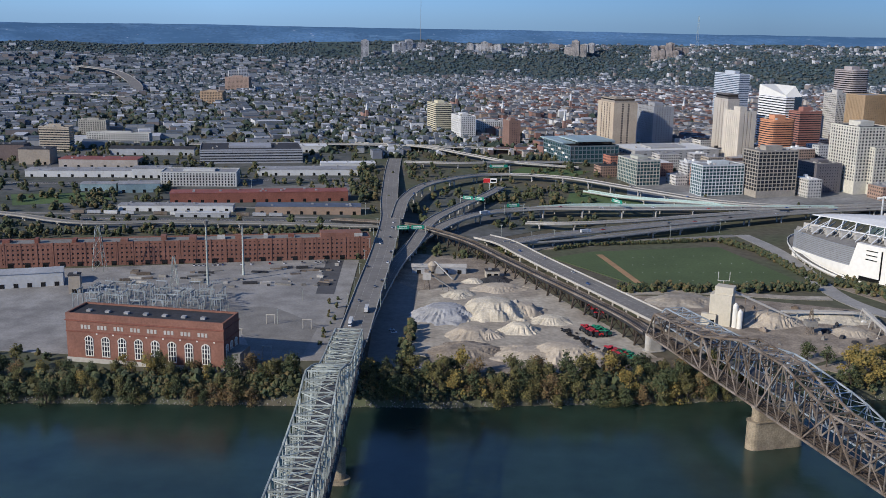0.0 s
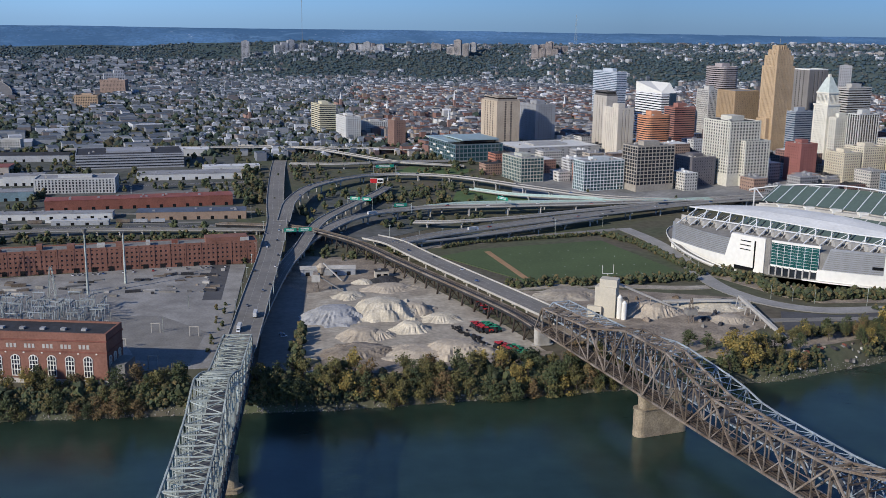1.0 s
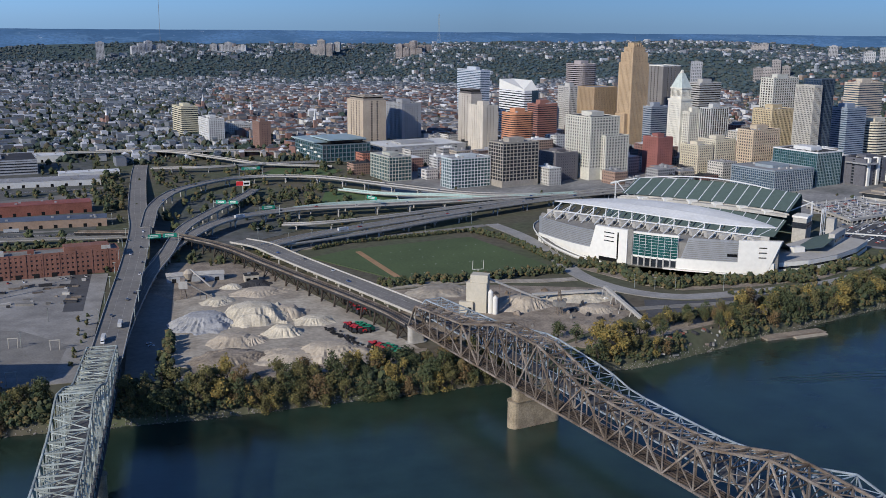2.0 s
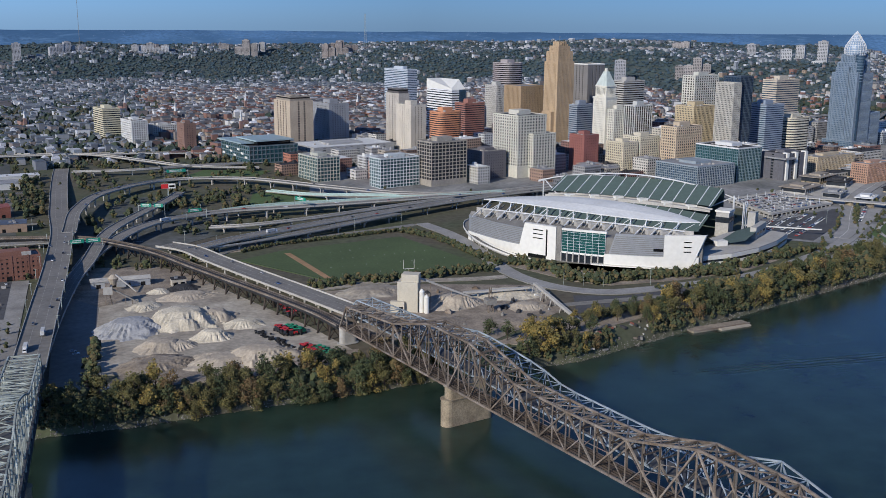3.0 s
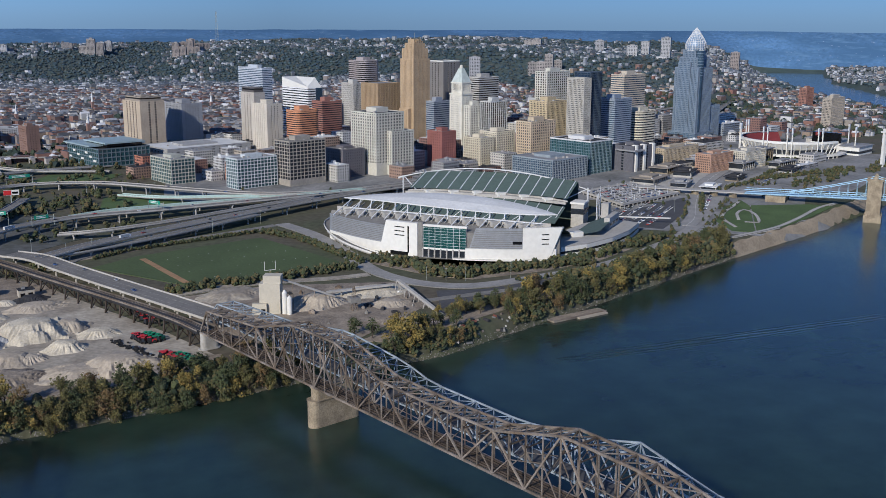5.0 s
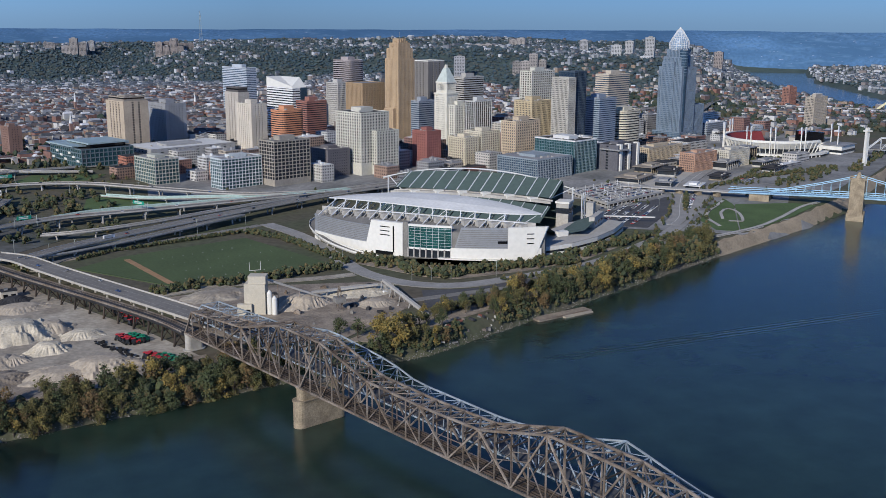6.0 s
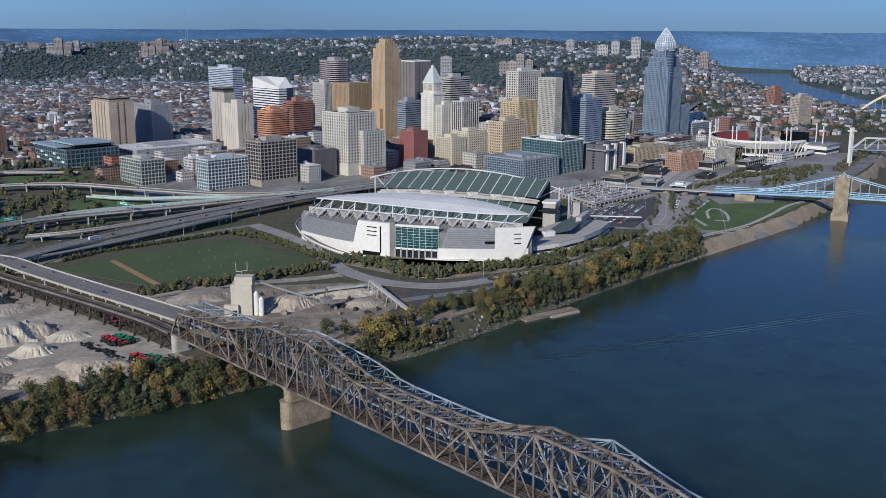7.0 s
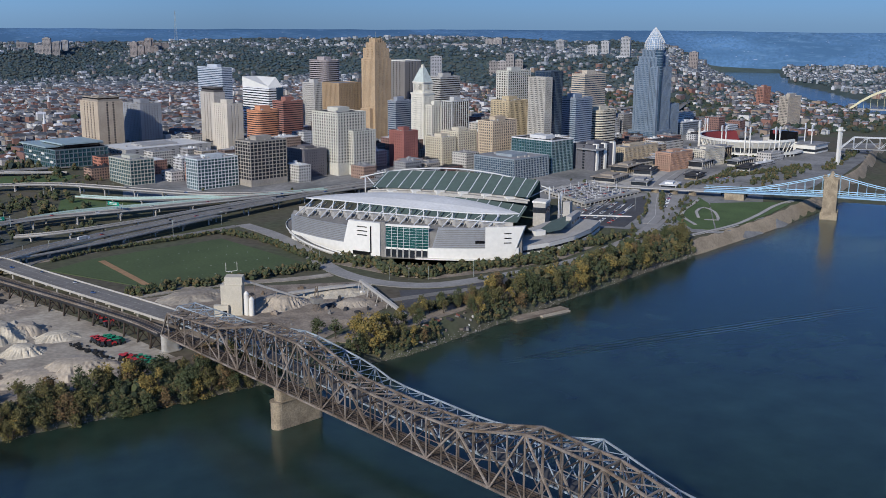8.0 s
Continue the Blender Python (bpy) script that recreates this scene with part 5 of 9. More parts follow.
def suspension_bridge():
    u = Vector((0.609, -0.793, 0))
    w = Vector((0.793, 0.609, 0))
    t0 = Vector((985, 828, 0))
    ob = root("suspension_bridge", Matrix.Identity(4), "sky-blue suspension bridge with tan stone towers", "bridge")
    zd = 27.0
    for t in (t0, t0 + u * 322):
        for s in (-1, 1):
            a = t + w * (8.5 * s)
            for nm, z0, z1, hw in (("plinth", -6, 9, 5.2), ("shaft", 9, 50, 4.2), ("shaft_cap", 50, 52, 5.0)):
                bm = bmesh.new()
                prism(bm, [tuple((a + w * (x * hw) + u * (y * hw * 1.9))[:2]) for x, y in ((-1, -1), (1, -1), (1, 1), (-1, 1))], z0, z1)
                bmesh.ops.recalc_face_normals(bm, faces=bm.faces[:])
                part(nm, bm, M["stone"], ob)
            bm = bmesh.new()
            cyl(bm, a.x, a.y, 52, 56.5, 3.4, 1.2, 8)
            part("turret", bm, M["stone"], ob)
        for z0, z1 in ((12, 22), (40, 51)):
            bm = bmesh.new()
            prism(bm, [tuple((t + w * x + u * y)[:2]) for x, y in ((-5, -3.4), (5, -3.4), (5, 3.4), (-5, 3.4))], z0, z1)
            bmesh.ops.recalc_face_normals(bm, faces=bm.faces[:])
            part("portal_wall", bm, M["stone"], ob)
    a, b = t0 - u * 150, t0 + u * 420
    bm = bmesh.new()
    add_beam(bm, a + Vector((0, 0, zd - 4)), t0 - u * 4 + Vector((0, 0, zd)), 14, 1.2)
    add_beam(bm, t0 - u * 4 + Vector((0, 0, zd)), b + Vector((0, 0, zd)), 14, 1.2)
    part("deck", bm, M["sky_blue_steel"], ob)
    bm = bmesh.new()
    add_beam(bm, t0 - u * 290 + Vector((0, 0, 20.6)), a + Vector((0, 0, zd - 4.1)), 14, 1.2)
    part("approach_deck", bm, M["concrete"], ob)
    for k in range(4):
        p = t0 - u * (165 + 24 * k)
        part("approach_pier", box(p.x - 2, p.y - 5, 10, p.x + 2, p.y + 5, 21.6 - 0.5 * k), M["stone"], ob)

    def cable_z(d):
        if d < 0:
            return 54 + (zd - 1 - 54) * (-d / 105) ** 0.85 if d > -105 else None
        x = (d - 161) / 161
        return zd + 4 + 23 * x * x if d < 322 else None
    for s in (-1, 1):
        off = w * (7.5 * s)
        prev = None
        for k in range(-10, 33):
            d = k * 10.0
            z = cable_z(d)
            if z is None:
                continue
            p = t0 + u * d + off
            q = Vector((p.x, p.y, z))
            if prev is not None:
                bar("main_cable", prev, q, 0.9, 0.9, M["sky_blue_steel"], ob)
            prev = q
            dz = zd + (0 if d > 0 else d * 4 / 150)
            if z - dz > 2:
                bar("hanger", (p.x, p.y, dz), q, 0.3, 0.3, M["sky_blue_steel"], ob)
            bar("truss_web", (p.x, p.y, dz), (p.x + u.x * 10, p.y + u.y * 10, dz + 5), 0.35, 0.35, M["sky_blue_steel"], ob)
        for dz in (0.6, 5.2):
            bar("truss_chord", a + off + Vector((0, 0, zd - 4 + dz)), t0 + off + Vector((0, 0, zd + dz)), 0.6, 0.8, M["sky_blue_steel"], ob)
            bar("truss_chord", t0 + off + Vector((0, 0, zd + dz)), b + off + Vector((0, 0, zd + dz)), 0.6, 0.8, M["sky_blue_steel"], ob)
    bm = bmesh.new()
    c = t0 - u * 112
    prism(bm, [tuple((c + w * x + u * y)[:2]) for x, y in ((-11, -12), (11, -12), (11, 12), (-11, 12))], 5, zd - 4)
    bmesh.ops.recalc_face_normals(bm, faces=bm.faces[:])
    part("anchorage", bm, M["stone"], ob)


suspension_bridge()


def arch_bridge():
    ob = root("arch_bridge", Matrix.Identity(4), "pale yellow steel arch bridge far upstream", "bridge")
    yel = mat("pale_yellow_steel", (0.6, 0.56, 0.36), 0.5, 0.1, 0.2)
    o, u = Vector((2083, 1717, 26)), Vector((0.64, -0.77, 0))
    for s in (0, 14):
        w = Vector((0.77, 0.64, 0)) * s
        prev = None
        for i in range(17):
            d = 250 * i / 16
            p = o + u * d + w + Vector((0, 0, 55 * (1 - ((d - 125) / 125) ** 2)))
            if prev:
                bar("arch_rib", prev, p, 2.2, 4.5, yel, ob)
                bar("hanger", p, (p.x, p.y, 26), 0.4, 0.4, yel, ob)
            prev = p
    bm = bmesh.new()
    add_beam(bm, o - u * 260 + Vector((5, 4, 0)), o + u * 420 + Vector((5, 4, 0)), 22, 2.5)
    part("deck", bm, M["concrete"], ob)
    for k in range(-8, 1):
        p = o + u * (k * 30) + Vector((5, 4, 0))
        bar("pier", (p.x, p.y, terrain(p.x, p.y) - 2), (p.x, p.y, 25), 5, 3, M["concrete"], ob)


arch_bridge()
truss_bridge("far_truss_bridge", "distant grey steel truss bridge upstream", (1383, 1152), (0.7, -0.71), -12, 260, 20, lambda s: 19, 29, mat("pale_grey_steel", (0.5, 0.52, 0.52), 0.6, 0.2, 0.2), M["asphalt_old"], 1.3, fine=False)
masonry_pier("bridge_pier", "stone pier of the distant truss bridge", (1395, 1145), (0.7, 0.7), 22, 8, 28.5, M["stone"])
ob = root("white_pylon", Matrix.Identity(4), "tall white twin-slab pylon on the riverfront", "pylon")
for k in (0, 5):
    part("slab", box(1258 + k, 1050 + k * 0.4, 15, 1261 + k, 1054 + k * 0.4, 78), M["white"], ob)
part("crossbar", box(1257, 1049, 72, 1268, 1057, 74), M["white"], ob)


# ---- low blocks between the stadium and the ballpark ----
def pavilion(x, y, w, d, h, a, wallm, roofm, lab):
    """A low glazed hall under a wide flat roof, with columns and roof units."""
    ob = root("pavilion", Matrix.Translation((x, y, terrain(x, y))) @ Matrix.Rotation(radians(a), 4, "Z"), lab, "building", "riverfront pavilions")
    part("glazing", box(1, 1, -2, w - 1, d - 1, h - 0.8), M["glass"], ob)
    part("base_wall", box(0.8, 0.8, -2, w - 0.8, d - 0.8, h * 0.3), wallm, ob)
    part("roof", box(-1.5, -1.5, h - 0.8, w + 1.5, d + 1.5, h), roofm, ob)
    part("upper_roof", box(w * 0.25, d * 0.25, h, w * 0.75, d * 0.8, h + 2.4), roofm, ob)
    for k in range(int(w / 7) + 1):
        part("column", box(k * 7 - 0.3 + 0.2, -0.4, -2, k * 7 + 0.5, 0.4, h - 0.8), wallm, ob)
    rr = random.Random(int(x))
    for k in range(3):
        px, py = rr.uniform(0.05, 0.85) * w, rr.uniform(0.02, 0.2) * d
        part("air_unit", box(px, py, h, px + 2.6, py + 2, h + 1.5), M["concrete"], ob)


M["roof_tan"] = mat("tan_gravel_roof", (0.3, 0.26, 0.21), 0.95, 0.2, 0.08)
for x, y, w, d, h, a, wm, rm, lab in ((848, 1072, 56, 34, 8, 30, M["concrete"], M["roof_tan"], "low terrace hall under a wide tan roof"), (915, 1128, 60, 28, 10, 28, M["stone"], M["roof_tan"], "low brown terrace hall with a flat roof"), (892, 1000, 34, 20, 6, 38, M["white"], M["roof_white"], "low white riverfront pavilion"), (930, 1095, 44, 26, 9, 38, M["concrete"], M["roof_dark"], "low pavilion with a wide dark roof"), (868, 1030, 38, 22, 8, 38, M["concrete"], M["roof_grey"], "low pavilion with a wide grey roof"),
                                     (965, 1040, 40, 18, 7, 30, M["stone"], M["roof_dark"], "low tan pavilion with a dark roof"), (1035, 1105, 46, 24, 12, 25, M["concrete"], M["roof_grey"], "pale concrete garage block by the ballpark"),
                                     (990, 1150, 40, 22, 14, 22, M["stone"], M["roof_grey"], "tan brick block by the ballpark"), (905, 1180, 38, 24, 15, 20, M["concrete"], M["roof_dark"], "low concrete block with a dark roof"),
                                     (1085, 1060, 50, 20, 6, 27, M["concrete"], M["roof_dark"], "long low garage with a dark roof"), (1106, 1146, 46, 22, 24, 20, M["stone"], M["roof_grey"], "cream residential block before the ballpark"),
                                     (1105, 1105, 60, 18, 9, 20, M["concrete"], M["roof_grey"], "long low pale terrace block by the ballpark")):
    pavilion(x, y, w, d, h, a, wm, rm, lab)
# ---- stadium ----
SA, SN = Vector((0.65, -0.76, 0)), Vector((0.76, 0.65, 0))


def sk(s, k, z):
    p = SA * s + SN * k
    return Vector((p.x, p.y, z))


def front(s):
    return 848 + (s + 385) ** 2 / 400


def facade(bm, s0, s1, z0, z1, off=0.0, thick=1.2, lean0=0.0, lean1=0.0, n=10):
    """A piece of the curved front wall between two stations, its ends leaning by lean0 and lean1 at the top."""
    st = [i / n for i in range(n + 1)]
    v = []
    for t in st:
        s = s0 + (s1 - s0) * t
        sh = s + lean0 * (1 - t) + lean1 * t
        v.append([bm.verts.new(sk(s, front(s) - off, z0)), bm.verts.new(sk(sh, front(sh) - off, z1)),
                  bm.verts.new(sk(sh, front(sh) - off + thick, z1)), bm.verts.new(sk(s, front(s) - off + thick, z0))])
    for a, b in zip(v, v[1:]):
        for i in range(4):
            j = (i + 1) % 4
            bm.faces.new((a[i], b[i], b[j], a[j]))
    bm.faces.new(v[0][::-1])
    bm.faces.new(v[-1])
    bmesh.ops.recalc_face_normals(bm, faces=bm.faces[:])


def tier(bm, ks, zs, s0, s1, dip, bend, n=24, mid=-392.0, half=110.0):
    """A raked stand: ks and zs give its profile; its top sinks by dip at the ends, and the plan bends."""
    rows = []
    for i in range(n + 1):
        s = s0 + (s1 - s0) * i / n
        t = (s - mid) / half
        rows.append([bm.verts.new(sk(s, k - bend * t * t, z - dip * t * t * (j / (len(ks) - 1)))) for j, (k, z) in enumerate(zip(ks, zs))])
    for a, b in zip(rows, rows[1:]):
        for j in range(len(ks) - 1):
            bm.faces.new((a[j], b[j], b[j + 1], a[j + 1]))


def stadium():
    ob = root("stadium", Matrix.Identity(4), "white and grey open football stadium with green seats", "stadium")

    def piece(nm, mt, lab="", **kw):
        bm = bmesh.new()
        facade(bm, **kw)
        return part(nm, bm, mt, ob, lab)
    piece("base_wall", M["white"], s0=-505, s1=-424, z0=11, z1=21.5, off=1.0)
    piece("louvre_screen", M["louver"], "grey metal louvre screen", s0=-505, s1=-425, z0=21.5, z1=38.5, off=0.2, lean1=4)
    for i in range(9):
        piece("louvre", M["concrete_dark"], s0=-500, s1=-426, z0=23 + i * 1.75, z1=23.35 + i * 1.75, off=0.5, thick=0.3, n=6)
    block = piece("white_block", M["white"], "white panelled wall block with slots", s0=-432, s1=-388, z0=11, z1=44.5, off=2.6, thick=5, lean0=9)
    for z in (31.0, 35.0, 39.0):
        bm = bmesh.new()
        facade(bm, -413, -402, z, z + 0.9, 2.8, 0.4, n=3)
        part("slot", bm, M["glass_black"], block)
    bm = bmesh.new()
    facade(bm, -398.5, -397, 15, 41, 2.8, 0.4, n=2)
    part("slot", bm, M["glass_black"], block)
    bm = bmesh.new()
    facade(bm, -418, -398, 12, 15.5, 2.8, 0.4, n=3)
    part("gate_opening", bm, M["glass_black"], block)
    piece("stair_core", M["concrete_dark"], s0=-388, s1=-383, z0=11, z1=45.5, off=1.4, thick=6)
    hall = piece("entrance_glass", M["glass_green"], "green glass entrance wall", s0=-383, s1=-341, z0=21, z1=42, off=0.3, thick=1)
    for i in range(8):
        bm = bmesh.new()
        facade(bm, -383, -341, 21.6 + i * 2.7, 21.8 + i * 2.7, 0.5, 0.3, n=5)
        part("mullion", bm, M["steel_white"], hall)
    for i in range(8):
        s = -383 + i * 6
        bm = bmesh.new()
        facade(bm, s, s + 0.25, 21, 42, 0.5, 0.3, n=1)
        part("mullion", bm, M["steel_white"], hall)
        bm = bmesh.new()
        p = sk(s, front(s) - 1, 0)
        cyl(bm, p.x, p.y, 9, 21, 0.8, n=8)
        part("column", bm, M["concrete"], ob)
    piece("entrance_frame", M["white"], s0=-384, s1=-340, z0=42, z1=44, off=0.8, thick=2.5)
    piece("entrance_sill", M["white"], s0=-383, s1=-340, z0=20, z1=21.6, off=0.6, thick=2)
    piece("lobby_wall", M["glass"], s0=-383, s1=-341, z0=11, z1=20, off=-0.2, thick=0.6)
    piece("louvre_screen", M["louver"], "grey metal louvre screen", s0=-338, s1=-289, z0=23, z1=43, off=0.2, lean0=6)
    for i in range(10):
        piece("louvre", M["concrete_dark"], s0=-336 + i * 0.5, s1=-291, z0=24 + i * 1.8, z1=24.4 + i * 1.8, off=0.5, thick=0.3, n=6)
    piece("window_strip", M["glass_black"], s0=-299, s1=-291, z0=28, z1=30.5, off=0.9, thick=0.8, n=3)
    piece("base_wall", M["white"], s0=-341, s1=-262, z0=13.5, z1=23.2, off=1.8, thick=2)
    block = piece("white_block", M["white"], "white wall block with a slanting edge", s0=-290, s1=-267, z0=14, z1=43.8, off=2.4, thick=5, lean1=10)
    for z in (28.0, 32.5, 37.0):
        bm = bmesh.new()
        facade(bm, -274, -268, z, z + 0.9, 2.6, 0.4, n=3)
        part("slot", bm, M["glass_black"], block)
    piece("podium", M["white"], s0=-352, s1=-258, z0=10.5, z1=13.4, off=4.0, thick=8)
    # Dark strip stands in for the shade beside the podium.
    piece("podium_shade", M["concrete_dark"], s0=-386, s1=-352, z0=10.5, z1=12.4, off=3.0, thick=8)
    # concourse behind the front wall
    bm = bmesh.new()
    rows = []
    for i in range(25):
        s = -505 + i * 245 / 24
        rows.append((bm.verts.new(sk(s, front(s) + 1.1, 38)), bm.verts.new(sk(s, max(front(s) + 5, 886), 41.5)), bm.verts.new(sk(s, max(front(s) + 5, 886), 8)), bm.verts.new(sk(s, front(s) + 1.1, 8))))
    for a, b in zip(rows, rows[1:]):
        for i in range(4):
            j = (i + 1) % 4
            bm.faces.new((a[i], b[i], b[j], a[j]))
    bm.faces.new(rows[0][::-1])
    bm.faces.new(rows[-1])
    bmesh.ops.recalc_face_normals(bm, faces=bm.faces[:])
    part("concourse", bm, M["concrete_dark"], ob)
    # near stand with its lens-shaped canopy
    bm = bmesh.new()
    tier(bm, (885, 905, 960), (47, 43, 22), -496, -268, 0, 0)
    part("near_stand", bm, M["seat_green"], ob)
    bm = bmesh.new()
    tier(bm, (884, 884, 885), (40, 47, 47), -496, -268, 0, 0)
    part("stand_back_wall", bm, M["concrete"], ob)
    bm = bmesh.new()
    rows = []
    for i in range(41):
        s = -498 + 230 * i / 40
        t = (s + 383) / 115
        q = max(0.0, 1 - t * t)
        w = 21 * q ** 0.8 + 0.6
        zo, zi = 53.0 + 2 * q - 3.5 * t * q, 52.5 + 8.5 * q
        c = 903
        rows.append([sk(s, c - w, zo), sk(s, c - w * 0.3, zo * 0.55 + zi * 0.45 + 1.6 * q), sk(s, c + w * 0.5, zi * 0.8 + zo * 0.2 + 1.2 * q), sk(s, c + w, zi),
                     sk(s, c + w, zi - 1), sk(s, c - w, zo - 1)])
    rows = [[bm.verts.new(p) for p in r] for r in rows]
    for a, b in zip(rows, rows[1:]):
        for i in range(6):
            j = (i + 1) % 6
            bm.faces.new((a[i], b[i], b[j], a[j]))
    bmesh.ops.recalc_face_normals(bm, faces=bm.faces[:])
    part("canopy", bm, M["roof_white"], ob, "white curved metal canopy", smooth=False)
    for i in range(15):
        s = -488 + i * 14.4
        t = (s + 383) / 115
        q = max(0.0, 1 - t * t)
        w = 21 * q ** 0.8 + 0.6
        ko, zo = 903 - w, 53.0 + 2 * q - 3.5 * t * q - 1
        bar("canopy_post", sk(s, 884, 41), sk(s, ko + 1, zo), 1.0, 1.0, M["steel_white"], ob)
        bar("canopy_brace", sk(s - 5, 870, 40), sk(s + 2, ko + w * 0.7, zo + 1), 0.9, 0.9, M["steel_white"], ob)
        bar("canopy_beam", sk(s, ko + 0.5, zo - 0.6), sk(s, 903 + w, 51 + 8.5 * q), 0.7, 1.0, M["steel_white"], ob)
        bar("raker", sk(s, 876, 40.5), sk(s, 903, 49), 0.8, 1.1, M["concrete"], ob)
        if i % 2 == 0:
            bar("canopy_tie", sk(s, 884, 41.5), sk(s + 15, ko + 2, zo), 0.5, 0.5, M["steel_white"], ob)
        bm = bmesh.new()
        c = sk(s + 7, 879, 0)
        add_box(bm, c.x - 3, c.y - 3, 40.5, c.x + 3, c.y + 3, 45.5)
        part("kiosk", bm, M["concrete"], ob)
    bar("canopy_edge", sk(-480, 882.5, 46.5), sk(-276, 882.5, 46.5), 0.6, 0.9, M["steel_white"], ob)
    # far stand, two tiers, bays divided by white aisles
    bm = bmesh.new()
    tier(bm, (985, 1046), (18, 38), -490, -298, 4, 14)
    part("lower_tier", bm, M["seat_green"], ob, "green seating of the lower tier")
    bm = bmesh.new()
    tier(bm, (1046, 1046, 1054, 1054), (38, 41.5, 41.5, 44), -490, -298, 4, 14)
    part("suite_band", bm, M["concrete"], ob)
    bm = bmesh.new()
    tier(bm, (1052, 1094, 1096, 1096), (43.5, 59.5, 59.5, 12), -488, -298, 13, 14)
    part("upper_tier", bm, M["seat_green"], ob, "green seating of the upper tier")
    for i in range(14):
        s = -485 + i * 184 / 13
        t = (s + 392) / 110
        bar("aisle", sk(s, 1052 - 14 * t * t, 43.9), sk(s, 1094 - 14 * t * t, 60.0 - 4.33 * t * t), 1.1, 0.6, M["steel_white"], ob)
        bar("aisle", sk(s, 1020 - 14 * t * t, 29.6 - 4 * t * t * 0.57), sk(s, 1046 - 14 * t * t, 38.4 - 4 * t * t), 0.9, 0.4, M["steel_white"], ob)
        if i % 2 and i < 13:
            c = sk(s + 8, 1050 - 14 * t * t, 0)
            bm = bmesh.new()
            add_box(bm, c.x - 5, c.y - 3, 39.5 - 4 * t * t, c.x + 5, c.y + 4, 44 - 4 * t * t)
            part("suite_box", bm, M["white"], ob)
    # far canopy, seen nearly edge on
    rows = []
    bm = bmesh.new()
    for i in range(41):
        s = -524 + 240 * i / 40
        t = (s + 404) / 120
        q = max(0.0, 1 - t * t)
        w = 5 * q ** 0.8 + 0.5
        c = 1096 - 10 * t * t
        z = 47.5 + 16.5 * q
        rows.append([bm.verts.new(sk(s, c - w, z)), bm.verts.new(sk(s, c + w, z - 1.5)), bm.verts.new(sk(s, c + w, z - 2.7)), bm.verts.new(sk(s, c - w, z - 1.2))])
    for a, b in zip(rows, rows[1:]):
        for i in range(4):
            j = (i + 1) % 4
            bm.faces.new((a[i], b[i], b[j], a[j]))
    bmesh.ops.recalc_face_normals(bm, faces=bm.faces[:])
    part("far_canopy", bm, M["roof_white"], ob, "thin white arched canopy edge")
    for i in range(15):
        s = -495 + i * 13.2
        t = (s + 404) / 120
        q = 1 - t * t
        bar("canopy_post", sk(s, 1095 - 12 * t * t, 57 - 12 * t * t), sk(s, 1096 - 10 * t * t, 46.5 + 16 * q), 0.6, 0.6, M["steel_white"], ob)
    for s in (-517, -287):
        bar("mast", sk(s, 1086, 10), sk(s, 1086, 50), 1.4, 1.4, M["steel_white"], ob)
        bar("mast_brace", sk(s + (25 if s < -400 else -25), 1070, 36), sk(s, 1088, 49), 1.0, 1.0, M["steel_white"], ob)
    # end stands and pitch
    bm = bmesh.new()
    for s_in, s_out in ((-285, -240),):
        v = [bm.verts.new(sk(s_in, 955, 16)), bm.verts.new(sk(s_in, 1030, 16)), bm.verts.new(sk(s_out, 1040, 33)), bm.verts.new(sk(s_out, 960, 28))]
        bm.faces.new(v)
    bmesh.ops.recalc_face_normals(bm, faces=bm.faces[:])
    part("end_stand", bm, M["seat_green"], ob)
    for nm, s0, s1, k0, k1, z0, z1, mt in (("stair_block", -294, -280, 1044, 1062, 8, 38, M["concrete"]), ("stair_head", -295, -279, 1043, 1063, 38, 40, M["white"]), ("stair_glass", -294.4, -279.6, 1043.6, 1062.4, 27, 33, M["glass"]),
                                           ("end_wall", -246, -240, 1000, 1040, 8, 34, M["concrete"]), ("lift_core", -262, -254, 1050, 1060, 8, 40, M["concrete"])):
        bm = bmesh.new()
        prism(bm, [(q.x, q.y) for q in (sk(s0, k0, 0), sk(s1, k0, 0), sk(s1, k1, 0), sk(s0, k1, 0))], z0, z1)
        bmesh.ops.recalc_face_normals(bm, faces=bm.faces[:])
        part(nm, bm, mt, ob)
    for z in (15, 21, 27):
        for k in range(3):
            bar("window", sk(-239.8, 1003 + k * 12, z), sk(-239.8, 1010 + k * 12, z), 0.5, 2.6, M["glass_black"], ob)
    for k in range(3):
        q = sk(-266, 1046 + k * 7, 0)
        bar("tower_post", (q.x, q.y, 10), (q.x, q.y, 50), 0.8, 0.8, M["steel_white"], ob)
    bm = bmesh.new()
    prism(bm, [(q.x, q.y) for q in (sk(-480, 958, 0), sk(-250, 958, 0), sk(-250, 1020, 0), sk(-480, 1020, 0))], 8, 14)
    bmesh.ops.recalc_face_normals(bm, faces=bm.faces[:])
    part("pitch", bm, M["turf"], ob)
    # low east wing
    wing = [(512, 783), (545, 786), (585, 800), (622, 822), (655, 850), (640, 880), (600, 872), (548, 842)]
    for nm, z0, z1, mt in (("wing_base", 8, 15, M["white"]), ("wing_window", 15, 17.5, M["glass"]), ("wing_wall", 17.5, 21.5, M["white"]), ("wing_roof", 21.5, 22.2, M["concrete"])):
        bm = bmesh.new()
        f = 1.0 if nm != "wing_window" else 0.985
        prism(bm, [(580 + (x - 580) * f, 832 + (y - 832) * f) for x, y in wing], z0, z1)
        bmesh.ops.recalc_face_normals(bm, faces=bm.faces[:])
        part(nm, bm, mt, ob)
    bm = bmesh.new()
    add_box(bm, 548, 815, 22.2, 560, 822, 27)
    part("wing_penthouse", bm, M["white"], ob)
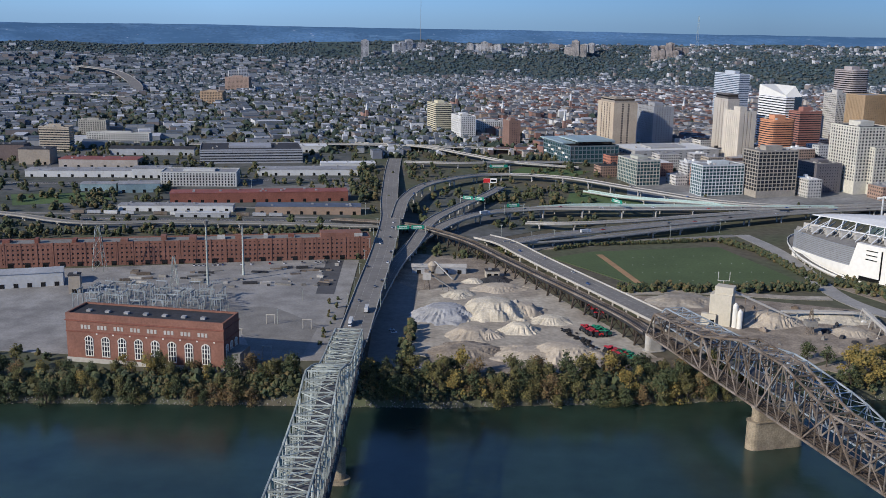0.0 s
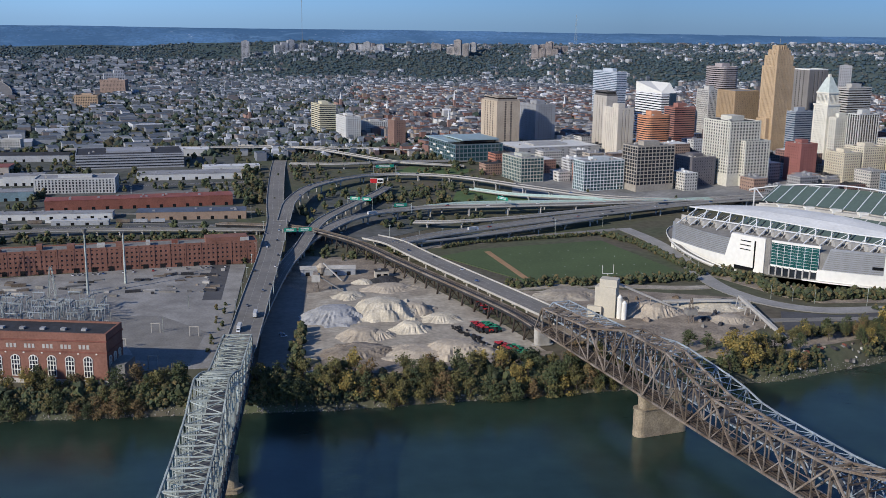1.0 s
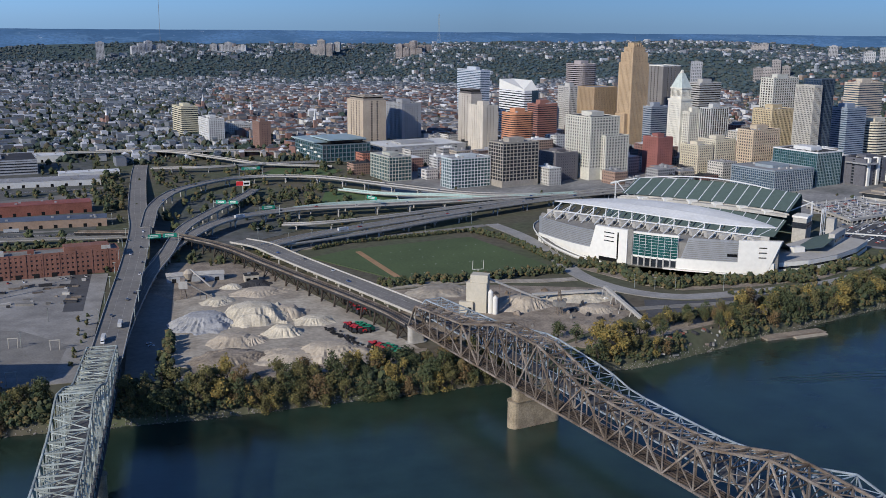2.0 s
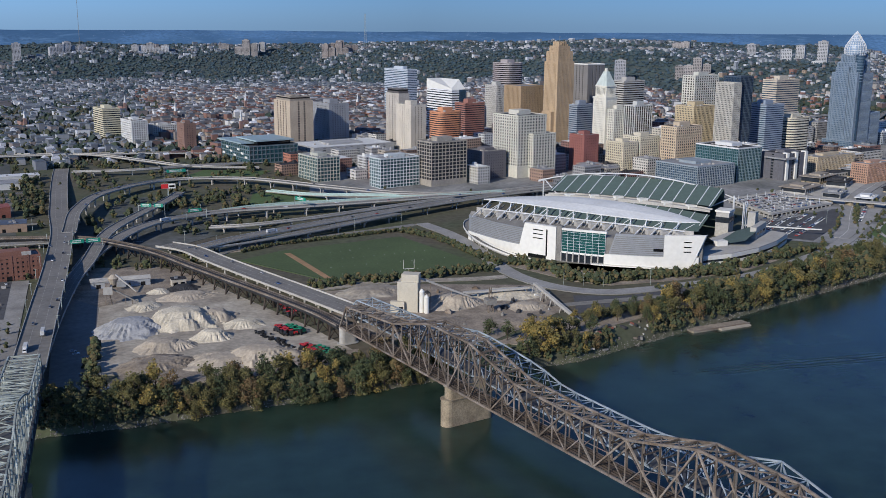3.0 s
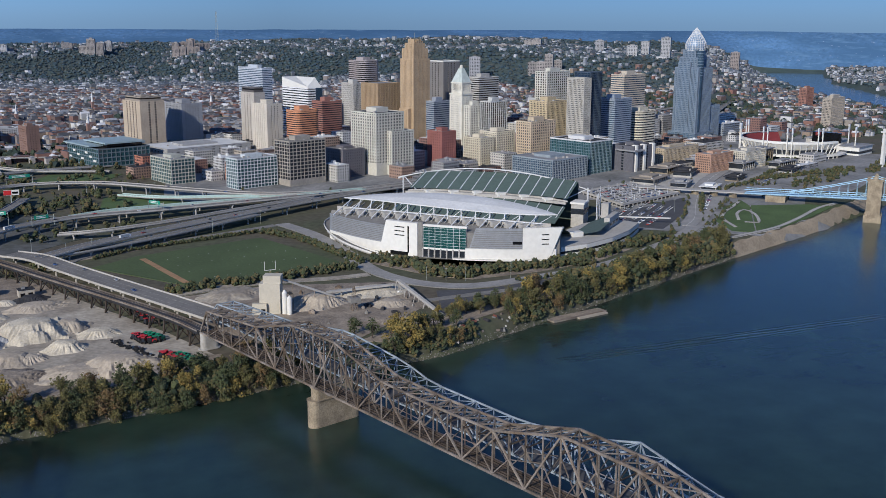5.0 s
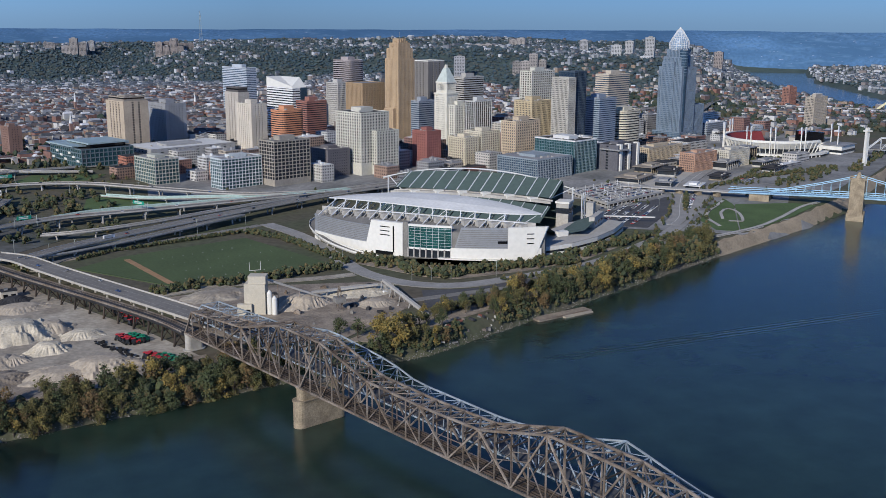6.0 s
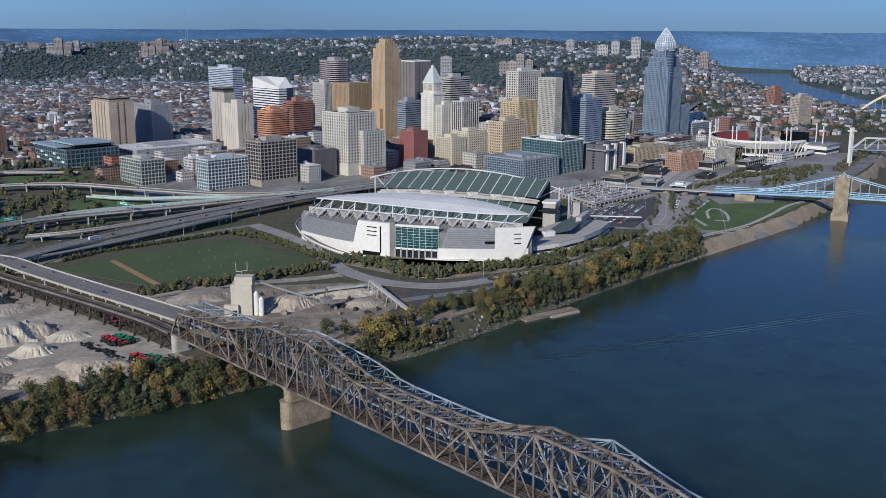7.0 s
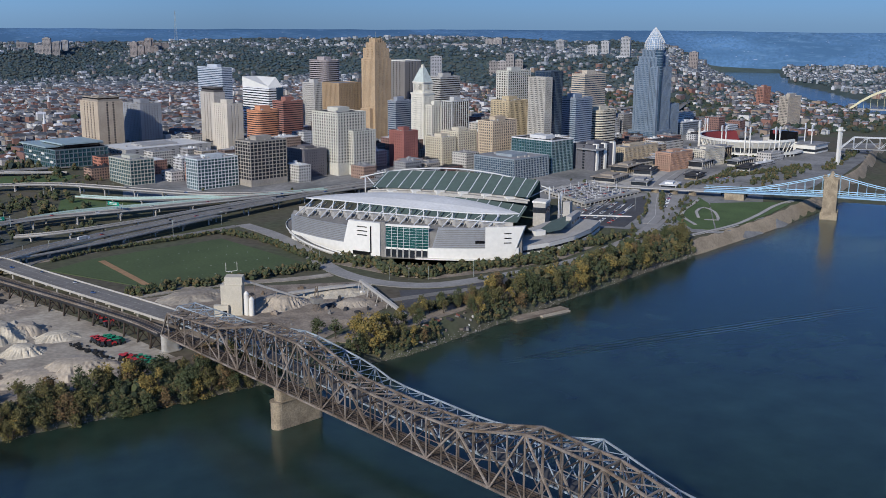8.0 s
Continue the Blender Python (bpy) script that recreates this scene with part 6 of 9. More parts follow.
    bar("wing_edge", (640, 905, 21), (712, 868, 19), 3.0, 1.0, M["white"], ob)
    return ob


stadium()
viaduct("stadium_ramp", "curved white pedestrian ramp round the stadium", [(395, 1050, 19), (360, 1010, 19), (346, 960, 18.5), (343, 913, 17.5), (352, 873, 15), (366, 850, 12.5)], 7, 14, parapet=1.6, rail_mat=M["white"], legs=1)
# ---- riverfront, yards and works ----
def mound(x, y, r, h, material, label, sx=1.0, rot=0.0, seed=0):
    """A heap of loose stone: several tipped cones run together, slumped and gullied."""
    rr = random.Random(seed * 13 + 5)
    peaks = [(0.0, 0.0, h * 1.5)]
    for k in range(rr.randint(2, 4)):
        a, d = rr.uniform(0, math.tau), r * rr.uniform(0.3, 0.62)
        peaks.append((d * math.cos(a), d * math.sin(a), h * rr.uniform(0.55, 1.05)))
    slope = 1.55 * h / (r * 0.98)
    n = 44
    bm = bmesh.new()
    z0 = terrain(x, y) + 0.2
    rows = []
    for i in range(n + 1):
        row = []
        for k in range(n + 1):
            u, v = (i / n * 2 - 1) * r * 1.35, (k / n * 2 - 1) * r * 1.35
            f1 = noise.noise(Vector((u / 7, v / 7, seed * 3.0)))
            f2 = noise.noise(Vector((u / 2.6, v / 2.6, seed * 7.0)))
            q, ang = max((ph - slope * math.hypot(u - pu, v - pv) * (1 + 0.3 * f1), math.atan2(v - pv, u - pu)) for pu, pv, ph in peaks)
            gully = abs(noise.noise(Vector((math.cos(ang) * 5, math.sin(ang) * 5, seed + 0.02 * q))))
            side = max(0.0, min(1.0, (h * 0.95 - q) / (0.3 * h))) * max(0.0, min(1.0, q / (0.3 * h)))
            q = min(q, h * 0.84 + 0.18 * (q - h * 0.84)) - 0.42 * h * gully * side
            q += 0.05 * h * f1 + 0.3 * f2
            q = max(q, -0.8)
            px, py = u * sx, v
            row.append(bm.verts.new((x + px * math.cos(rot) - py * math.sin(rot), y + px * math.sin(rot) + py * math.cos(rot), z0 + q)))
        rows.append(row)
    for a, b in zip(rows, rows[1:]):
        for k in range(n):
            if max(a[k].co.z, b[k].co.z, a[k + 1].co.z, b[k + 1].co.z) > z0 - 0.7:
                bm.faces.new((a[k], b[k], b[k + 1], a[k + 1]))
    bmesh.ops.delete(bm, geom=[v for v in bm.verts if not v.link_faces], context="VERTS")
    bmesh.ops.recalc_face_normals(bm, faces=bm.faces[:])
    if sum(f.normal.z for f in bm.faces) < 0:
        bmesh.ops.reverse_faces(bm, faces=bm.faces[:])
    ob = part("gravel_mound", bm, material)
    return tagged(ob, label, "mound", "mounds in the stone yard")


M["sand_grey"] = mat("grey_crushed_stone", (0.34, 0.34, 0.34), 0.95, 0.18, 0.06, bump=0.3)
M["sand_brown"] = mat("brown_gravel", (0.42, 0.36, 0.28), 0.95, 0.22, 0.06, bump=0.3)
mound(2, 730, 25, 9.5, M["sand_grey"], "large grey heap of crushed stone", 1.2, 0.2, 1)
mound(38, 738, 26, 13, M["sand"], "tall pale heap of crushed limestone", 1.25, 0.1, 2)
mound(62, 744, 16, 8, M["sand_brown"], "brown heap of gravel in the yard", 1.3, 0.4, 3)
mound(57, 694, 13, 7, M["sand"], "small white heap of limestone", 1.25, 0.0, 4)
mound(22, 682, 17, 6.5, M["sand_brown"], "tan heap of sand and gravel", 1.3, 0.2, 5)
mound(83, 643, 22, 9, M["sand_brown"], "broad tan heap of gravel near the bank", 1.35, -0.1, 6)
mound(60, 640, 20, 5.0, M["sand_brown"], "low spread heap of gravel", 1.5, 0.1, 7)
mound(82, 720, 13, 5, M["sand"], "low pale heap of limestone", 1.4, 0.1, 8)
mound(15, 645, 19, 4.5, M["dirt"], "low brown heap of rubble", 1.5, 0.3, 9)
mound(48, 812, 17, 4.5, M["sand_brown"], "flat brown heap of gravel", 1.6, 0.2, 10)
mound(14, 790, 12, 4, M["sand"], "small pale heap of stone", 1.4, 0.5, 11)
mound(196, 784, 22, 4, M["gravel"], "long low pale heap of stone behind the plant", 1.5, 0.2, 12)
mound(250, 728, 20, 9, M["sand_brown"], "brown heap of gravel beside the plant", 1.3, 0.2, 13)
mound(304, 745, 22, 4, M["sand"], "low pale heap of sand", 1.6, 0.1, 14)
mound(224, 682, 15, 3.2, M["dirt"], "low brown heap of spoil in the works", 1.5, 0.3, 31)
mound(302, 704, 14, 4, M["sand_brown"], "small tan heap of gravel in the works", 1.3, 0.1, 32)
mound(282, 664, 13, 2.6, M["dirt"], "low dark heap of rubble in the works", 1.6, 0.2, 33)
slab("works_ground", [(150, 690), (180, 650), (245, 630), (330, 690), (335, 765), (230, 800), (150, 795)], M["dirt"], "trampled brown dirt of the concrete works", "yard", lift=0.3)
slab("works_yard", [(-46, 775), (-15, 800), (70, 850), (62, 880), (30, 925), (-25, 935), (-42, 880)], M["dirt"], "trampled dark dirt of the small works", "yard", lift=0.32)
mound(46, 838, 11, 4.5, M["roof_dark"], "low black heap of coal slag", 1.5, 0.1, 21)
mound(26, 832, 8, 3.5, M["sand"], "small cream heap of sand by the works", 1.3, 0.1, 22)
mound(33, 680, 10, 4.5, M["sand_brown"], "small steep tan heap of gravel", 1.2, 0.1, 23)
slab("dirt_bank", [(-20, 606), (60, 604), (150, 618), (150, 640), (60, 632), (0, 645)], M["dirt"], "bare dirt edge of the stone yard", "yard", lift=0.45)


def batch_plant():
    ob = root("batch_plant", Matrix.Translation((210, 722, 12)) @ Matrix.Rotation(radians(-28), 4, "Z"), "cream metal concrete batching plant with silos", "industrial plant")
    cr = mat("cream_metal_sheet", (0.5, 0.455, 0.36), 0.7, 0.12, 0.12)
    part("tower", box(-8, -6, 0, 8, 6, 24), cr, ob)
    part("tower_head", box(-5, -5, 24, 8.5, 5, 30), cr, ob)
    part("side_shed", box(-13, -9, 0, -2, -5.5, 9), cr, ob)
    part("gate_opening", box(-6, -9.3, 0, -3, -8.8, 5), M["glass_black"], ob)
    for k, (x, y) in enumerate(((11, -4), (15, -5.5))):
        bm = bmesh.new()
        cyl(bm, x, y, 0, 17 - 4 * k, 2.0, n=14)
        cyl(bm, x, y, 17 - 4 * k, 19 - 4 * k, 2.0, 0.5, n=14)
        part("silo", bm, M["white"], ob)
    bar("conveyor", (8, 2, 26), (46, 26, 6), 2.0, 1.6, M["concrete"], ob)
    for k in range(4):
        p = Vector((8, 2, 26)).lerp(Vector((46, 26, 6)), (k + 1) / 5)
        bar("conveyor_leg", (p.x, p.y, 0), p, 0.5, 0.5, M["steel_brown"], ob)


batch_plant()


def lattice_tower(x, y, h, w, mt, name, label, cat):
    z = terrain(x, y)
    ob = root(name, Matrix.Translation((x, y, z)), label, cat)
    c = [(-1, -1), (1, -1), (1, 1), (-1, 1)]
    n = max(3, int(h / 9))
    for k in range(4):
        bar("leg", (c[k][0] * w, c[k][1] * w, 0), (c[k][0] * w * 0.25, c[k][1] * w * 0.25, h), 0.35, 0.35, mt, ob)
    for i in range(n):
        f0, f1 = 1 - 0.75 * i / n, 1 - 0.75 * (i + 1) / n
        for k in range(4):
            a, b = c[k], c[(k + 1) % 4]
            bar("brace", (a[0] * w * f0, a[1] * w * f0, h * i / n), (b[0] * w * f1, b[1] * w * f1, h * (i + 1) / n), 0.2, 0.2, mt, ob)
    return ob


def works():
    t = lattice_tower(269, 699, 20, 2.2, M["steel_brown"], "hopper_tower", "rusty steel hopper tower in the works", "tower")
    part("hopper", box(-4, -4, 7, 4, 4, 11), M["concrete_dark"], t)
    t = lattice_tower(-13, 806, 13, 2.6, M["steel_brown"], "hopper_tower", "rusty hopper tower of the small works", "tower")
    part("hopper", box(-3.5, -3.5, 9, 3.5, 3.5, 15), M["concrete"], t)
    part("hopper_cap", box(-2, -2, 15, 2, 2, 17.5), M["steel_brown"], t)
    ob = root("belt_conveyor", Matrix.Identity(4), "inclined steel belt conveyor beside the hopper", "conveyor")
    bar("belt", (-10, 806, 25), (10, 800, 13.5), 1.4, 1.0, M["concrete_dark"], ob)
    bar("support", (0, 803, 11), (0, 803, 19), 0.5, 0.5, M["steel_brown"], ob)
    bar("support", (5, 801.5, 11), (5, 801.5, 16), 0.5, 0.5, M["steel_brown"], ob)
    ob = root("conveyor_stair", Matrix.Identity(4), "long inclined conveyor gallery on steel legs", "conveyor")
    bar("gallery", (322, 735, 22), (324, 655, 13), 3.0, 2.2, M["concrete"], ob)
    for k in range(5):
        y = 735 - 18 * k
        for dx in (-3, 3):
            bar("leg", (322 + dx, y, 10), (322 + dx * 0.4, y, 21.5 - 1.9 * k), 0.6, 0.6, M["concrete"], ob)
    ob = root("loading_trestle", Matrix.Identity(4), "pale concrete loading trestle", "trestle")
    bar("deck", (262, 742, 17), (318, 738, 18), 4.0, 1.6, M["concrete"], ob)
    for k in range(6):
        bar("column", (264 + 10.4 * k, 742 - 0.6 * k, 10), (264 + 10.4 * k, 742 - 0.6 * k, 16.6), 1.1, 1.1, M["concrete"], ob)
    # dock, dolphins and barge at the bank
    ob = root("mooring_dolphins", Matrix.Identity(4), "pale concrete mooring cells at the bank", "mooring")
    for x, y in ((274, 609), (280, 610), (398, 648)):
        bm = bmesh.new()
        cyl(bm, x, y, -6, 9, 1.7, n=12)
        part("cell", bm, M["concrete"], ob)
    ob = root("work_barge", Matrix.Translation((440, 646, 0)) @ Matrix.Rotation(radians(8), 4, "Z"), "flat brown rusted barge moored by the bank", "barge")
    part("hull", box(-28, -5, -0.8, 28, 5, 1.3), M["dirt"], ob)
    part("deck_rim", box(-28.2, -5.2, 1.3, 28.2, -4.6, 1.8), M["steel_brown"], ob)
    part("hull_section", box(-4, -9, -0.8, 26, -5.4, 1.1), M["sand_brown"], ob)
    rng = random.Random(8)
    for k in range(46):
        t = rng.random()
        x, y = 288 + 95 * t + rng.uniform(-4, 4), 606 + 34 * t + rng.uniform(-4, 9)
        w = rng.uniform(0.8, 3)
        bm = bmesh.new()
        add_box(bm, -w, -w * 0.4, -0.5, w, w * 0.4, rng.uniform(0.5, 1.6), 0.2)
        ob = part("scrap_block", bm, rng.choice((M["steel_brown"], M["concrete"], M["brick_dark"], M["concrete_dark"], M["concrete_dark"], M["roof_dark"])))
        ob.matrix_world = Matrix.Translation((x, y, terrain(x, y) + 0.2)) @ Matrix.Rotation(rng.uniform(0, 3), 4, "Z")
        tagged(ob, "scrap metal and rubble lying on the bank", "scrap", "scrap on the bank")
    for k in range(30):
        x, y = rng.uniform(236, 326), rng.uniform(672, 768)
        w, h = rng.uniform(1.0, 3.6), rng.uniform(0.7, 2.4)
        bm = bmesh.new()
        add_box(bm, -w, -w * 0.5, -0.3, w, w * 0.5, h, 0.15)
        add_box(bm, -w * 0.6, -w * 0.4, h - 0.1, w * 0.3, w * 0.3, h + rng.uniform(0.3, 1.0), 0.1)
        ob = part("concrete_block", bm, rng.choice((M["steel_brown"], M["concrete"], M["concrete_dark"], M["roof_dark"], M["white"], M["concrete_dark"])))
        ob.matrix_world = Matrix.Translation((x, y, terrain(x, y) + 0.4)) @ Matrix.Rotation(rng.uniform(0, 3), 4, "Z")
        tagged(ob, "rough concrete or steel block lying in the works yard", "block", "blocks in the works yard")


works()


def rail_trestle():
    ob = root("rail_trestle", Matrix.Identity(4), "dark steel railway trestle leading to the truss bridge", "viaduct", kind="structure")
    pts = [(142, 655, 25.5), (132, 692, 25), (111, 746, 24.5), (85, 806, 24.2), (57, 870, 24), (31, 930, 24), (4, 976, 23.5), (-40, 1030, 22), (-120, 1060, 20)]
    line = smooth_path(pts, 6)
    bm = bmesh.new()
    sweep(bm, line, [(-4.5, 0), (4.5, 0), (4.5, -0.6), (3.2, -2.8), (-3.2, -2.8), (-4.5, -0.6)])
    bmesh.ops.recalc_face_normals(bm, faces=bm.faces[:])
    part("track_deck", bm, M["roof_dark"], ob)
    for s in (-3.3, -1.9, 1.9, 3.3):
        bm = bmesh.new()
        sweep(bm, [p + Vector((0, 0, 0.25)) for p in line], [(s - 0.12, 0), (s + 0.12, 0), (s + 0.12, -0.25), (s - 0.12, -0.25)])
        part("rail", bm, M["steel_brown"], ob)
    for s in (-4.6, 4.6):
        bm = bmesh.new()
        sweep(bm, line, [(s - 0.1, 1.1), (s + 0.1, 1.1), (s + 0.1, 0), (s - 0.1, 0)])
        part("guard_rail", bm, M["steel_brown"], ob)
    for i in range(2, len(line) - 1, 3):
        p = line[i]
        d = (line[i + 1] - line[i - 1])
        s = Vector((d.y, -d.x, 0)).normalized()
        g = terrain(p.x, p.y)
        tops = [p + s * 3 + Vector((0, 0, -2.8)), p - s * 3 + Vector((0, 0, -2.8))]
        feet = [Vector((*(p + s * 4.6)[:2], g)), Vector((*(p - s * 4.6)[:2], g))]
        for a, b in zip(tops, feet):
            bar("bent_leg", b, a, 1.1, 1.1, M["steel_dark"], ob)
        bar("bent_brace", feet[0], tops[1], 0.6, 0.6, M["steel_dark"], ob)
        bar("bent_brace", feet[1], tops[0], 0.6, 0.6, M["steel_dark"], ob)
        bar("bent_cap", tops[0] + s * 1, tops[1] - s * 1, 1.0, 1.2, M["steel_dark"], ob)
        if i % 2:
            q = line[min(i + 3, len(line) - 1)]
            bar("tower_brace", feet[0], (q + s * 3 + Vector((0, 0, -2.8))), 0.4, 0.4, M["steel_brown"], ob)


rail_trestle()


# ---- power house and switchyard ----
def power_house():
    rot = math.degrees(math.atan2(-18, 106))
    ob = root("power_house", Matrix.Translation((-241, 613, 12)) @ Matrix.Rotation(radians(rot), 4, "Z"), "large red brick power house with tall arched windows", "power station")
    W, D, Hh = 106.5, 26, 31
    part("brick_wall", box(0, 0, -3, W, D, Hh), M["brick"], ob)
    part("stone_plinth", box(-0.4, -0.4, -3, W + 0.4, D, 3.0), M["concrete"], ob)
    part("cornice", box(-0.5, -0.5, 27.4, W + 0.5, D + 0.5, 28.2), M["brick_dark"], ob)
    part("string_course", box(-0.35, -0.35, 20.2, W + 0.35, D + 0.3, 20.9), M["brick_dark"], ob)
    for a in ((0, 0, W, 1.2), (0, D - 1.2, W, D), (0, 1.2, 1.2, D - 1.2), (W - 1.2, 1.2, W, D - 1.2)):
        part("parapet", box(a[0], a[1], Hh, a[2], a[3], Hh + 1.6), M["brick"], ob)
    part("roof", box(1.2, 1.2, Hh, W - 1.2, D - 1.2, Hh + 0.5), M["roof_dark"], ob)
    for k in range(7):
        part("roof_vent", box(10 + k * 13, 8, Hh + 0.5, 13 + k * 13, 11, Hh + 1.8), M["roof_grey"], ob)
    wm = {}

    def arched(w, h):
        bm = bmesh.new()
        pts = [(-w / 2, 0), (w / 2, 0)] + [(w / 2 * math.cos(a), h - w / 2 + w / 2 * math.sin(a)) for a in np.linspace(0, math.pi, 9)]
        f = [bm.verts.new((x, -0.12, z)) for x, z in pts]
        b = [bm.verts.new((x, 0.3, z)) for x, z in pts]
        bm.faces.new(f)
        for i in range(len(pts)):
            j = (i + 1) % len(pts)
            bm.faces.new((f[i], b[i], b[j], f[j]))
        bmesh.ops.recalc_face_normals(bm, faces=bm.faces[:])
        return bm

    def bars(w, h):
        bm = bmesh.new()
        for x in (-w / 2 + 0.2, -w / 6, w / 6, w / 2 - 0.2):
            add_box(bm, x - 0.22, -0.3, 0, x + 0.22, -0.1, h - (w * 0.36 if abs(x) > w / 4 else 0.3))
        for z in (0.2, h * 0.3, h * 0.55, h * 0.75):
            add_box(bm, -w / 2, -0.3, z - 0.25, w / 2, -0.1, z + 0.25)
        pts = [(w / 2 * math.cos(a), h - w / 2 + w / 2 * math.sin(a)) for a in np.linspace(0, math.pi, 9)]
        for p, q in zip(pts, pts[1:]):
            add_beam(bm, (p[0], -0.2, p[1]), (q[0], -0.2, q[1]), 0.5, 0.5)
        return bm
    for k in range(8):
        x = 15.5 + k * 11.3
        win = part("arched_window", arched(5.6, 13.5), M["glass"], ob)
        win.matrix_local = Matrix.Translation((x, 0, 4.5))
        fr = part("window_frame", bars(5.6, 13.5), M["white"], win, "white painted window bars")
        for j in (-2.4, 0, 2.4):
            part("small_window", box(x + j - 0.8 - 2, -0.15, 22.6, x + j + 0.8 - 2, 0.2, 25.2), M["concrete"], ob)
        part("lamp_niche", box(x + 5, -0.2, 19.2, x + 6, 0.1, 20.0), M["white"], ob)
    for k in range(3):
        win = part("arched_window", arched(4.2, 13), M["glass"], ob)
        win.matrix_local = Matrix.Translation((W, 5 + k * 7.5, 4.5)) @ Matrix.Rotation(radians(90), 4, "Z")
        part("window_frame", bars(4.2, 13), M["white"], win)
    part("rear_wing", box(-6, 26, -3, 40, 52, 24), M["brick"], ob)
    part("rear_roof", box(-5, 27, 24, 39, 51, 24.4), M["roof_dark"], ob)
    for k in range(3):
        part("roof_fan", box(2 + k * 9, 30, 24.4, 8 + k * 9, 36, 27), M["roof_dark"], ob)
    part("side_annex", box(W, 4, -3, W + 9, 22, 12), M["concrete_dark"], ob)


power_house()


def switchyard():
    steel = mat("galvanised_lattice", (0.25, 0.28, 0.29), 0.6, 0.2, 0.3, rnd=0.3)
    rng = random.Random(4)
    for i in range(13):
        for j in range(5):
            x = -278 + i * 8.6 + rng.uniform(-1, 1)
            y = 726 + j * 11 - i * 0.3 + rng.uniform(-1.5, 1.5)
            h = rng.choice((8, 10, 12, 14))
            ob = root("switchyard_gantry", Matrix.Translation((x, y, 12.3)) @ Matrix.Rotation(radians(rng.choice((0, 0, 90)) - 8), 4, "Z"), "galvanised steel switchyard gantry with insulators", "gantry", "switchyard gantries")
            bar("post", (0, 0, 0), (0, 0, h), 0.5, 0.5, steel, ob)
            bar("post", (8, 0, 0), (8, 0, h), 0.5, 0.5, steel, ob)
            bar("beam", (-0.8, 0, h - 0.5), (8.8, 0, h - 0.5), 0.7, 0.8, steel, ob)
            bar("brace", (0, 0, h * 0.5), (4, 0, h - 0.8), 0.25, 0.25, steel, ob)
            bm = bmesh.new()
            for k in range(3):
                cyl(bm, 1.6 + k * 2.4, 0, h, h + 2.4, 0.2, 0.12, 6)
            tagged(part("insulator_string", bm, M["louver"], ob), kind="stuff")
    for k in range(14):
        x, y = -262 + k * 7.5, 716 + rng.uniform(-3, 3)
        ob = root("transformer", Matrix.Translation((x, y, 12.3)), "grey electrical transformer in the switchyard", "transformer", "transformers")
        part("tank", box(0, 0, 0, 3.6, 2.6, 3.2), M["roof_grey"], ob)
        part("radiator", box(-0.8, 0.3, 0.5, 0, 2.3, 2.8), M["concrete_dark"], ob)
        bm = bmesh.new()
        for q in range(3):
            cyl(bm, 0.8 + q, 1.3, 3.2, 4.8, 0.18, 0.1, 6)
        part("bushings", bm, M["white"], ob)


switchyard()


def tall_mast(x, y, h, head=False):
    ob = root("tall_mast", Matrix.Translation((x, y, terrain(x, y))), "tall grey steel mast in the yard", "mast", "yard masts")
    bm = bmesh.new()
    cyl(bm, 0, 0, -0.5, h, 1.1, 0.6, 10)
    part("pole", bm, M["steel_silver"], ob)
    bm = bmesh.new()
    cyl(bm, 0, 0, h, h + (5 if head else 1.2), 0.7, 2.6 if head else 0.9, 10)
    part("head", bm, M["concrete_dark"], ob)


tall_mast(-173, 841, 43)
tall_mast(-196, 807, 50, True)
lattice_tower(-300, 847, 41, 5, M["steel_silver"], "power_pylon", "galvanised lattice power pylon behind the switchyard", "pylon")
lattice_tower(-222, 800, 26, 3, M["steel_silver"], "power_pylon", "small galvanised lattice pylon in the yard", "pylon")


def shed(name, label, x, y, w, d, h, wallm, roofm, rot=0.0, ridge=0.0, doors=0, cat="warehouse"):
    """A low industrial building: walls, pitched or flat roof, doors, roof vents."""
    z = terrain(x + w / 2 * math.cos(radians(rot)), y + w / 2 * math.sin(radians(rot)))
    ob = root(name, Matrix.Translation((x, y, z)) @ Matrix.Rotation(radians(rot), 4, "Z"), label, cat)
    part("wall", box(0, 0, -3, w, d, h), wallm, ob)
    bm = bmesh.new()
    if ridge:
        v = [bm.verts.new(c) for c in ((-0.6, -0.6, h), (w + 0.6, -0.6, h), (w + 0.6, d + 0.6, h), (-0.6, d + 0.6, h), (-0.6, d / 2, h + ridge), (w + 0.6, d / 2, h + ridge))]
        for f in ((0, 1, 5, 4), (2, 3, 4, 5), (1, 2, 5), (3, 0, 4), (3, 2, 1, 0)):
            bm.faces.new([v[i] for i in f])
    else:
        add_box(bm, -0.3, -0.3, h, w + 0.3, d + 0.3, h + 0.7)
    part("roof", bm, roofm, ob)
    if not ridge:
        rng = random.Random(int(x + y))
        for k in range(max(2, int(w / 18))):
            px, py = rng.uniform(2, w - 5), rng.uniform(1, max(2, d - 4))
            part("roof_vent", box(px, py, h + 0.7, px + 2.6, py + 2.2, h + 2.2), M["roof_grey"], ob)
    for k in range(doors):
        c = (k + 0.5) * w / doors
        part("door", box(c - 1.8, -0.1, 0, c + 1.8, 0.2, min(4, h * 0.6)), M["glass_black"], ob)
    return ob


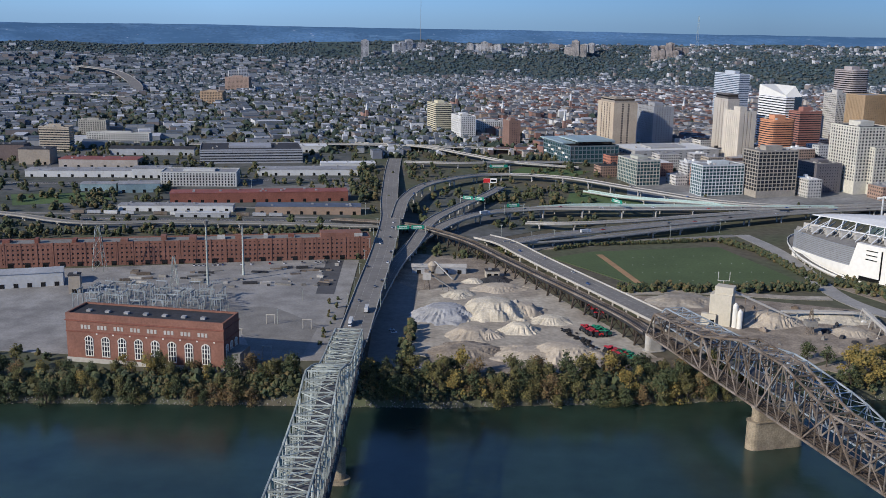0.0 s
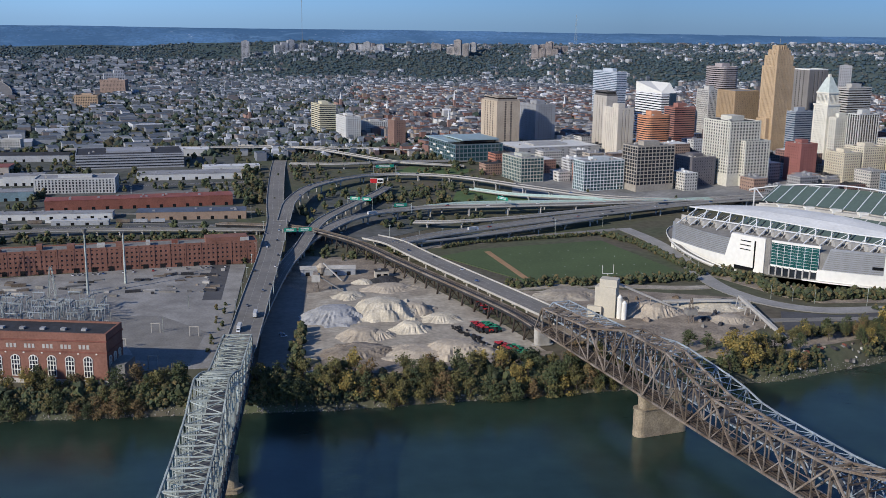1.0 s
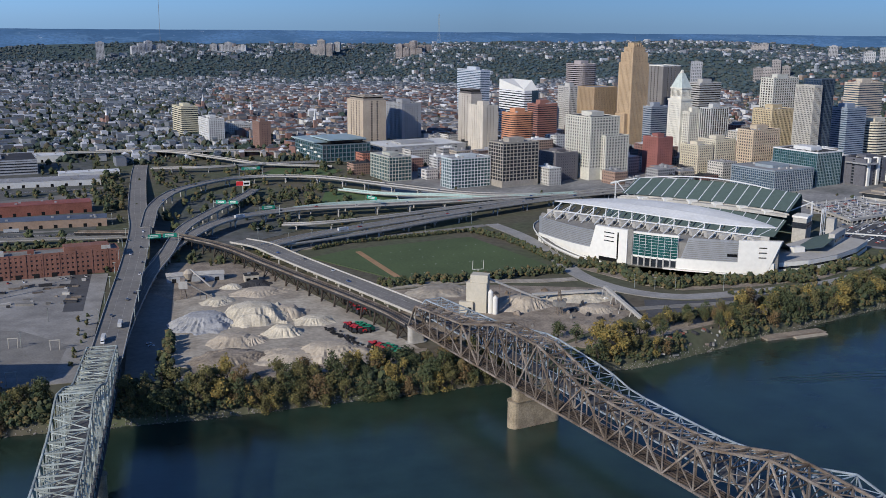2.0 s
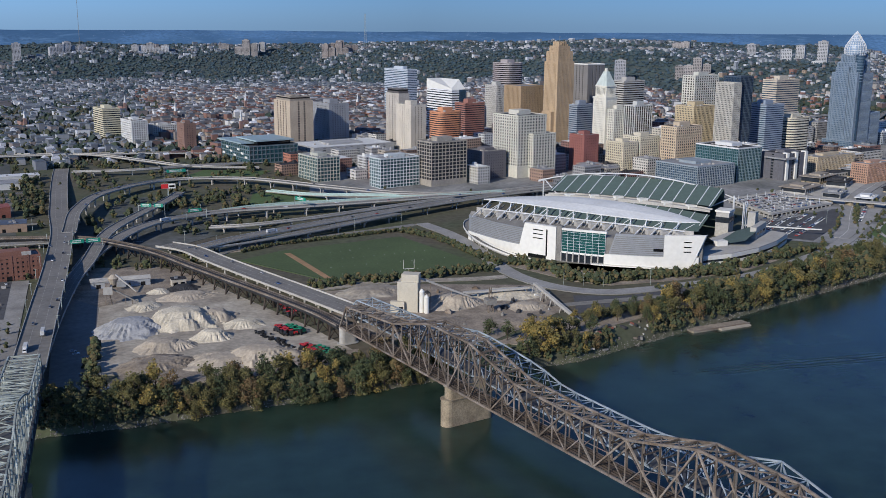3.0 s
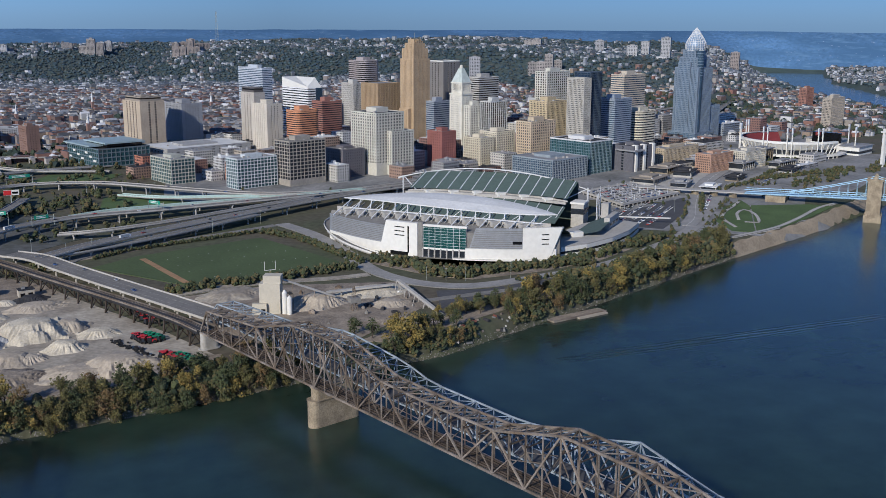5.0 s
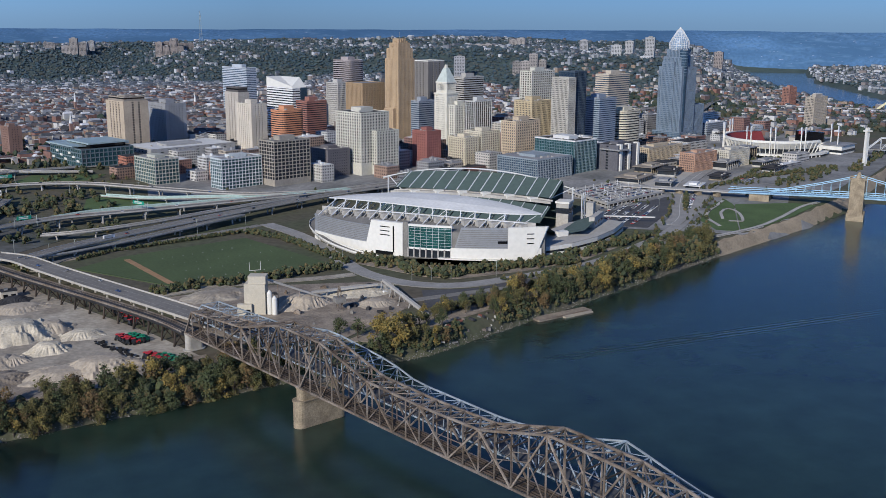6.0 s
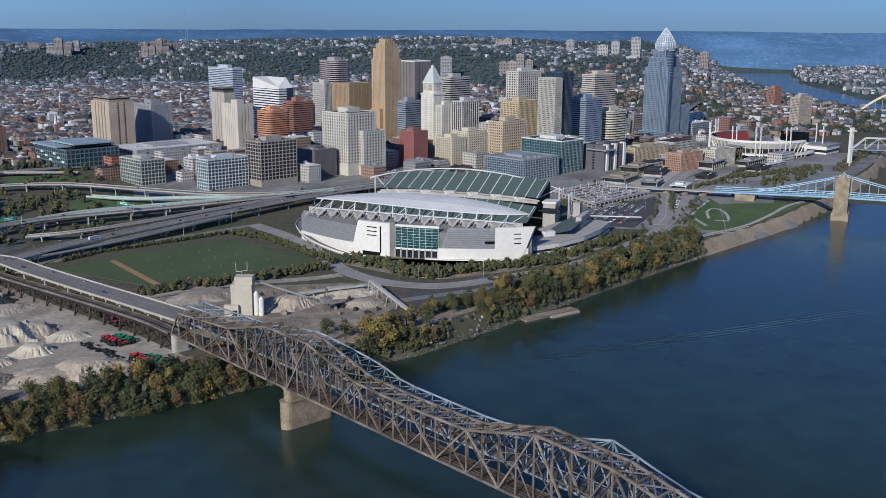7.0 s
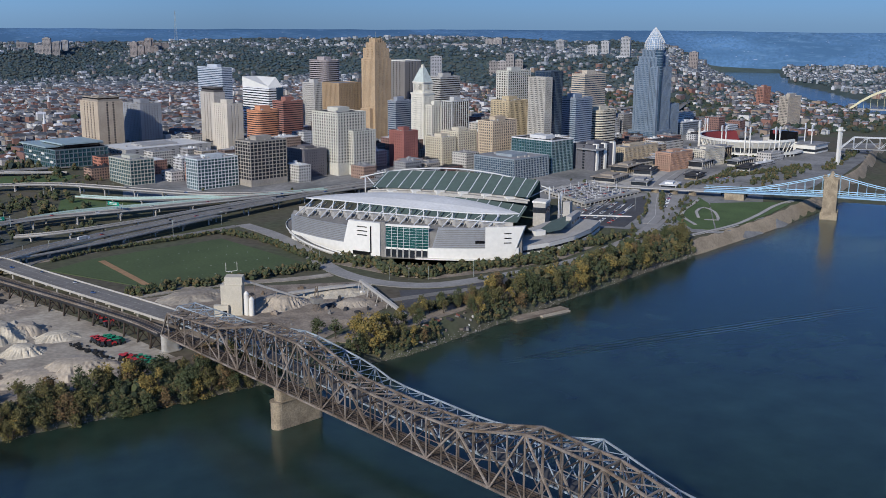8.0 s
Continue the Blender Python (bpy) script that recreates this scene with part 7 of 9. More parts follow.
M["sheet_white"] = mat("white_sheet_metal", (0.5, 0.5, 0.48), 0.6, 0.12, 0.05)
M["sheet_grey"] = mat("grey_sheet_metal", (0.34, 0.35, 0.36), 0.6, 0.2, 0.05)
M["roof_red"] = mat("red_painted_roof", (0.26, 0.09, 0.07), 0.8, 0.25, 0.05)
M["roof_blue"] = mat("dark_blue_grey_roof", (0.1, 0.12, 0.16), 0.75, 0.25, 0.04)
M["sheet_teal"] = mat("teal_sheet_metal", (0.2, 0.28, 0.3), 0.6, 0.2, 0.05)
shed("white_shed", "long white metal shed beside the yard", -362, 780, 52, 20, 12, M["sheet_white"], M["sheet_grey"], 18, 2.5, 5)
shed("gate_house", "narrow tan brick switch house", -299, 771, 9, 9, 15, tone((0.36, 0.3, 0.22)), M["roof_dark"], 12, 0, 1, "building")
shed("brick_warehouse", "long low red brick warehouse with a red roof", -326, 1170, 212, 26, 12, M["brick_dark"], M["roof_red"], 10.5, 0, 14)
shed("brick_warehouse", "low brown brick warehouse with a dark roof", -215, 1120, 120, 24, 9, tone((0.3, 0.2, 0.13)), M["roof_blue"], 4, 0, 8)
shed("freight_shed", "pale freight shed with loading doors", -372, 1120, 130, 18, 7, M["sheet_white"], M["roof_grey"], 4, 0, 9)
shed("freight_shed", "grey metal freight shed", -300, 1095, 60, 10, 5, M["sheet_grey"], M["sheet_white"], 2, 0, 4)
shed("teal_workshop", "teal metal workshop with flat roof", -405, 1225, 50, 26, 11, M["sheet_teal"], M["roof_grey"], 14, 0, 4)
shed("teal_workshop", "grey-green metal workshop with flat roof", -455, 1232, 44, 18, 9, M["sheet_teal"], M["roof_grey"], 6, 0, 3)
shed("warehouse", "long pale warehouse with flat white roof", -560, 1320, 140, 30, 9, M["sheet_white"], M["roof_grey"], 6, 0, 8)
shed("warehouse", "long low red-roofed warehouse", -545, 1400, 110, 34, 12, tone((0.35, 0.3, 0.25)), M["roof_red"], 3, 0, 6)
shed("warehouse", "white block warehouse with small doors", -420, 1330, 50, 26, 13, M["sheet_white"], M["roof_grey"], 8, 0, 5)
shed("warehouse", "brown brick warehouse with dark roof", -610, 1420, 44, 34, 22, tone((0.33, 0.27, 0.2)), M["roof_dark"], 4, 0, 3)
shed("warehouse", "tall dark brick warehouse", -655, 1450, 40, 26, 24, tone((0.14, 0.1, 0.09)), M["roof_dark"], 4, 0, 3)
shed("warehouse", "pale long hall with white roof edge", -260, 1372, 140, 36, 8, M["sheet_white"], M["roof_grey"], 8, 0, 8)
shed("warehouse", "low white hall with flat roof", -180, 1440, 80, 20, 8, M["sheet_white"], M["roof_white"], 10, 0, 6)
shed("works_shed", "long low shed beneath the ramps", -27, 858, 48, 12, 6, M["sheet_grey"], M["concrete"], 3, 2, 4)
shed("works_shed", "small cream yard office", 38, 848, 12, 8, 6, tone((0.5, 0.44, 0.34)), M["roof_dark"], 6, 0, 2)
shed("warehouse", "long grey shed with dark pitched roof", -520, 1540, 130, 30, 10, M["sheet_grey"], M["roof_dark"], 4, 3, 5)
shed("warehouse", "long low white industrial hall", -300, 1600, 110, 30, 10, M["sheet_white"], M["roof_white"], 10, 0, 5)


def hopper_plant():
    ob = root("asphalt_hopper", Matrix.Translation((-9, 848, 12.3)), "rusty hopper and conveyor under the ramps", "hopper")
    bm = bmesh.new()
    cyl(bm, 0, 0, 5, 11, 2.0, 4.5, 12)
    cyl(bm, 0, 0, 11, 14, 4.5, 1.2, 12)
    part("hopper", bm, M["sand_brown"], ob)
    for dx, dy in ((-2.5, -2.5), (2.5, -2.5), (2.5, 2.5), (-2.5, 2.5)):
        bar("leg", (dx, dy, 0), (dx, dy, 7), 0.5, 0.5, M["steel_brown"], ob)
    bar("conveyor", (2, 0, 14), (18, -12, 1), 1.4, 1.0, M["concrete"], ob)


hopper_plant()


# ---- practice field ----
def field_marks():
    ob = root("field_markings", Matrix.Identity(4), "white yard lines and a tan track on the field", "markings", kind="structure")
    a, b = Vector((152, 945, 12.62)), Vector((170, 838, 12.62))
    bm = bmesh.new()
    add_beam(bm, a, b, 6.0, 0.1)
    part("dirt_track", bm, mat("tan_track", (0.34, 0.21, 0.11), 0.95, 0.2, 0.1), ob)
    for i in range(11):
        f = (i + 0.5) / 11
        p = Vector((180, 840, 12.6)).lerp(Vector((312, 840, 12.6)), f)
        q = Vector((165, 950, 12.6)).lerp(Vector((272, 978, 12.6)), f)
        for k in range(4):
            u0, u1 = (k + 0.3) / 4, (k + 0.34) / 4
            bar("hash_mark", p.lerp(q, u0), p.lerp(q, u1), 0.45, 0.05, M["white"], ob)
    gp = root("goal_post", Matrix.Translation((243, 836, 12.5)), "white football goal post", "goal post")
    bar("post", (0, 0, 0), (0, 0, 4), 0.4, 0.4, M["white"], gp)
    bar("crossbar", (-5, 0, 4), (5, 0, 4), 0.4, 0.4, M["white"], gp)
    for dx in (-5, 5):
        bar("upright", (dx, 0, 4), (dx, 0, 12), 0.35, 0.35, M["white"], gp)


field_marks()


# ---- ground roads, lots, park ----
def ground_road(name, label, pts, width, mt, z=0.5, line=True):
    ob = root(name, Matrix.Identity(4), label, "road", kind="structure")
    L = [Vector((p.x, p.y, terrain(p.x, p.y) + z)) for p in smooth_path([(*p, 0) for p in pts], 9)]
    bm = bmesh.new()
    w = width / 2
    sweep(bm, L, [(-w, 0), (w, 0), (w + 0.5, -1.6), (-w - 0.5, -1.6)])
    bmesh.ops.recalc_face_normals(bm, faces=bm.faces[:])
    part("roadway", bm, mt, ob)
    for s in (-1, 1):
        bm = bmesh.new()
        sweep(bm, L, [(s * w - 0.15, 0.12), (s * w + 0.15, 0.12), (s * w + 0.15, -0.4), (s * w - 0.15, -0.4)])
        bmesh.ops.recalc_face_normals(bm, faces=bm.faces[:])
        part("kerb", bm, M["concrete_dark"], ob)
    if line:
        bm = bmesh.new()
        sweep(bm, L, [(-0.15, 0.04), (0.15, 0.04), (0.15, -0.04), (-0.15, -0.04)])
        part("centre_line", bm, M["white"], ob)


ground_road("road_riverside", "pale concrete street past the stadium along the river", [(321, 1053), (334, 979), (334, 887), (331, 816), (339, 775), (357, 744), (392, 724), (461, 727), (530, 738), (609, 772), (708, 831), (829, 933), (923, 1013), (1016, 1064), (1150, 1110)], 16, M["street_pale"], line=False)
ground_road("road_field", "service road behind the practice field", [(70, 935), (110, 980), (190, 1008), (290, 1040), (312, 1048)], 9, M["concrete_dark"], 0.62, line=False)
ground_road("road_works", "dirt service road through the works", [(140, 800), (210, 812), (290, 800), (322, 800)], 10, M["gravel"], 0.6, line=False)
ground_road("rail_bed", "gravel railway bed above the bank", [(330, 700), (391, 700), (440, 700), (520, 712), (620, 760), (700, 805)], 8, M["concrete_dark"], line=False)
slab("lane_dark", [(-103, 785), (-88, 785), (-92, 905), (-108, 905)], M["asphalt"], "dark asphalt loading lane beside the yard", "yard", lift=0.42)
ground_road("road_west", "grey asphalt city street", [(-520, 1085), (-380, 1078), (-240, 1082), (-100, 1085), (20, 1040)], 11, M["asphalt"])
ground_road("road_west", "grey asphalt city street", [(-600, 1270), (-420, 1290), (-250, 1335), (-90, 1370)], 11, M["asphalt"])
ground_road("road_river_drive", "wide boulevard beside the parking lot", [(722, 852), (760, 884), (800, 930), (850, 985), (925, 1058), (1050, 1150)], 20, M["street_pale"], 0.7)
slab("lot_stadium", [(658, 880), (687, 849), (789, 928), (826, 985), (800, 978), (714, 947), (676, 958)], M["asphalt"], "dark asphalt parking lot beside the stadium", "parking lot", lift=0.5)


def parking_garage():
    """An open garage under a pale parking deck: black block for the shade inside, columns, deck, low parapet, lamp
    posts.
    """
    ob = root("parking_garage", Matrix.Identity(4), "open concrete parking garage with a pale top deck", "parking garage", kind="structure")
    pts = [(714, 960), (834, 1002), (830, 1100), (725, 1062)]
    for nm, q, z0, z1, mt in (("interior", shrink(pts, 4), 9, 17.6, M["glass_black"]), ("middle_floor", shrink(pts, 0.6), 14.2, 15.0, M["concrete"]), ("top_deck", pts, 17.6, 19.0, M["concrete"])):
        bm = bmesh.new()
        prism(bm, q, z0, z1)
        bmesh.ops.recalc_face_normals(bm, faces=bm.faces[:])
        part(nm, bm, mt, ob)
    for a in range(4):
        p, q = Vector((*pts[a], 0)), Vector((*pts[(a + 1) % 4], 0))
        bar("parapet", p + Vector((0, 0, 19.5)), q + Vector((0, 0, 19.5)), 0.4, 1.0, M["concrete"], ob)
        n = int((q - p).length / 9)
        for k in range(n):
            c = p.lerp(q, (k + 0.5) / n)
            bar("column", (c.x, c.y, 9), (c.x, c.y, 17.6), 1.1, 1.1, M["concrete"], ob)
    for i in range(6):
        for j in range(4):
            c = Vector((730 + i * 17, 975 + j * 24 + i * 5.5, 19))
            bar("lamp_post", c, c + Vector((0, 0, 7)), 0.5, 0.5, M["steel_white"], ob)


parking_garage()
slab("stadium_verge", [(340, 838), (372, 768), (398, 745), (466, 744), (540, 756), (600, 786), (560, 790), (500, 772), (430, 776), (392, 806), (368, 846)], M["dirt"], "bare brown planted verge below the stadium", "verge", lift=0.3)
slab("field_verge", [(92, 962), (112, 968), (200, 1002), (288, 1026), (306, 1050), (190, 1018), (104, 986)], M["dirt"], "bare tan verge between field and highway", "verge", lift=0.28)
slab("rail_yard", [(332, 675), (449, 704), (466, 720), (392, 711), (352, 724)], M["asphalt"], "dark old rail yard with faint tracks", "yard", lift=0.3)
slab("shore_dirt", [(244, 626), (262, 614), (330, 634), (450, 676), (449, 700), (332, 668), (300, 655)], M["dirt"], "bare brown dirt along the works shore", "yard", lift=0.3)
slab("riverfront_east", [(1160, 962), (1415, 1112), (1560, 1216), (1500, 1245), (1268, 1075)], M["city"], "grey paved riverfront drive upstream", "pavement", lift=0.4)
slab("lawn_park", [(768, 792), (814, 802), (886, 828), (950, 858), (936, 880), (868, 909)], M["grass"], "mown riverside park lawn", "lawn", lift=0.7, step=8)
slab("garden_park", [(748, 808), (766, 792), (866, 909), (880, 940), (828, 913), (769, 858)], M["grass"], "planted garden beds in the riverside park", "garden", lift=0.6, step=8)
slab("plaza", [(846, 990), (913, 1022), (930, 1060), (1000, 1100), (930, 1150), (860, 1100)], M["concrete"], "pale paved plaza with low pavilions", "plaza", lift=0.4)
slab("ballpark_paving", [(1035, 915), (1085, 935), (1290, 1052), (1430, 1140), (1300, 1200), (1150, 1115), (1000, 1010)], M["city"], "grey paved riverfront drives below the ballpark", "pavement", lift=0.5, step=10)
slab("lot_west", [(-300, 1200), (-120, 1235), (-120, 1340), (-290, 1262)], M["asphalt_old"], "cracked asphalt lot beside warehouses", "parking lot", lift=0.4)
slab("lawn_west", [(-527, 1198), (-428, 1228), (-397, 1180), (-499, 1135)], M["grass"], "grass lot beside the railway", "lawn", lift=0.4)
slab("lawn_ramps", [(150, 1215), (215, 1185), (260, 1220), (205, 1285), (165, 1290)], M["grass"], "grass between the highway ramps", "lawn", lift=0.4)
slab("lawn_ramps", [(90, 1440), (190, 1420), (215, 1460), (120, 1490)], M["grass"], "grass beside the far highway ramps", "lawn", lift=0.4)
viaduct("railway_viaduct", "long low railway viaduct behind the brick warehouse", [(-620, 1110, 17), (-483, 1072, 18), (-387, 1030, 18), (-291, 1040, 18), (-201, 1043, 18), (-87, 1038, 18), (-20, 1040, 18)], 9, 18, parapet=0.8, deck=M["concrete_dark"], rail_mat=M["concrete_dark"])


def beach():
    """A sandy strip along the park's edge."""
    bm = bmesh.new()
    L = smooth_path([(700, 750, 0), (790, 781, 0), (884, 814, 0), (960, 846, 0), (1011, 868, 0), (1060, 892, 0), (1170, 953, 0), (1277, 1013, 0), (1430, 1117, 0), (1600, 1231, 0)], 6.0)
    rows = []
    for p in L:
        row = []
        for k in range(6):
            x = p.x - k * 1.2
            y = p.y - 1.5 + k * (2.0 + 0.8 * noise.noise(Vector((p.x / 20, k, 0))))
            row.append(bm.verts.new((x, y, max(terrain(x, y), -0.4) + 0.45 + 0.3 * noise.noise(Vector((x / 5, y / 5, 0))))))
        rows.append(row)
    for a, b in zip(rows, rows[1:]):
        for k in range(5):
            bm.faces.new((a[k], b[k], b[k + 1], a[k + 1]))
    bmesh.ops.recalc_face_normals(bm, faces=bm.faces[:])
    if bm.faces[0].normal.z < 0:
        bmesh.ops.reverse_faces(bm, faces=bm.faces[:])
    tagged(part("beach_strip", bm, mat("river_sand", (0.34, 0.275, 0.19), 0.95, 0.25, 0.05)), "tan sandy river beach below the park", "beach", kind="structure")


beach()
for pts, w in (([(725, 783), (798, 800), (863, 827), (925, 858), (970, 872)], 5), ([(766, 823), (786, 866), (812, 892), (842, 912), (870, 932)], 4), ([(795, 840), (806, 830), (836, 868), (842, 892), (820, 880), (797, 852)], 3.5)):
    ground_road("park_path", "pale winding park path", pts, w, M["concrete"], 1.0, line=False)


# ---- railway yard in the west ----
def freight_car(x, y, z, a, mt, lab):
    ob = root("freight_car", Matrix.Translation((x, y, z)) @ Matrix.Rotation(a, 4, "Z"), lab, "railway car", "freight cars")
    part("body", box(-7.5, -1.5, 1.1, 7.5, 1.5, 4.4), mt, ob)
    part("underframe", box(-7.2, -1.1, 0.4, 7.2, 1.1, 1.1), M["roof_dark"], ob)


rng = random.Random(61)
for row, (x0, y0, x1, y1, n) in enumerate(((-420, 1100, -180, 1106, 13), (-330, 1148, -120, 1165, 11))):
    ground_road("rail_siding", "gravel railway siding with tracks", [(x0 - 60, y0 - 1), (x0, y0), (x1, y1), (x1 + 40, y1 + 2)], 6, M["concrete_dark"], 0.4, line=False)
    for i in range(n):
        f = (i + 0.5) / n
        if rng.random() < 0.25:
            continue
        k = rng.randrange(4)
        x, y = x0 + (x1 - x0) * f, y0 + (y1 - y0) * f
        freight_car(x, y, terrain(x, y) + 0.45, math.atan2(y1 - y0, x1 - x0), (M["sheet_white"], M["steel_brown"], M["sheet_grey"], M["roof_dark"])[k], ("white", "brown", "grey", "black")[k] + " freight car standing on the siding")
# ---- vehicles, signs, lamps ----
CAR_COL = [mat("car_paint_%s" % n, c, 0.35, 0.05, 0.5, spec=0.5) for n, c in (("white", (0.7, 0.7, 0.7)), ("silver", (0.4, 0.41, 0.42)), ("black", (0.03, 0.03, 0.035)), ("red", (0.35, 0.04, 0.03)), ("blue", (0.05, 0.1, 0.25)), ("grey", (0.16, 0.16, 0.17)))]
CAR_NAME = ("white", "silver", "black", "red", "blue", "dark grey")
M["tyre"] = mat("black_rubber", (0.02, 0.02, 0.02), 0.9, 0.1, 1.0)


def car_proto():
    bm = bmesh.new()
    prof = [(-2.2, 0.35), (2.2, 0.35), (2.25, 0.75), (1.1, 0.95), (-1.9, 1.0), (-2.25, 0.8)]
    a = [bm.verts.new((x, -0.9, z)) for x, z in prof]
    b = [bm.verts.new((x, 0.9, z)) for x, z in prof]
    bm.faces.new(a)
    bm.faces.new(b[::-1])
    for i in range(6):
        j = (i + 1) % 6
        bm.faces.new((a[i], b[i], b[j], a[j]))
    bmesh.ops.recalc_face_normals(bm, faces=bm.faces[:])
    body = bpy.data.meshes.new("car_body")
    bm.to_mesh(body)
    bm.free()
    bm = bmesh.new()
    v = [bm.verts.new(c) for c in ((-1.8, -0.85, 0.98), (1.0, -0.85, 0.95), (1.0, 0.85, 0.95), (-1.8, 0.85, 0.98), (-1.3, -0.7, 1.48), (0.3, -0.7, 1.48), (0.3, 0.7, 1.48), (-1.3, 0.7, 1.48))]
    for f in ((0, 1, 5, 4), (1, 2, 6, 5), (2, 3, 7, 6), (3, 0, 4, 7), (4, 5, 6, 7)):
        bm.faces.new([v[i] for i in f])
    cab = bpy.data.meshes.new("car_cabin")
    bm.to_mesh(cab)
    bm.free()
    cab.materials.append(M["glass"])
    bm = bmesh.new()
    cyl(bm, 0, 0, -0.12, 0.12, 0.34, n=10)
    bm.transform(Matrix.Rotation(radians(90), 4, "X"))
    wh = bpy.data.meshes.new("car_wheel")
    bm.to_mesh(wh)
    bm.free()
    wh.materials.append(M["tyre"])
    bodies = []
    for m in CAR_COL:
        c = body.copy()
        c.materials.append(m)
        bodies.append(c)
    bm = bmesh.new()
    for dx in (-1.4, 1.4):
        for dy in (-0.8, 0.8):
            cyl(bm, dx, dy, -0.12, 0.12, 0.34, n=8)
            bmesh.ops.rotate(bm, cent=(dx, dy, 0), matrix=Matrix.Rotation(radians(90), 3, "X"), verts=bm.verts[-16:])
    bmesh.ops.translate(bm, vec=(0, 0, 0.34), verts=bm.verts[:])
    ws = bpy.data.meshes.new("car_wheel_set")
    bm.to_mesh(ws)
    bm.free()
    ws.materials.append(M["tyre"])
    return bodies, cab, wh, ws


BODIES, CABIN, WHEEL, WHEELS = car_proto()


def car(x, y, z, heading, k, where):
    ob = root("car", Matrix.Translation((x, y, z)) @ Matrix.Rotation(heading, 4, "Z"), CAR_NAME[k] + " passenger car " + where, "car", "cars")
    share("body", BODIES[k], Matrix.Identity(4), ob)
    share("cabin", CABIN, Matrix.Identity(4), ob)
    share("wheel_set", WHEELS, Matrix.Identity(4), ob)


def box_truck(x, y, z, heading, col=None):
    ob = root("box_truck", Matrix.Translation((x, y, z)) @ Matrix.Rotation(heading, 4, "Z"), "white box truck driving on the highway", "truck", "trucks")
    part("cargo_box", box(-6, -1.25, 1.0, 4, 1.25, 3.9), M["sheet_white"], ob)
    part("cab", box(4.3, -1.2, 0.6, 6.6, 1.2, 2.9, 0.15), col or CAR_COL[0], ob)
    part("windscreen", box(6.4, -1.0, 1.7, 6.62, 1.0, 2.6), M["glass"], ob)
    for dx in (-4.5, -3, 5):
        for dy in (-1.0, 1.0):
            share("wheel", WHEEL, Matrix.Translation((dx, dy, 0.5)) @ Matrix.Scale(1.45, 4), ob)


rng = random.Random(33)


def traffic(pts, n, lanes, where, trucks=0):
    L = smooth_path(pts, 5)
    for i in range(n):
        k = int((i + rng.uniform(0.1, 0.9)) / n * (len(L) - 2))
        p, d = L[k], (L[k + 1] - L[k]).normalized()
        s = Vector((d.y, -d.x, 0))
        o = rng.choice(lanes)
        q = p + s * o
        a = math.atan2(d.y, d.x) + (math.pi if o < 0 else 0)
        if i < trucks:
            box_truck(q.x, q.y, q.z + 0.15, a)
        else:
            car(q.x, q.y, q.z + 0.13, a, rng.randrange(6), where)


traffic([(-58.5, 640, 27), (-57, 742, 27), (-55, 900, 26), (-57, 1050, 24)], 13, (-8, -4, 4, 8), "on the bridge approach", 2)
traffic([(-45, 1174, 26), (-15, 1286, 26), (65, 1368, 26), (164, 1352, 26), (250, 1262, 26), (330, 1196, 24)], 8, (-3, 3), "on the curved ramp")
traffic([(28, 1081, 22), (107, 1130, 23), (206, 1140, 23), (340, 1155, 23), (470, 1185, 22)], 9, (-4, 0.5, 4), "on the highway ramp", 1)
traffic([(110, 985, 22), (187, 1028, 22.5), (311, 1092, 22.5), (439, 1150, 22.5), (600, 1205, 22)], 10, (-4, 0.5, 4), "on the highway", 1)
traffic([(62, 955, 20.5), (82, 900, 21.5), (108, 830, 22.5), (136, 760, 23)], 4, (-4, 4), "on the bridge approach")
for x, y, a in ((-34, 684, 0.2), (-29, 673, 1.5), (-26, 672, 1.5), (-23, 671, 1.6), (-36, 690, 0.1), (-22, 615, 0.1), (-17, 617, 0.15), (-20, 622, 0.0), (-15, 609, 0.1), (-30, 640, 1.5), (-25, 700, 1.2)):
    car(x, y, 12.36, a, rng.randrange(6), "parked in the lot under the bridge")
for x, y, a in ((-395, 700, 0.5), (-375, 690, 0.9), (-350, 665, 0.4), (-330, 650, 0.2), (-360, 730, 0.6)):
    box_truck(x, y, 12.4, a)


def parked_rows(name, label, origin, u, v, nu, nv, du, dv, fill, level=False):
    """Rows of parked cars far off, too many to count."""
    V, F, mi, n = [], [], [], 0
    r = random.Random(name + label)
    for j in range(nv):
        for i in range(nu):
            if r.random() > fill:
                continue
            c = Vector(origin) + Vector((*u, 0)) * (i * du) + Vector((*v, 0)) * (j * dv)
            z = origin[2] if level else terrain(c.x, c.y) + origin[2]
            ux, uy = Vector((*u, 0)), Vector((*v, 0))
            for (a0, a1, b0, b1, z0, z1, t, m) in ((-0.9, 0.9, -2.2, 2.2, 0.3, 0.95, 0.0, r.choice((0, 0, 0, 1, 1, 1, 2, 5, 5, 3, 4))), (-0.8, 0.8, -1.5, 1.1, 0.95, 1.5, 0.25, 6)):
                q = [(a0, b0, z0), (a1, b0, z0), (a1, b1, z0), (a0, b1, z0), (a0 + t * 0.4, b0 + t, z1), (a1 - t * 0.4, b0 + t, z1), (a1 - t * 0.4, b1 - t, z1), (a0 + t * 0.4, b1 - t, z1)]
                V += [tuple(c + ux * a + uy * b + Vector((0, 0, 0)) - Vector((0, 0, c.z)) + Vector((0, 0, z + h))) for a, b, h in q]
                F += [tuple(n + k for k in f) for f in ((4, 5, 6, 7), (0, 1, 5, 4), (1, 2, 6, 5), (2, 3, 7, 6), (3, 0, 4, 7))]
                mi += [m] * 5
                n += 8
    ob = new(name, mesh_from(name, V, F, CAR_COL + [M["glass"]], mi))
    tagged(ob, label, "cars", kind="stuff")



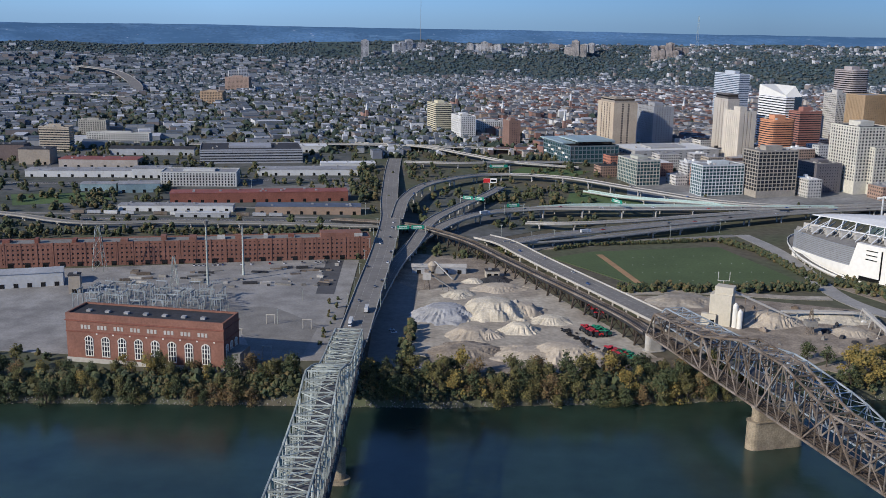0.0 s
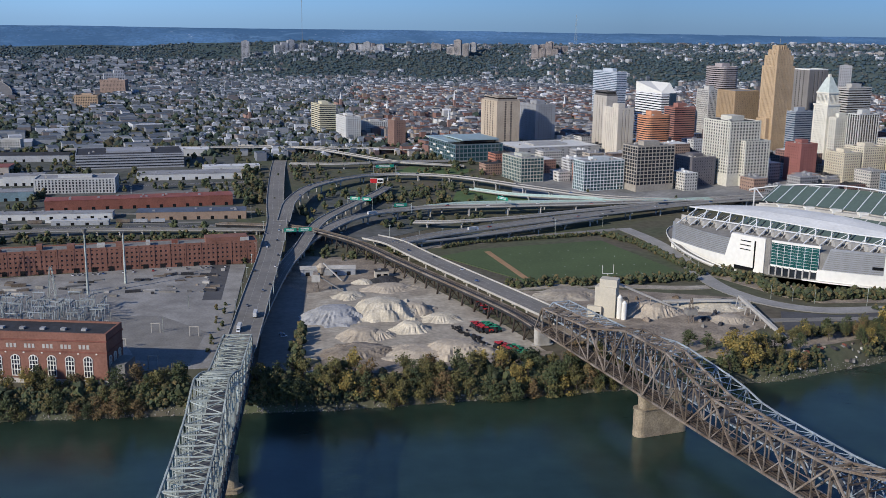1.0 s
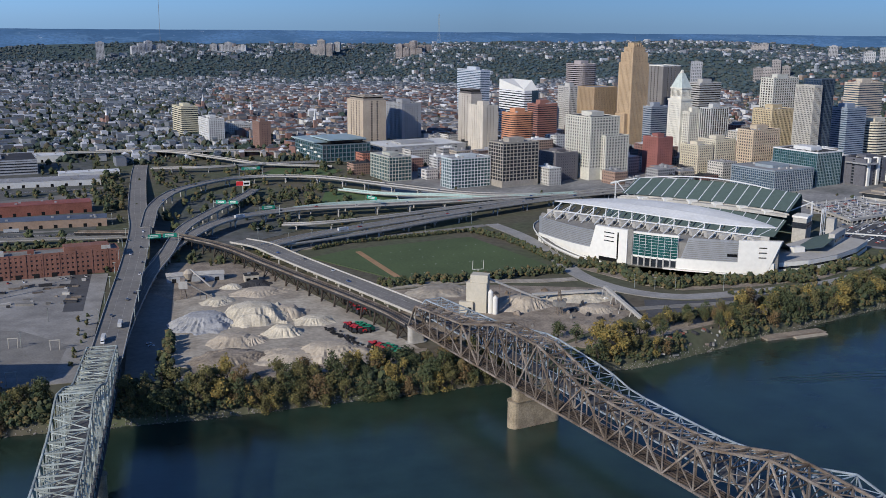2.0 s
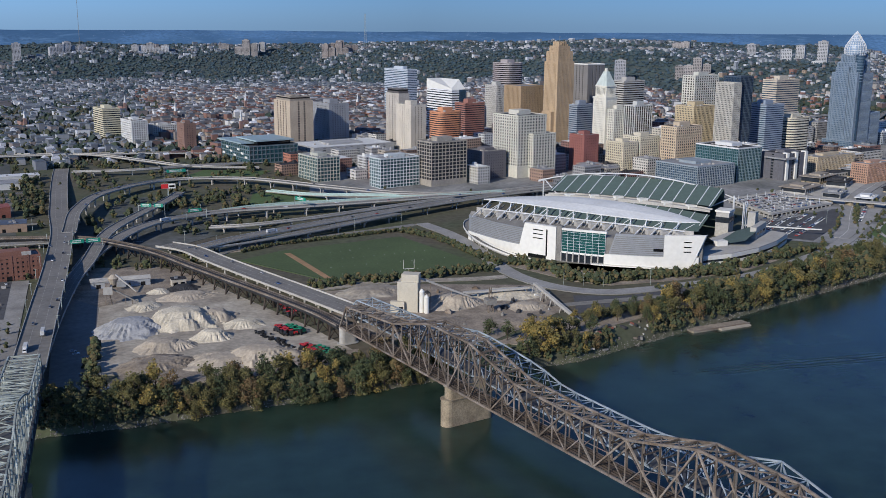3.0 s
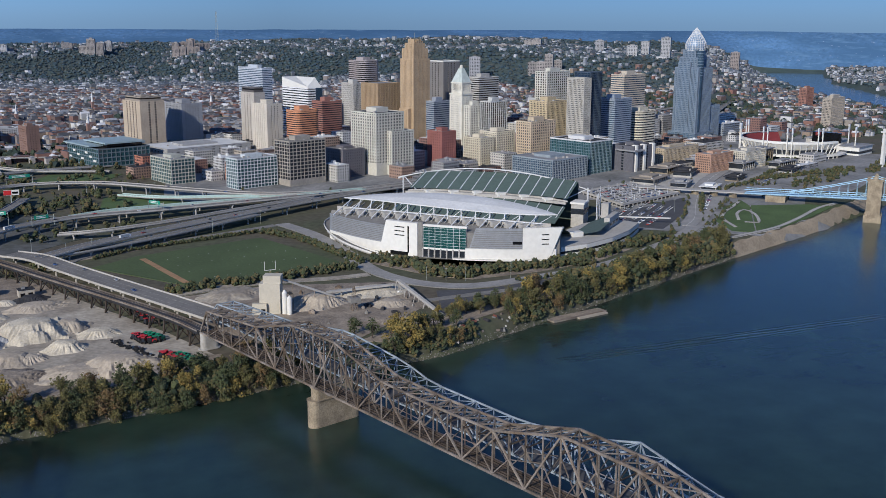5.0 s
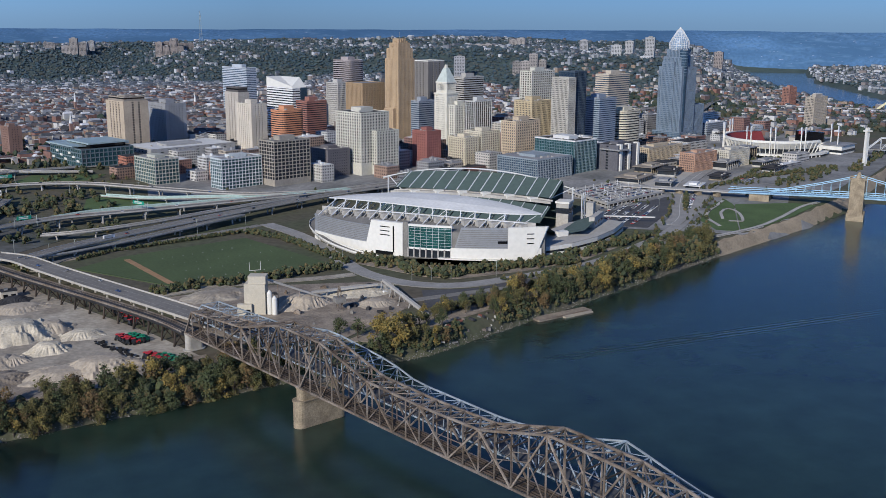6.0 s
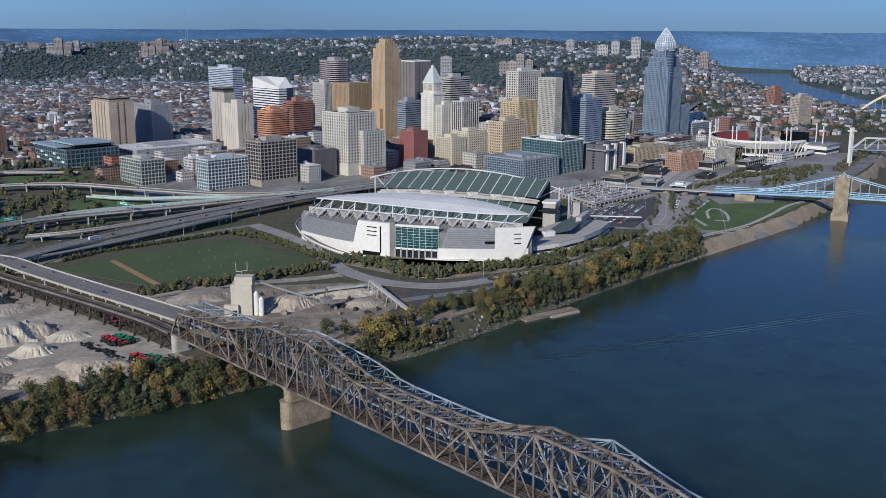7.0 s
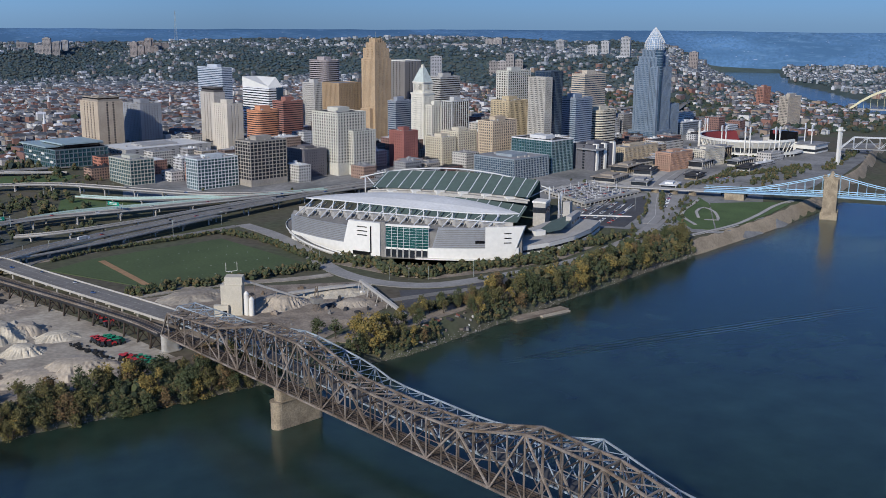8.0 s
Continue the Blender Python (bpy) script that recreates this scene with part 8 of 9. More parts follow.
parked_rows("parked_cars", "rows of cars parked beside the stadium lot", (683, 872, 0.55), (0.79, 0.61), (-0.3, 0.95), 38, 6, 3.2, 12.0, 0.72)
parked_rows("parked_cars", "rows of cars parked on the pale deck", (722, 972, 19.02), (0.944, 0.33), (0.06, 0.998), 31, 7, 3.4, 13.0, 0.8, True)
parked_rows("parked_cars", "rows of cars parked by the warehouses", (-290, 1215, 0.45), (0.97, 0.2), (-0.2, 0.97), 46, 3, 3.6, 14.0, 0.5)
parked_rows("parked_vehicles", "vans and cars parked along the brick warehouse", (-240, 868, 0.4), (0.98, 0.19), (-0.19, 0.98), 40, 1, 4.2, 9.0, 0.45)


parked_rows("parked_cars", "rows of cars parked in the riverfront lots", (985, 1015, 0.6), (0.85, 0.5), (-0.5, 0.85), 22, 2, 3.4, 12.0, 0.6)
parked_rows("parked_cars", "rows of cars parked along the boulevard", (790, 903, 0.9), (0.7, 0.7), (-0.7, 0.7), 34, 1, 4.6, 12.0, 0.5)


# tractors and machines in the stone yard
def machine(x, y, a, col, nm):
    ob = root("farm_machine", Matrix.Translation((x, y, 12.35)) @ Matrix.Rotation(a, 4, "Z") @ Matrix.Scale(1.3, 4), nm + " tractor parked in the stone yard", "tractor", "parked machines")
    part("engine_hood", box(0.2, -0.7, 1.0, 3.2, 0.7, 2.3, 0.1), col, ob)
    part("cab", box(-1.6, -0.9, 1.0, 0.2, 0.9, 3.4, 0.15), M["glass"], ob)
    part("cab_roof", box(-1.8, -1.0, 3.4, 0.4, 1.0, 3.6), col, ob)
    for dx, s in ((-1.0, 2.6), (2.4, 1.7)):
        for dy in (-1.1, 1.1):
            share("wheel", WHEEL, Matrix.Translation((dx, dy, 0.34 * s)) @ Matrix.Scale(s, 4), ob)


RED_M, GREEN_M = mat("red_machine_paint", (0.5, 0.03, 0.03), 0.4, 0.1, 0.5), mat("green_machine_paint", (0.02, 0.25, 0.12), 0.4, 0.1, 0.5)
for x0, y0, x1, y1, nr, col, nm in ((103, 697, 107, 684, 8, RED_M, "red"), (111, 697, 115, 685, 8, GREEN_M, "green"), (113, 650, 120, 634, 10, RED_M, "red"), (120, 643, 128, 622, 11, GREEN_M, "green"),
                                    (112, 772, 118, 730, 10, RED_M, "red")):
    for i in range(nr):
        f = (i // 2) / max(1, (nr - 1) // 2)
        machine(x0 + (x1 - x0) * f + 4.2 * (i % 2) + rng.uniform(-0.8, 0.8), y0 + (y1 - y0) * f + rng.uniform(-1, 1), rng.uniform(0.2, 1.3), col, nm)
for i in range(56):
    x, y = 88 + i * 0.36 + rng.uniform(-3, 5), 699 - i * 0.95 + rng.uniform(-4, 4)
    bm = bmesh.new()
    s = rng.uniform(0.9, 1.5)
    for q in range(12):
        a, b = math.tau * q / 12, math.tau * (q + 1) / 12
        ring = []
        for r, z in ((s, 0), (s, 0.7), (s * 0.5, 0.7), (s * 0.5, 0)):
            ring.append(((r * math.cos(a), r * math.sin(a), z), (r * math.cos(b), r * math.sin(b), z)))
        for (p0, p1), (q0, q1) in zip(ring, ring[1:] + ring[:1]):
            bm.faces.new([bm.verts.new(c) for c in (p0, p1, q1, q0)])
    ob = part("large_tyre", bm, M["tyre"])
    ob.matrix_world = Matrix.Translation((x, y, 12.35 + 0.7 * (i % 2)))
    tagged(ob, "large black tractor tyre in a pile", "tyre", "pile of tyres")


# ---- signs over the highways ----
M["sign_green"] = mat("green_road_sign", (0.02, 0.24, 0.16), 0.5, 0.1, 0.5)


def sign_gantry(x0, y0, x1, y1, z, panels, ground=None):
    """An overhead sign gantry; the writing cannot be read, so it is plain bars."""
    ob = root("sign_gantry", Matrix.Identity(4), "overhead highway gantry with green direction signs", "road sign")
    a, b = Vector((x0, y0, z)), Vector((x1, y1, z))
    u = (b - a).normalized()
    for p in (a, b):
        bar("post", (p.x, p.y, ground if ground is not None else z - 9), (p.x, p.y, z + 2), 0.5, 0.5, M["steel_silver"], ob)
    bar("beam", a, b, 0.5, 0.8, M["steel_silver"], ob)
    L = (b - a).length
    nrm = Vector((u.y, -u.x, 0))
    for f0, f1 in panels:
        p, q = a.lerp(b, f0), a.lerp(b, f1)
        bm = bmesh.new()
        add_beam(bm, p + nrm * 0.6 + Vector((0, 0, 0.6)), q + nrm * 0.6 + Vector((0, 0, 0.6)), 0.2, 4.0)
        sg = part("sign_panel", bm, M["sign_green"], ob)
        bm = bmesh.new()
        for dz in (1.4, -0.1):
            add_beam(bm, p.lerp(q, 0.15) + nrm * 0.75 + Vector((0, 0, dz)), p.lerp(q, 0.8) + nrm * 0.75 + Vector((0, 0, dz)), 0.05, 0.7)
        part("text_bars", bm, M["white"], sg)


sign_gantry(-48, 985, -18, 990, 27, ((0.05, 0.45), (0.52, 0.95)), 12)
sign_gantry(68, 1098, 90, 1104, 31, ((0.1, 0.75),), 22)
sign_gantry(195, 1150, 208, 1128, 31, ((0.1, 0.8),), 22)
sign_gantry(20, 1160, 48, 1150, 29, ((0.1, 0.5), (0.6, 0.95)), 14)
sign_gantry(60, 1395, 92, 1402, 33, ((0.1, 0.9),), 18)
ob = root("billboard", Matrix.Translation((58, 1262, 14)), "red and white advertising billboard on a post", "billboard")
part("panel", box(-8, -0.5, 17, 9, 0.5, 23), M["white"], ob)
part("red_field", box(-8, -0.62, 17.2, 0.5, -0.5, 22.8), RED_M, ob)
part("dark_band", box(1.5, -0.62, 18.5, 8, -0.5, 21), M["glass_black"], ob)
bar("post", (0, 0, 0), (0, 0, 17), 1.2, 1.2, M["steel_silver"], ob)


def street_lamp(x, y, h, z=None):
    ob = root("street_lamp", Matrix.Translation((x, y, terrain(x, y) if z is None else z)) @ Matrix.Rotation(rng.uniform(0, 6.28), 4, "Z"), "tall grey steel street lamp", "street lamp", "street lamps")
    bar("pole", (0, 0, 0), (0, 0, h), 0.3, 0.3, M["steel_silver"], ob)
    bar("arm", (-1.8, 0, h), (1.8, 0, h), 0.22, 0.22, M["steel_silver"], ob)


for x, y in ((112, 985), (190, 1012), (240, 1034), (300, 1062), (360, 760), (375, 752), (390, 744), (331, 850), (333, 920), (430, 735), (-120, 700), (-160, 720), (-110, 760), (-190, 690),
             (-90, 1130), (20, 1180), (90, 1180), (150, 1330), (230, 1300), (-140, 1260), (-250, 1280), (700, 940), (740, 960), (780, 980), (760, 920), (90, 1000), (60, 1010)):
    street_lamp(x, y, rng.uniform(10, 16))
for y in range(700, 1040, 48):
    for x in (-69, -45):
        street_lamp(x + (y - 640) * 0.006, y, 9, 27)
# bare wooden frames and poles in the yard
for x, y in ((-145, 665), (-128, 700), (-100, 690), (-160, 640), (-118, 628)):
    ob = root("yard_frame", Matrix.Translation((x, y, 12.35)), "small grey steel frame standing in the yard", "frame", "yard frames")
    bar("post", (0, 0, 0), (0, 0, 7), 0.5, 0.5, M["concrete"], ob)
    bar("post", (6, 0, 0), (6, 0, 7), 0.5, 0.5, M["concrete"], ob)
    bar("beam", (-0.5, 0, 7), (6.5, 0, 7), 0.6, 0.7, M["concrete"], ob)


# stored beams and crates in the dusty yard
for i in range(60):
    x, y = rng.uniform(-270, -95), rng.uniform(800, 890)
    if y > 850 + (x + 270) * 0.2:
        continue
    w, d, h = rng.uniform(1, 7), rng.uniform(0.6, 2), rng.uniform(0.5, 2.2)
    ob = part("stored_crate", box(-w, -d, 0, w, d, h), rng.choice((M["concrete_dark"], M["roof_dark"], M["steel_brown"], M["concrete"])))
    ob.matrix_world = Matrix.Translation((x, y, 12.36)) @ Matrix.Rotation(rng.uniform(-0.3, 0.5), 4, "Z")
    tagged(ob, "stacked poles and crates stored in the yard", "stored goods", "stored goods")
# far television mast on the hills
lattice_tower(1055, 4300, 150, 6, M["steel_silver"], "broadcast_mast", "thin lattice broadcast mast on the far hill", "mast")
ob = root("broadcast_mast", Matrix.Translation((-115, 4450, 90)), "very thin guyed broadcast mast on the horizon", "mast")
bar("pole", (0, 0, 0), (0, 0, 260), 1.4, 1.4, M["concrete_dark"], ob)
# ---- greenery ----
LEAF = [island_mat("olive_leaves", [(0.12, 0.11, 0.042), (0.095, 0.095, 0.036), (0.15, 0.128, 0.046), (0.11, 0.1, 0.045)], 0.9, 0.3),
        island_mat("dark_green_leaves", [(0.062, 0.078, 0.034), (0.05, 0.066, 0.03), (0.082, 0.092, 0.038), (0.07, 0.08, 0.04)], 0.9, 0.3),
        island_mat("yellow_autumn_leaves", [(0.24, 0.18, 0.05), (0.2, 0.16, 0.05), (0.17, 0.145, 0.05), (0.27, 0.19, 0.055)], 0.9, 0.3),
        island_mat("rust_autumn_leaves", [(0.17, 0.115, 0.052), (0.145, 0.1, 0.048), (0.155, 0.098, 0.045), (0.13, 0.105, 0.05)], 0.9, 0.3)]
ICO_V = None


def ico():
    global ICO_V
    if ICO_V is None:
        bm = bmesh.new()
        bmesh.ops.create_icosphere(bm, subdivisions=1, radius=1.0)
        v = np.array([x.co[:] for x in bm.verts])
        f = np.array([[w.index for w in x.verts] for x in bm.faces])
        bm.free()
        ICO_V = (v, f)
    return ICO_V


def crown_mesh(rng, h, r, leaf, bush=False):
    """A crown of uneven clumps and many small leaf sprays, with gaps between its limbs."""
    V, F, n = [], [], 0
    iv, jf = ico()
    lobes = []
    for k in range(rng.randint(10, 13)):
        a, zz = rng.uniform(0, math.tau), rng.uniform(0.08 if bush else 0.24, 0.93)
        rad = r * (1.05 - abs(zz - 0.45) * 1.35) * rng.uniform(0.3, 0.8)
        lobes.append((rad * math.cos(a), rad * math.sin(a), h * zz, r * rng.uniform(0.26, 0.46)))
    lobes.append((0, 0, h * 0.75, r * 0.45))
    for x, y, z, s in lobes:
        for q in range(9):
            c = np.array((x, y, z)) + np.array([rng.gauss(0, s * 0.5) for _ in range(3)])
            jit = np.array([rng.uniform(0.4, 1.4) for _ in range(len(iv))])[:, None]
            V.extend(c + iv * jit * s * rng.uniform(0.2, 0.36) * np.array((1, 1, 0.85)))
            F.extend(jf + n)
            n += len(iv)
        for q in range(120):
            d = np.array([rng.gauss(0, 1) for _ in range(3)])
            d /= np.linalg.norm(d) + 1e-6
            c = np.array((x, y, z)) + d * s * rng.uniform(0.75, 1.35)
            t = np.cross(d, [rng.gauss(0, 1) for _ in range(3)])
            t /= np.linalg.norm(t) + 1e-6
            b = np.cross(d, t) + 0.5 * d
            e = s * rng.uniform(0.07, 0.15)
            V.extend([c - t * e, c - b * e * 0.7, c + t * e, c + b * e * 0.8])
            F.append((n, n + 1, n + 2, n + 3))
            n += 4
    return mesh_from("crown", V, F, [leaf])


def trunk_mesh(rng, h, r):
    bm = bmesh.new()
    cyl(bm, 0, 0, -0.6, h * 0.55, 0.03 * h, 0.017 * h, 7)
    for k in range(4):
        a = rng.uniform(0, math.tau)
        add_beam(bm, (0, 0, h * rng.uniform(0.25, 0.45)), (r * 0.55 * math.cos(a), r * 0.55 * math.sin(a), h * rng.uniform(0.6, 0.8)), 0.014 * h, 0.014 * h)
    me = bpy.data.meshes.new("trunk")
    bm.to_mesh(me)
    bm.free()
    me.materials.append(M["bark"])
    return me


TREES = []
KIND = ("olive-green", "dark green", "yellow autumn", "rust-brown autumn")
for k in range(12):
    rr = random.Random(100 + k)
    li = (0, 1, 0, 2, 1, 3, 0, 1, 2, 0, 1, 3)[k]
    TREES.append((crown_mesh(rr, 10, rr.uniform(3.0, 4.4), LEAF[li], k % 3 != 1), trunk_mesh(rr, 10, 4.2), li))


def tree(x, y, hgt, rng, pick=None, label_tail="on the river bank", z=None):
    cm, tm, li = TREES[pick if pick is not None else rng.randrange(12)]
    s = hgt / 10
    m = Matrix.Translation((x, y, terrain(x, y) - 0.2 if z is None else z)) @ Matrix.Rotation(rng.uniform(0, 6.28), 4, "Z") @ Matrix.Diagonal((s * rng.uniform(0.85, 1.2), s * rng.uniform(0.85, 1.2), s, 1))
    ob = root("tree", m, KIND[li] + " leafy tree " + label_tail, "tree", "trees by the river")
    for nm, me in (("trunk", tm), ("crown", cm)):
        c = new(nm, me)
        c.parent = ob
    return ob


rng = random.Random(5)
WARM, COOL = (0, 3, 8, 5, 2, 11, 6), (0, 1, 2, 4, 6, 7, 9, 10)


def bank_trees(pts, n, depth, hmin, hmax, warm, tail):
    """Trees scattered in a belt inland of a line."""
    L = [Vector((*p, 0)) for p in pts]
    seg = [(b - a).length for a, b in zip(L, L[1:])]
    for i in range(n):
        d = (i + rng.uniform(-0.6, 0.6)) / n * sum(seg)
        d = min(max(d, 0), sum(seg) - 0.1)
        k = 0
        while d > seg[k]:
            d -= seg[k]
            k += 1
        u = (L[k + 1] - L[k]).normalized()
        p = L[k] + u * d + Vector((-u.y, u.x, 0)) * (depth * rng.random() ** 1.6)
        tree(p.x, p.y, rng.uniform(hmin, hmax), rng, rng.choice(WARM if rng.random() < warm else COOL), tail)


bank_trees([(-430, 562), (-165, 571), (-85, 572)], 92, 24, 11, 18, 0.4, "on the river bank")
bank_trees([(-45, 572), (60, 577), (150, 588), (197, 595)], 92, 24, 12, 19, 0.35, "on the river bank")
bank_trees([(262, 602), (300, 606), (330, 616)], 14, 26, 10, 18, 0.4, "on the river bank by the works")
bank_trees([(322, 640), (372, 652), (440, 684)], 24, 16, 9, 15, 0.5, "beside the old rail yard")
bank_trees([(375, 634), (420, 650), (450, 661)], 18, 24, 12, 22, 0.45, "on the river bank by the barge")
bank_trees([(440, 656), (520, 685), (640, 729), (712, 759)], 52, 26, 13, 20, 0.5, "on the river bank below the stadium")
for x, y, h, pick in ((272, 606, 23, 3), (281, 613, 20, 8), (264, 614, 18, 3), (255, 628, 15, 1), (247, 642, 13, 4)):
    tree(x, y, h, rng, pick, "standing tall on the bank by the works")

JOIN_V, JOIN_F, JOIN_N = [], [], [0]
PROTO = []


def bush_proto(rng):
    """A small crown: uneven clumps close together and loose sprays round them."""
    V, F, n = [], [], 0
    iv, jf = ico()
    for k in range(8):
        a, zz = rng.uniform(0, math.tau), rng.uniform(0.25, 0.85)
        rad = 3.2 * (1.0 - abs(zz - 0.45)) * rng.uniform(0.2, 0.9)
        c = np.array((rad * math.cos(a), rad * math.sin(a), 10 * zz))
        jit = np.array([rng.uniform(0.55, 1.35) for _ in iv])[:, None]
        V.extend(c + iv * jit * rng.uniform(1.3, 2.3) * np.array((1, 1, 1.05)))
        F.extend(tuple(int(q) + n for q in f) for f in jf)
        n += len(iv)
        for q in range(4):
            d = np.array([rng.gauss(0, 1) for _ in range(3)])
            d /= np.linalg.norm(d) + 1e-6
            t = np.cross(d, [rng.gauss(0, 1) for _ in range(3)])
            t /= np.linalg.norm(t) + 1e-6
            b, p, e = np.cross(d, t) + 0.5 * d, c + d * rng.uniform(1.6, 2.5), rng.uniform(0.35, 0.75)
            V.extend([p - t * e, p - b * e * 0.7, p + t * e, p + b * e * 0.8])
            F.append((n, n + 1, n + 2, n + 3))
            n += 4
    return np.array(V), F


for k in range(12):
    PROTO.append(bush_proto(random.Random(200 + k)))


def join_tree(x, y, hgt, rng, z=None):
    """A tree for the joined groves."""
    V, f = PROTO[rng.randrange(12)]
    s, a = hgt / 10, rng.uniform(0, 6.28)
    sx = s * rng.uniform(0.85, 1.3)
    ca, sa = math.cos(a) * sx, math.sin(a) * sx
    z = (terrain(x, y) if z is None else z) - 0.12 * hgt
    JOIN_V.append(np.stack([x + V[:, 0] * ca - V[:, 1] * sa, y + V[:, 0] * sa + V[:, 1] * ca, z + V[:, 2] * s], 1))
    n = JOIN_N[0]
    JOIN_F.extend(tuple(n + i for i in q) for q in f)
    JOIN_N[0] += len(V)


def grove(pts, n, depth, hmin, hmax):
    L = [Vector((*p, 0)) for p in pts]
    seg = [(b - a).length for a, b in zip(L, L[1:])]
    for i in range(n):
        d = min(max((i + rng.uniform(-0.6, 0.6)) / n * sum(seg), 0), sum(seg) - 0.1)
        k = 0
        while d > seg[k]:
            d -= seg[k]
            k += 1
        u = (L[k + 1] - L[k]).normalized()
        p = L[k] + u * d + Vector((-u.y, u.x, 0)) * rng.uniform(0, depth)
        join_tree(p.x, p.y, rng.uniform(hmin, hmax), rng)


for spec in (([(-430, 566), (-165, 574), (-85, 576)], 60, 18, 8, 13), ([(-45, 576), (60, 581), (197, 599)], 50, 18, 8, 13), ([(440, 658), (520, 688), (712, 762)], 110, 28, 9, 15), ([(385, 752), (470, 752), (560, 768), (660, 806)], 110, 18, 6, 10.5), ([(345, 860), (352, 815), (385, 775), (420, 752), (460, 747)], 50, 20, 6, 9),
             ([(110, 962), (149, 984), (286, 1018)], 150, 4, 3.5, 5.5), ([(284, 1012), (309, 970), (330, 838)], 120, 6, 5.5, 8.5), ([(150, 806), (195, 810), (238, 806), (320, 822)], 90, 15, 6, 9.5),
             ([(-444, 955), (-371, 985), (-282, 990), (-136, 1005), (-100, 1010)], 80, 26, 7, 12), ([(-125, 1440), (-112, 1300), (-105, 1190)], 36, 26, 8, 14),
             ([(-400, 1140), (-400, 1210)], 14, 30, 8, 12), ([(60, 1190), (100, 1230), (150, 1250)], 50, 46, 7, 11), ([(-18, 640), (-20, 700)], 12, 8, 7, 11),
             ([(660, 800), (760, 900), (840, 985)], 20, 8, 5, 7), ([(745, 815), (800, 880), (880, 932)], 40, 24, 3, 6.5), ([(1010, 960), (1100, 990), (1180, 1030)], 50, 34, 6, 10),
             ([(-10, 905), (30, 915), (60, 905)], 30, 60, 5, 9), ([(-440, 610), (-330, 612), (-250, 600)], 26, 22, 4, 8), ([(-430, 640), (-440, 720), (-420, 800)], 20, 30, 6, 10),
             ([(-75, 640), (-80, 780)], 12, 10, 3, 6), ([(335, 655), (420, 676), (520, 704)], 60, 12, 5, 9), ([(430, 714), (520, 724), (620, 764), (690, 806)], 90, 9, 4, 7.5), ([(940, 1010), (1010, 1040), (1110, 1100)], 40, 6, 5, 8), ([(880, 985), (940, 1015), (1000, 1000)], 26, 8, 4, 7), ([(-75, 910), (-72, 940)], 8, 14, 5, 8), ([(341, 842), (365, 805), (365, 772)], 46, 14, 7, 11), ([(365, 770), (388, 746), (414, 756)], 26, 12, 7, 11), ([(414, 756), (474, 748), (527, 742)], 44, 12, 6, 10), ([(1077, 1137), (1178, 1142)], 46, 10, 7, 11), ([(1017, 1030), (1199, 1043)], 80, 16, 5, 9), ([(1200, 1010), (1420, 1140)], 60, 20, 5, 9), ([(790, 905), (860, 985)], 26, 4, 5, 7)):
    grove(*spec)

# roads and roofs keep the scattered trees off
LINES = np.array([tuple(o.matrix_world @ v.co)[:2] for o in scene.objects if o.type == "MESH" and o.name.split(".")[0] in ("deck_slab", "roadway", "track_deck") for v in o.data.vertices])
ROOFS = np.array([tuple(o.parent.matrix_world @ Vector(o.bound_box[k]))[:2] for o in scene.objects if o.type == "MESH" and o.parent and o.name.split(".")[0] in ("roof", "wall") for k in (0, 3, 4, 7)]).reshape(-1, 4, 2)
ROOF_C, ROOF_R = ROOFS.mean(1), np.linalg.norm(ROOFS - ROOFS.mean(1, keepdims=True), axis=2).max(1)


def free(x, y, road=7.0):
    p = np.array((x, y))
    if (np.abs(LINES - p).max(1) < road).any():
        return False
    near = np.linalg.norm(ROOF_C - p, axis=1) < ROOF_R * 0.8 + 3
    return not near.any()


def middle_scatter():
    r_ = random.Random(77)
    sc = 0
    for k in range(3600):
        az, r = radians(r_.uniform(-25, 9)), r_.uniform(1060, 1760)
        x, y = r * math.sin(az), r * math.cos(az)
        dens = 0.55 + 0.9 * noise.noise(Vector((x / 70, y / 70, 2.0))) + (-0.12 if x > -100 and r < 1470 else 0.05)
        if r_.random() < dens * 0.62 and free(x, y):
            join_tree(x, y, r_.uniform(6, 13), r_)
    for k in range(700):
        az, r = radians(r_.uniform(9, 46)), r_.uniform(1180, 2000)
        x, y = r * math.sin(az), r * math.cos(az)
        sx, ky = 0.65 * x - 0.76 * y, 0.76 * x + 0.65 * y
        if -540 < sx < -225 and 840 < ky < 1130:
            continue
        if r_.random() < 0.4 and free(x, y, 5):
            join_tree(x, y, r_.uniform(4, 8), r_)
    # scrub along the waterline
    for k in range(2600):
        t = r_.uniform(-440, 705 if k % 3 else 205)
        y0 = lerp_at(SHORE_X, SHORE_Y, t)
        if 205 < t < 245 or 335 < t < 372 or -82 < t < -46 and r_.random() < 0.5:
            continue
        join_tree(t, y0 + r_.uniform(1.5, 9), r_.uniform(3, 8), r_)


middle_scatter()
ob = new("grove_trees", mesh_from("grove_trees", np.concatenate(JOIN_V), JOIN_F, [island_mat("mixed_grove_leaves", [(0.07, 0.08, 0.034), (0.052, 0.066, 0.03), (0.08, 0.08, 0.036), (0.095, 0.084, 0.038), (0.056, 0.066, 0.036), (0.12, 0.092, 0.04), (0.042, 0.056, 0.03)], 0.9, 0.3)]))
tagged(ob, "dense olive-green shrubs and small trees in autumn", "trees", kind="stuff")


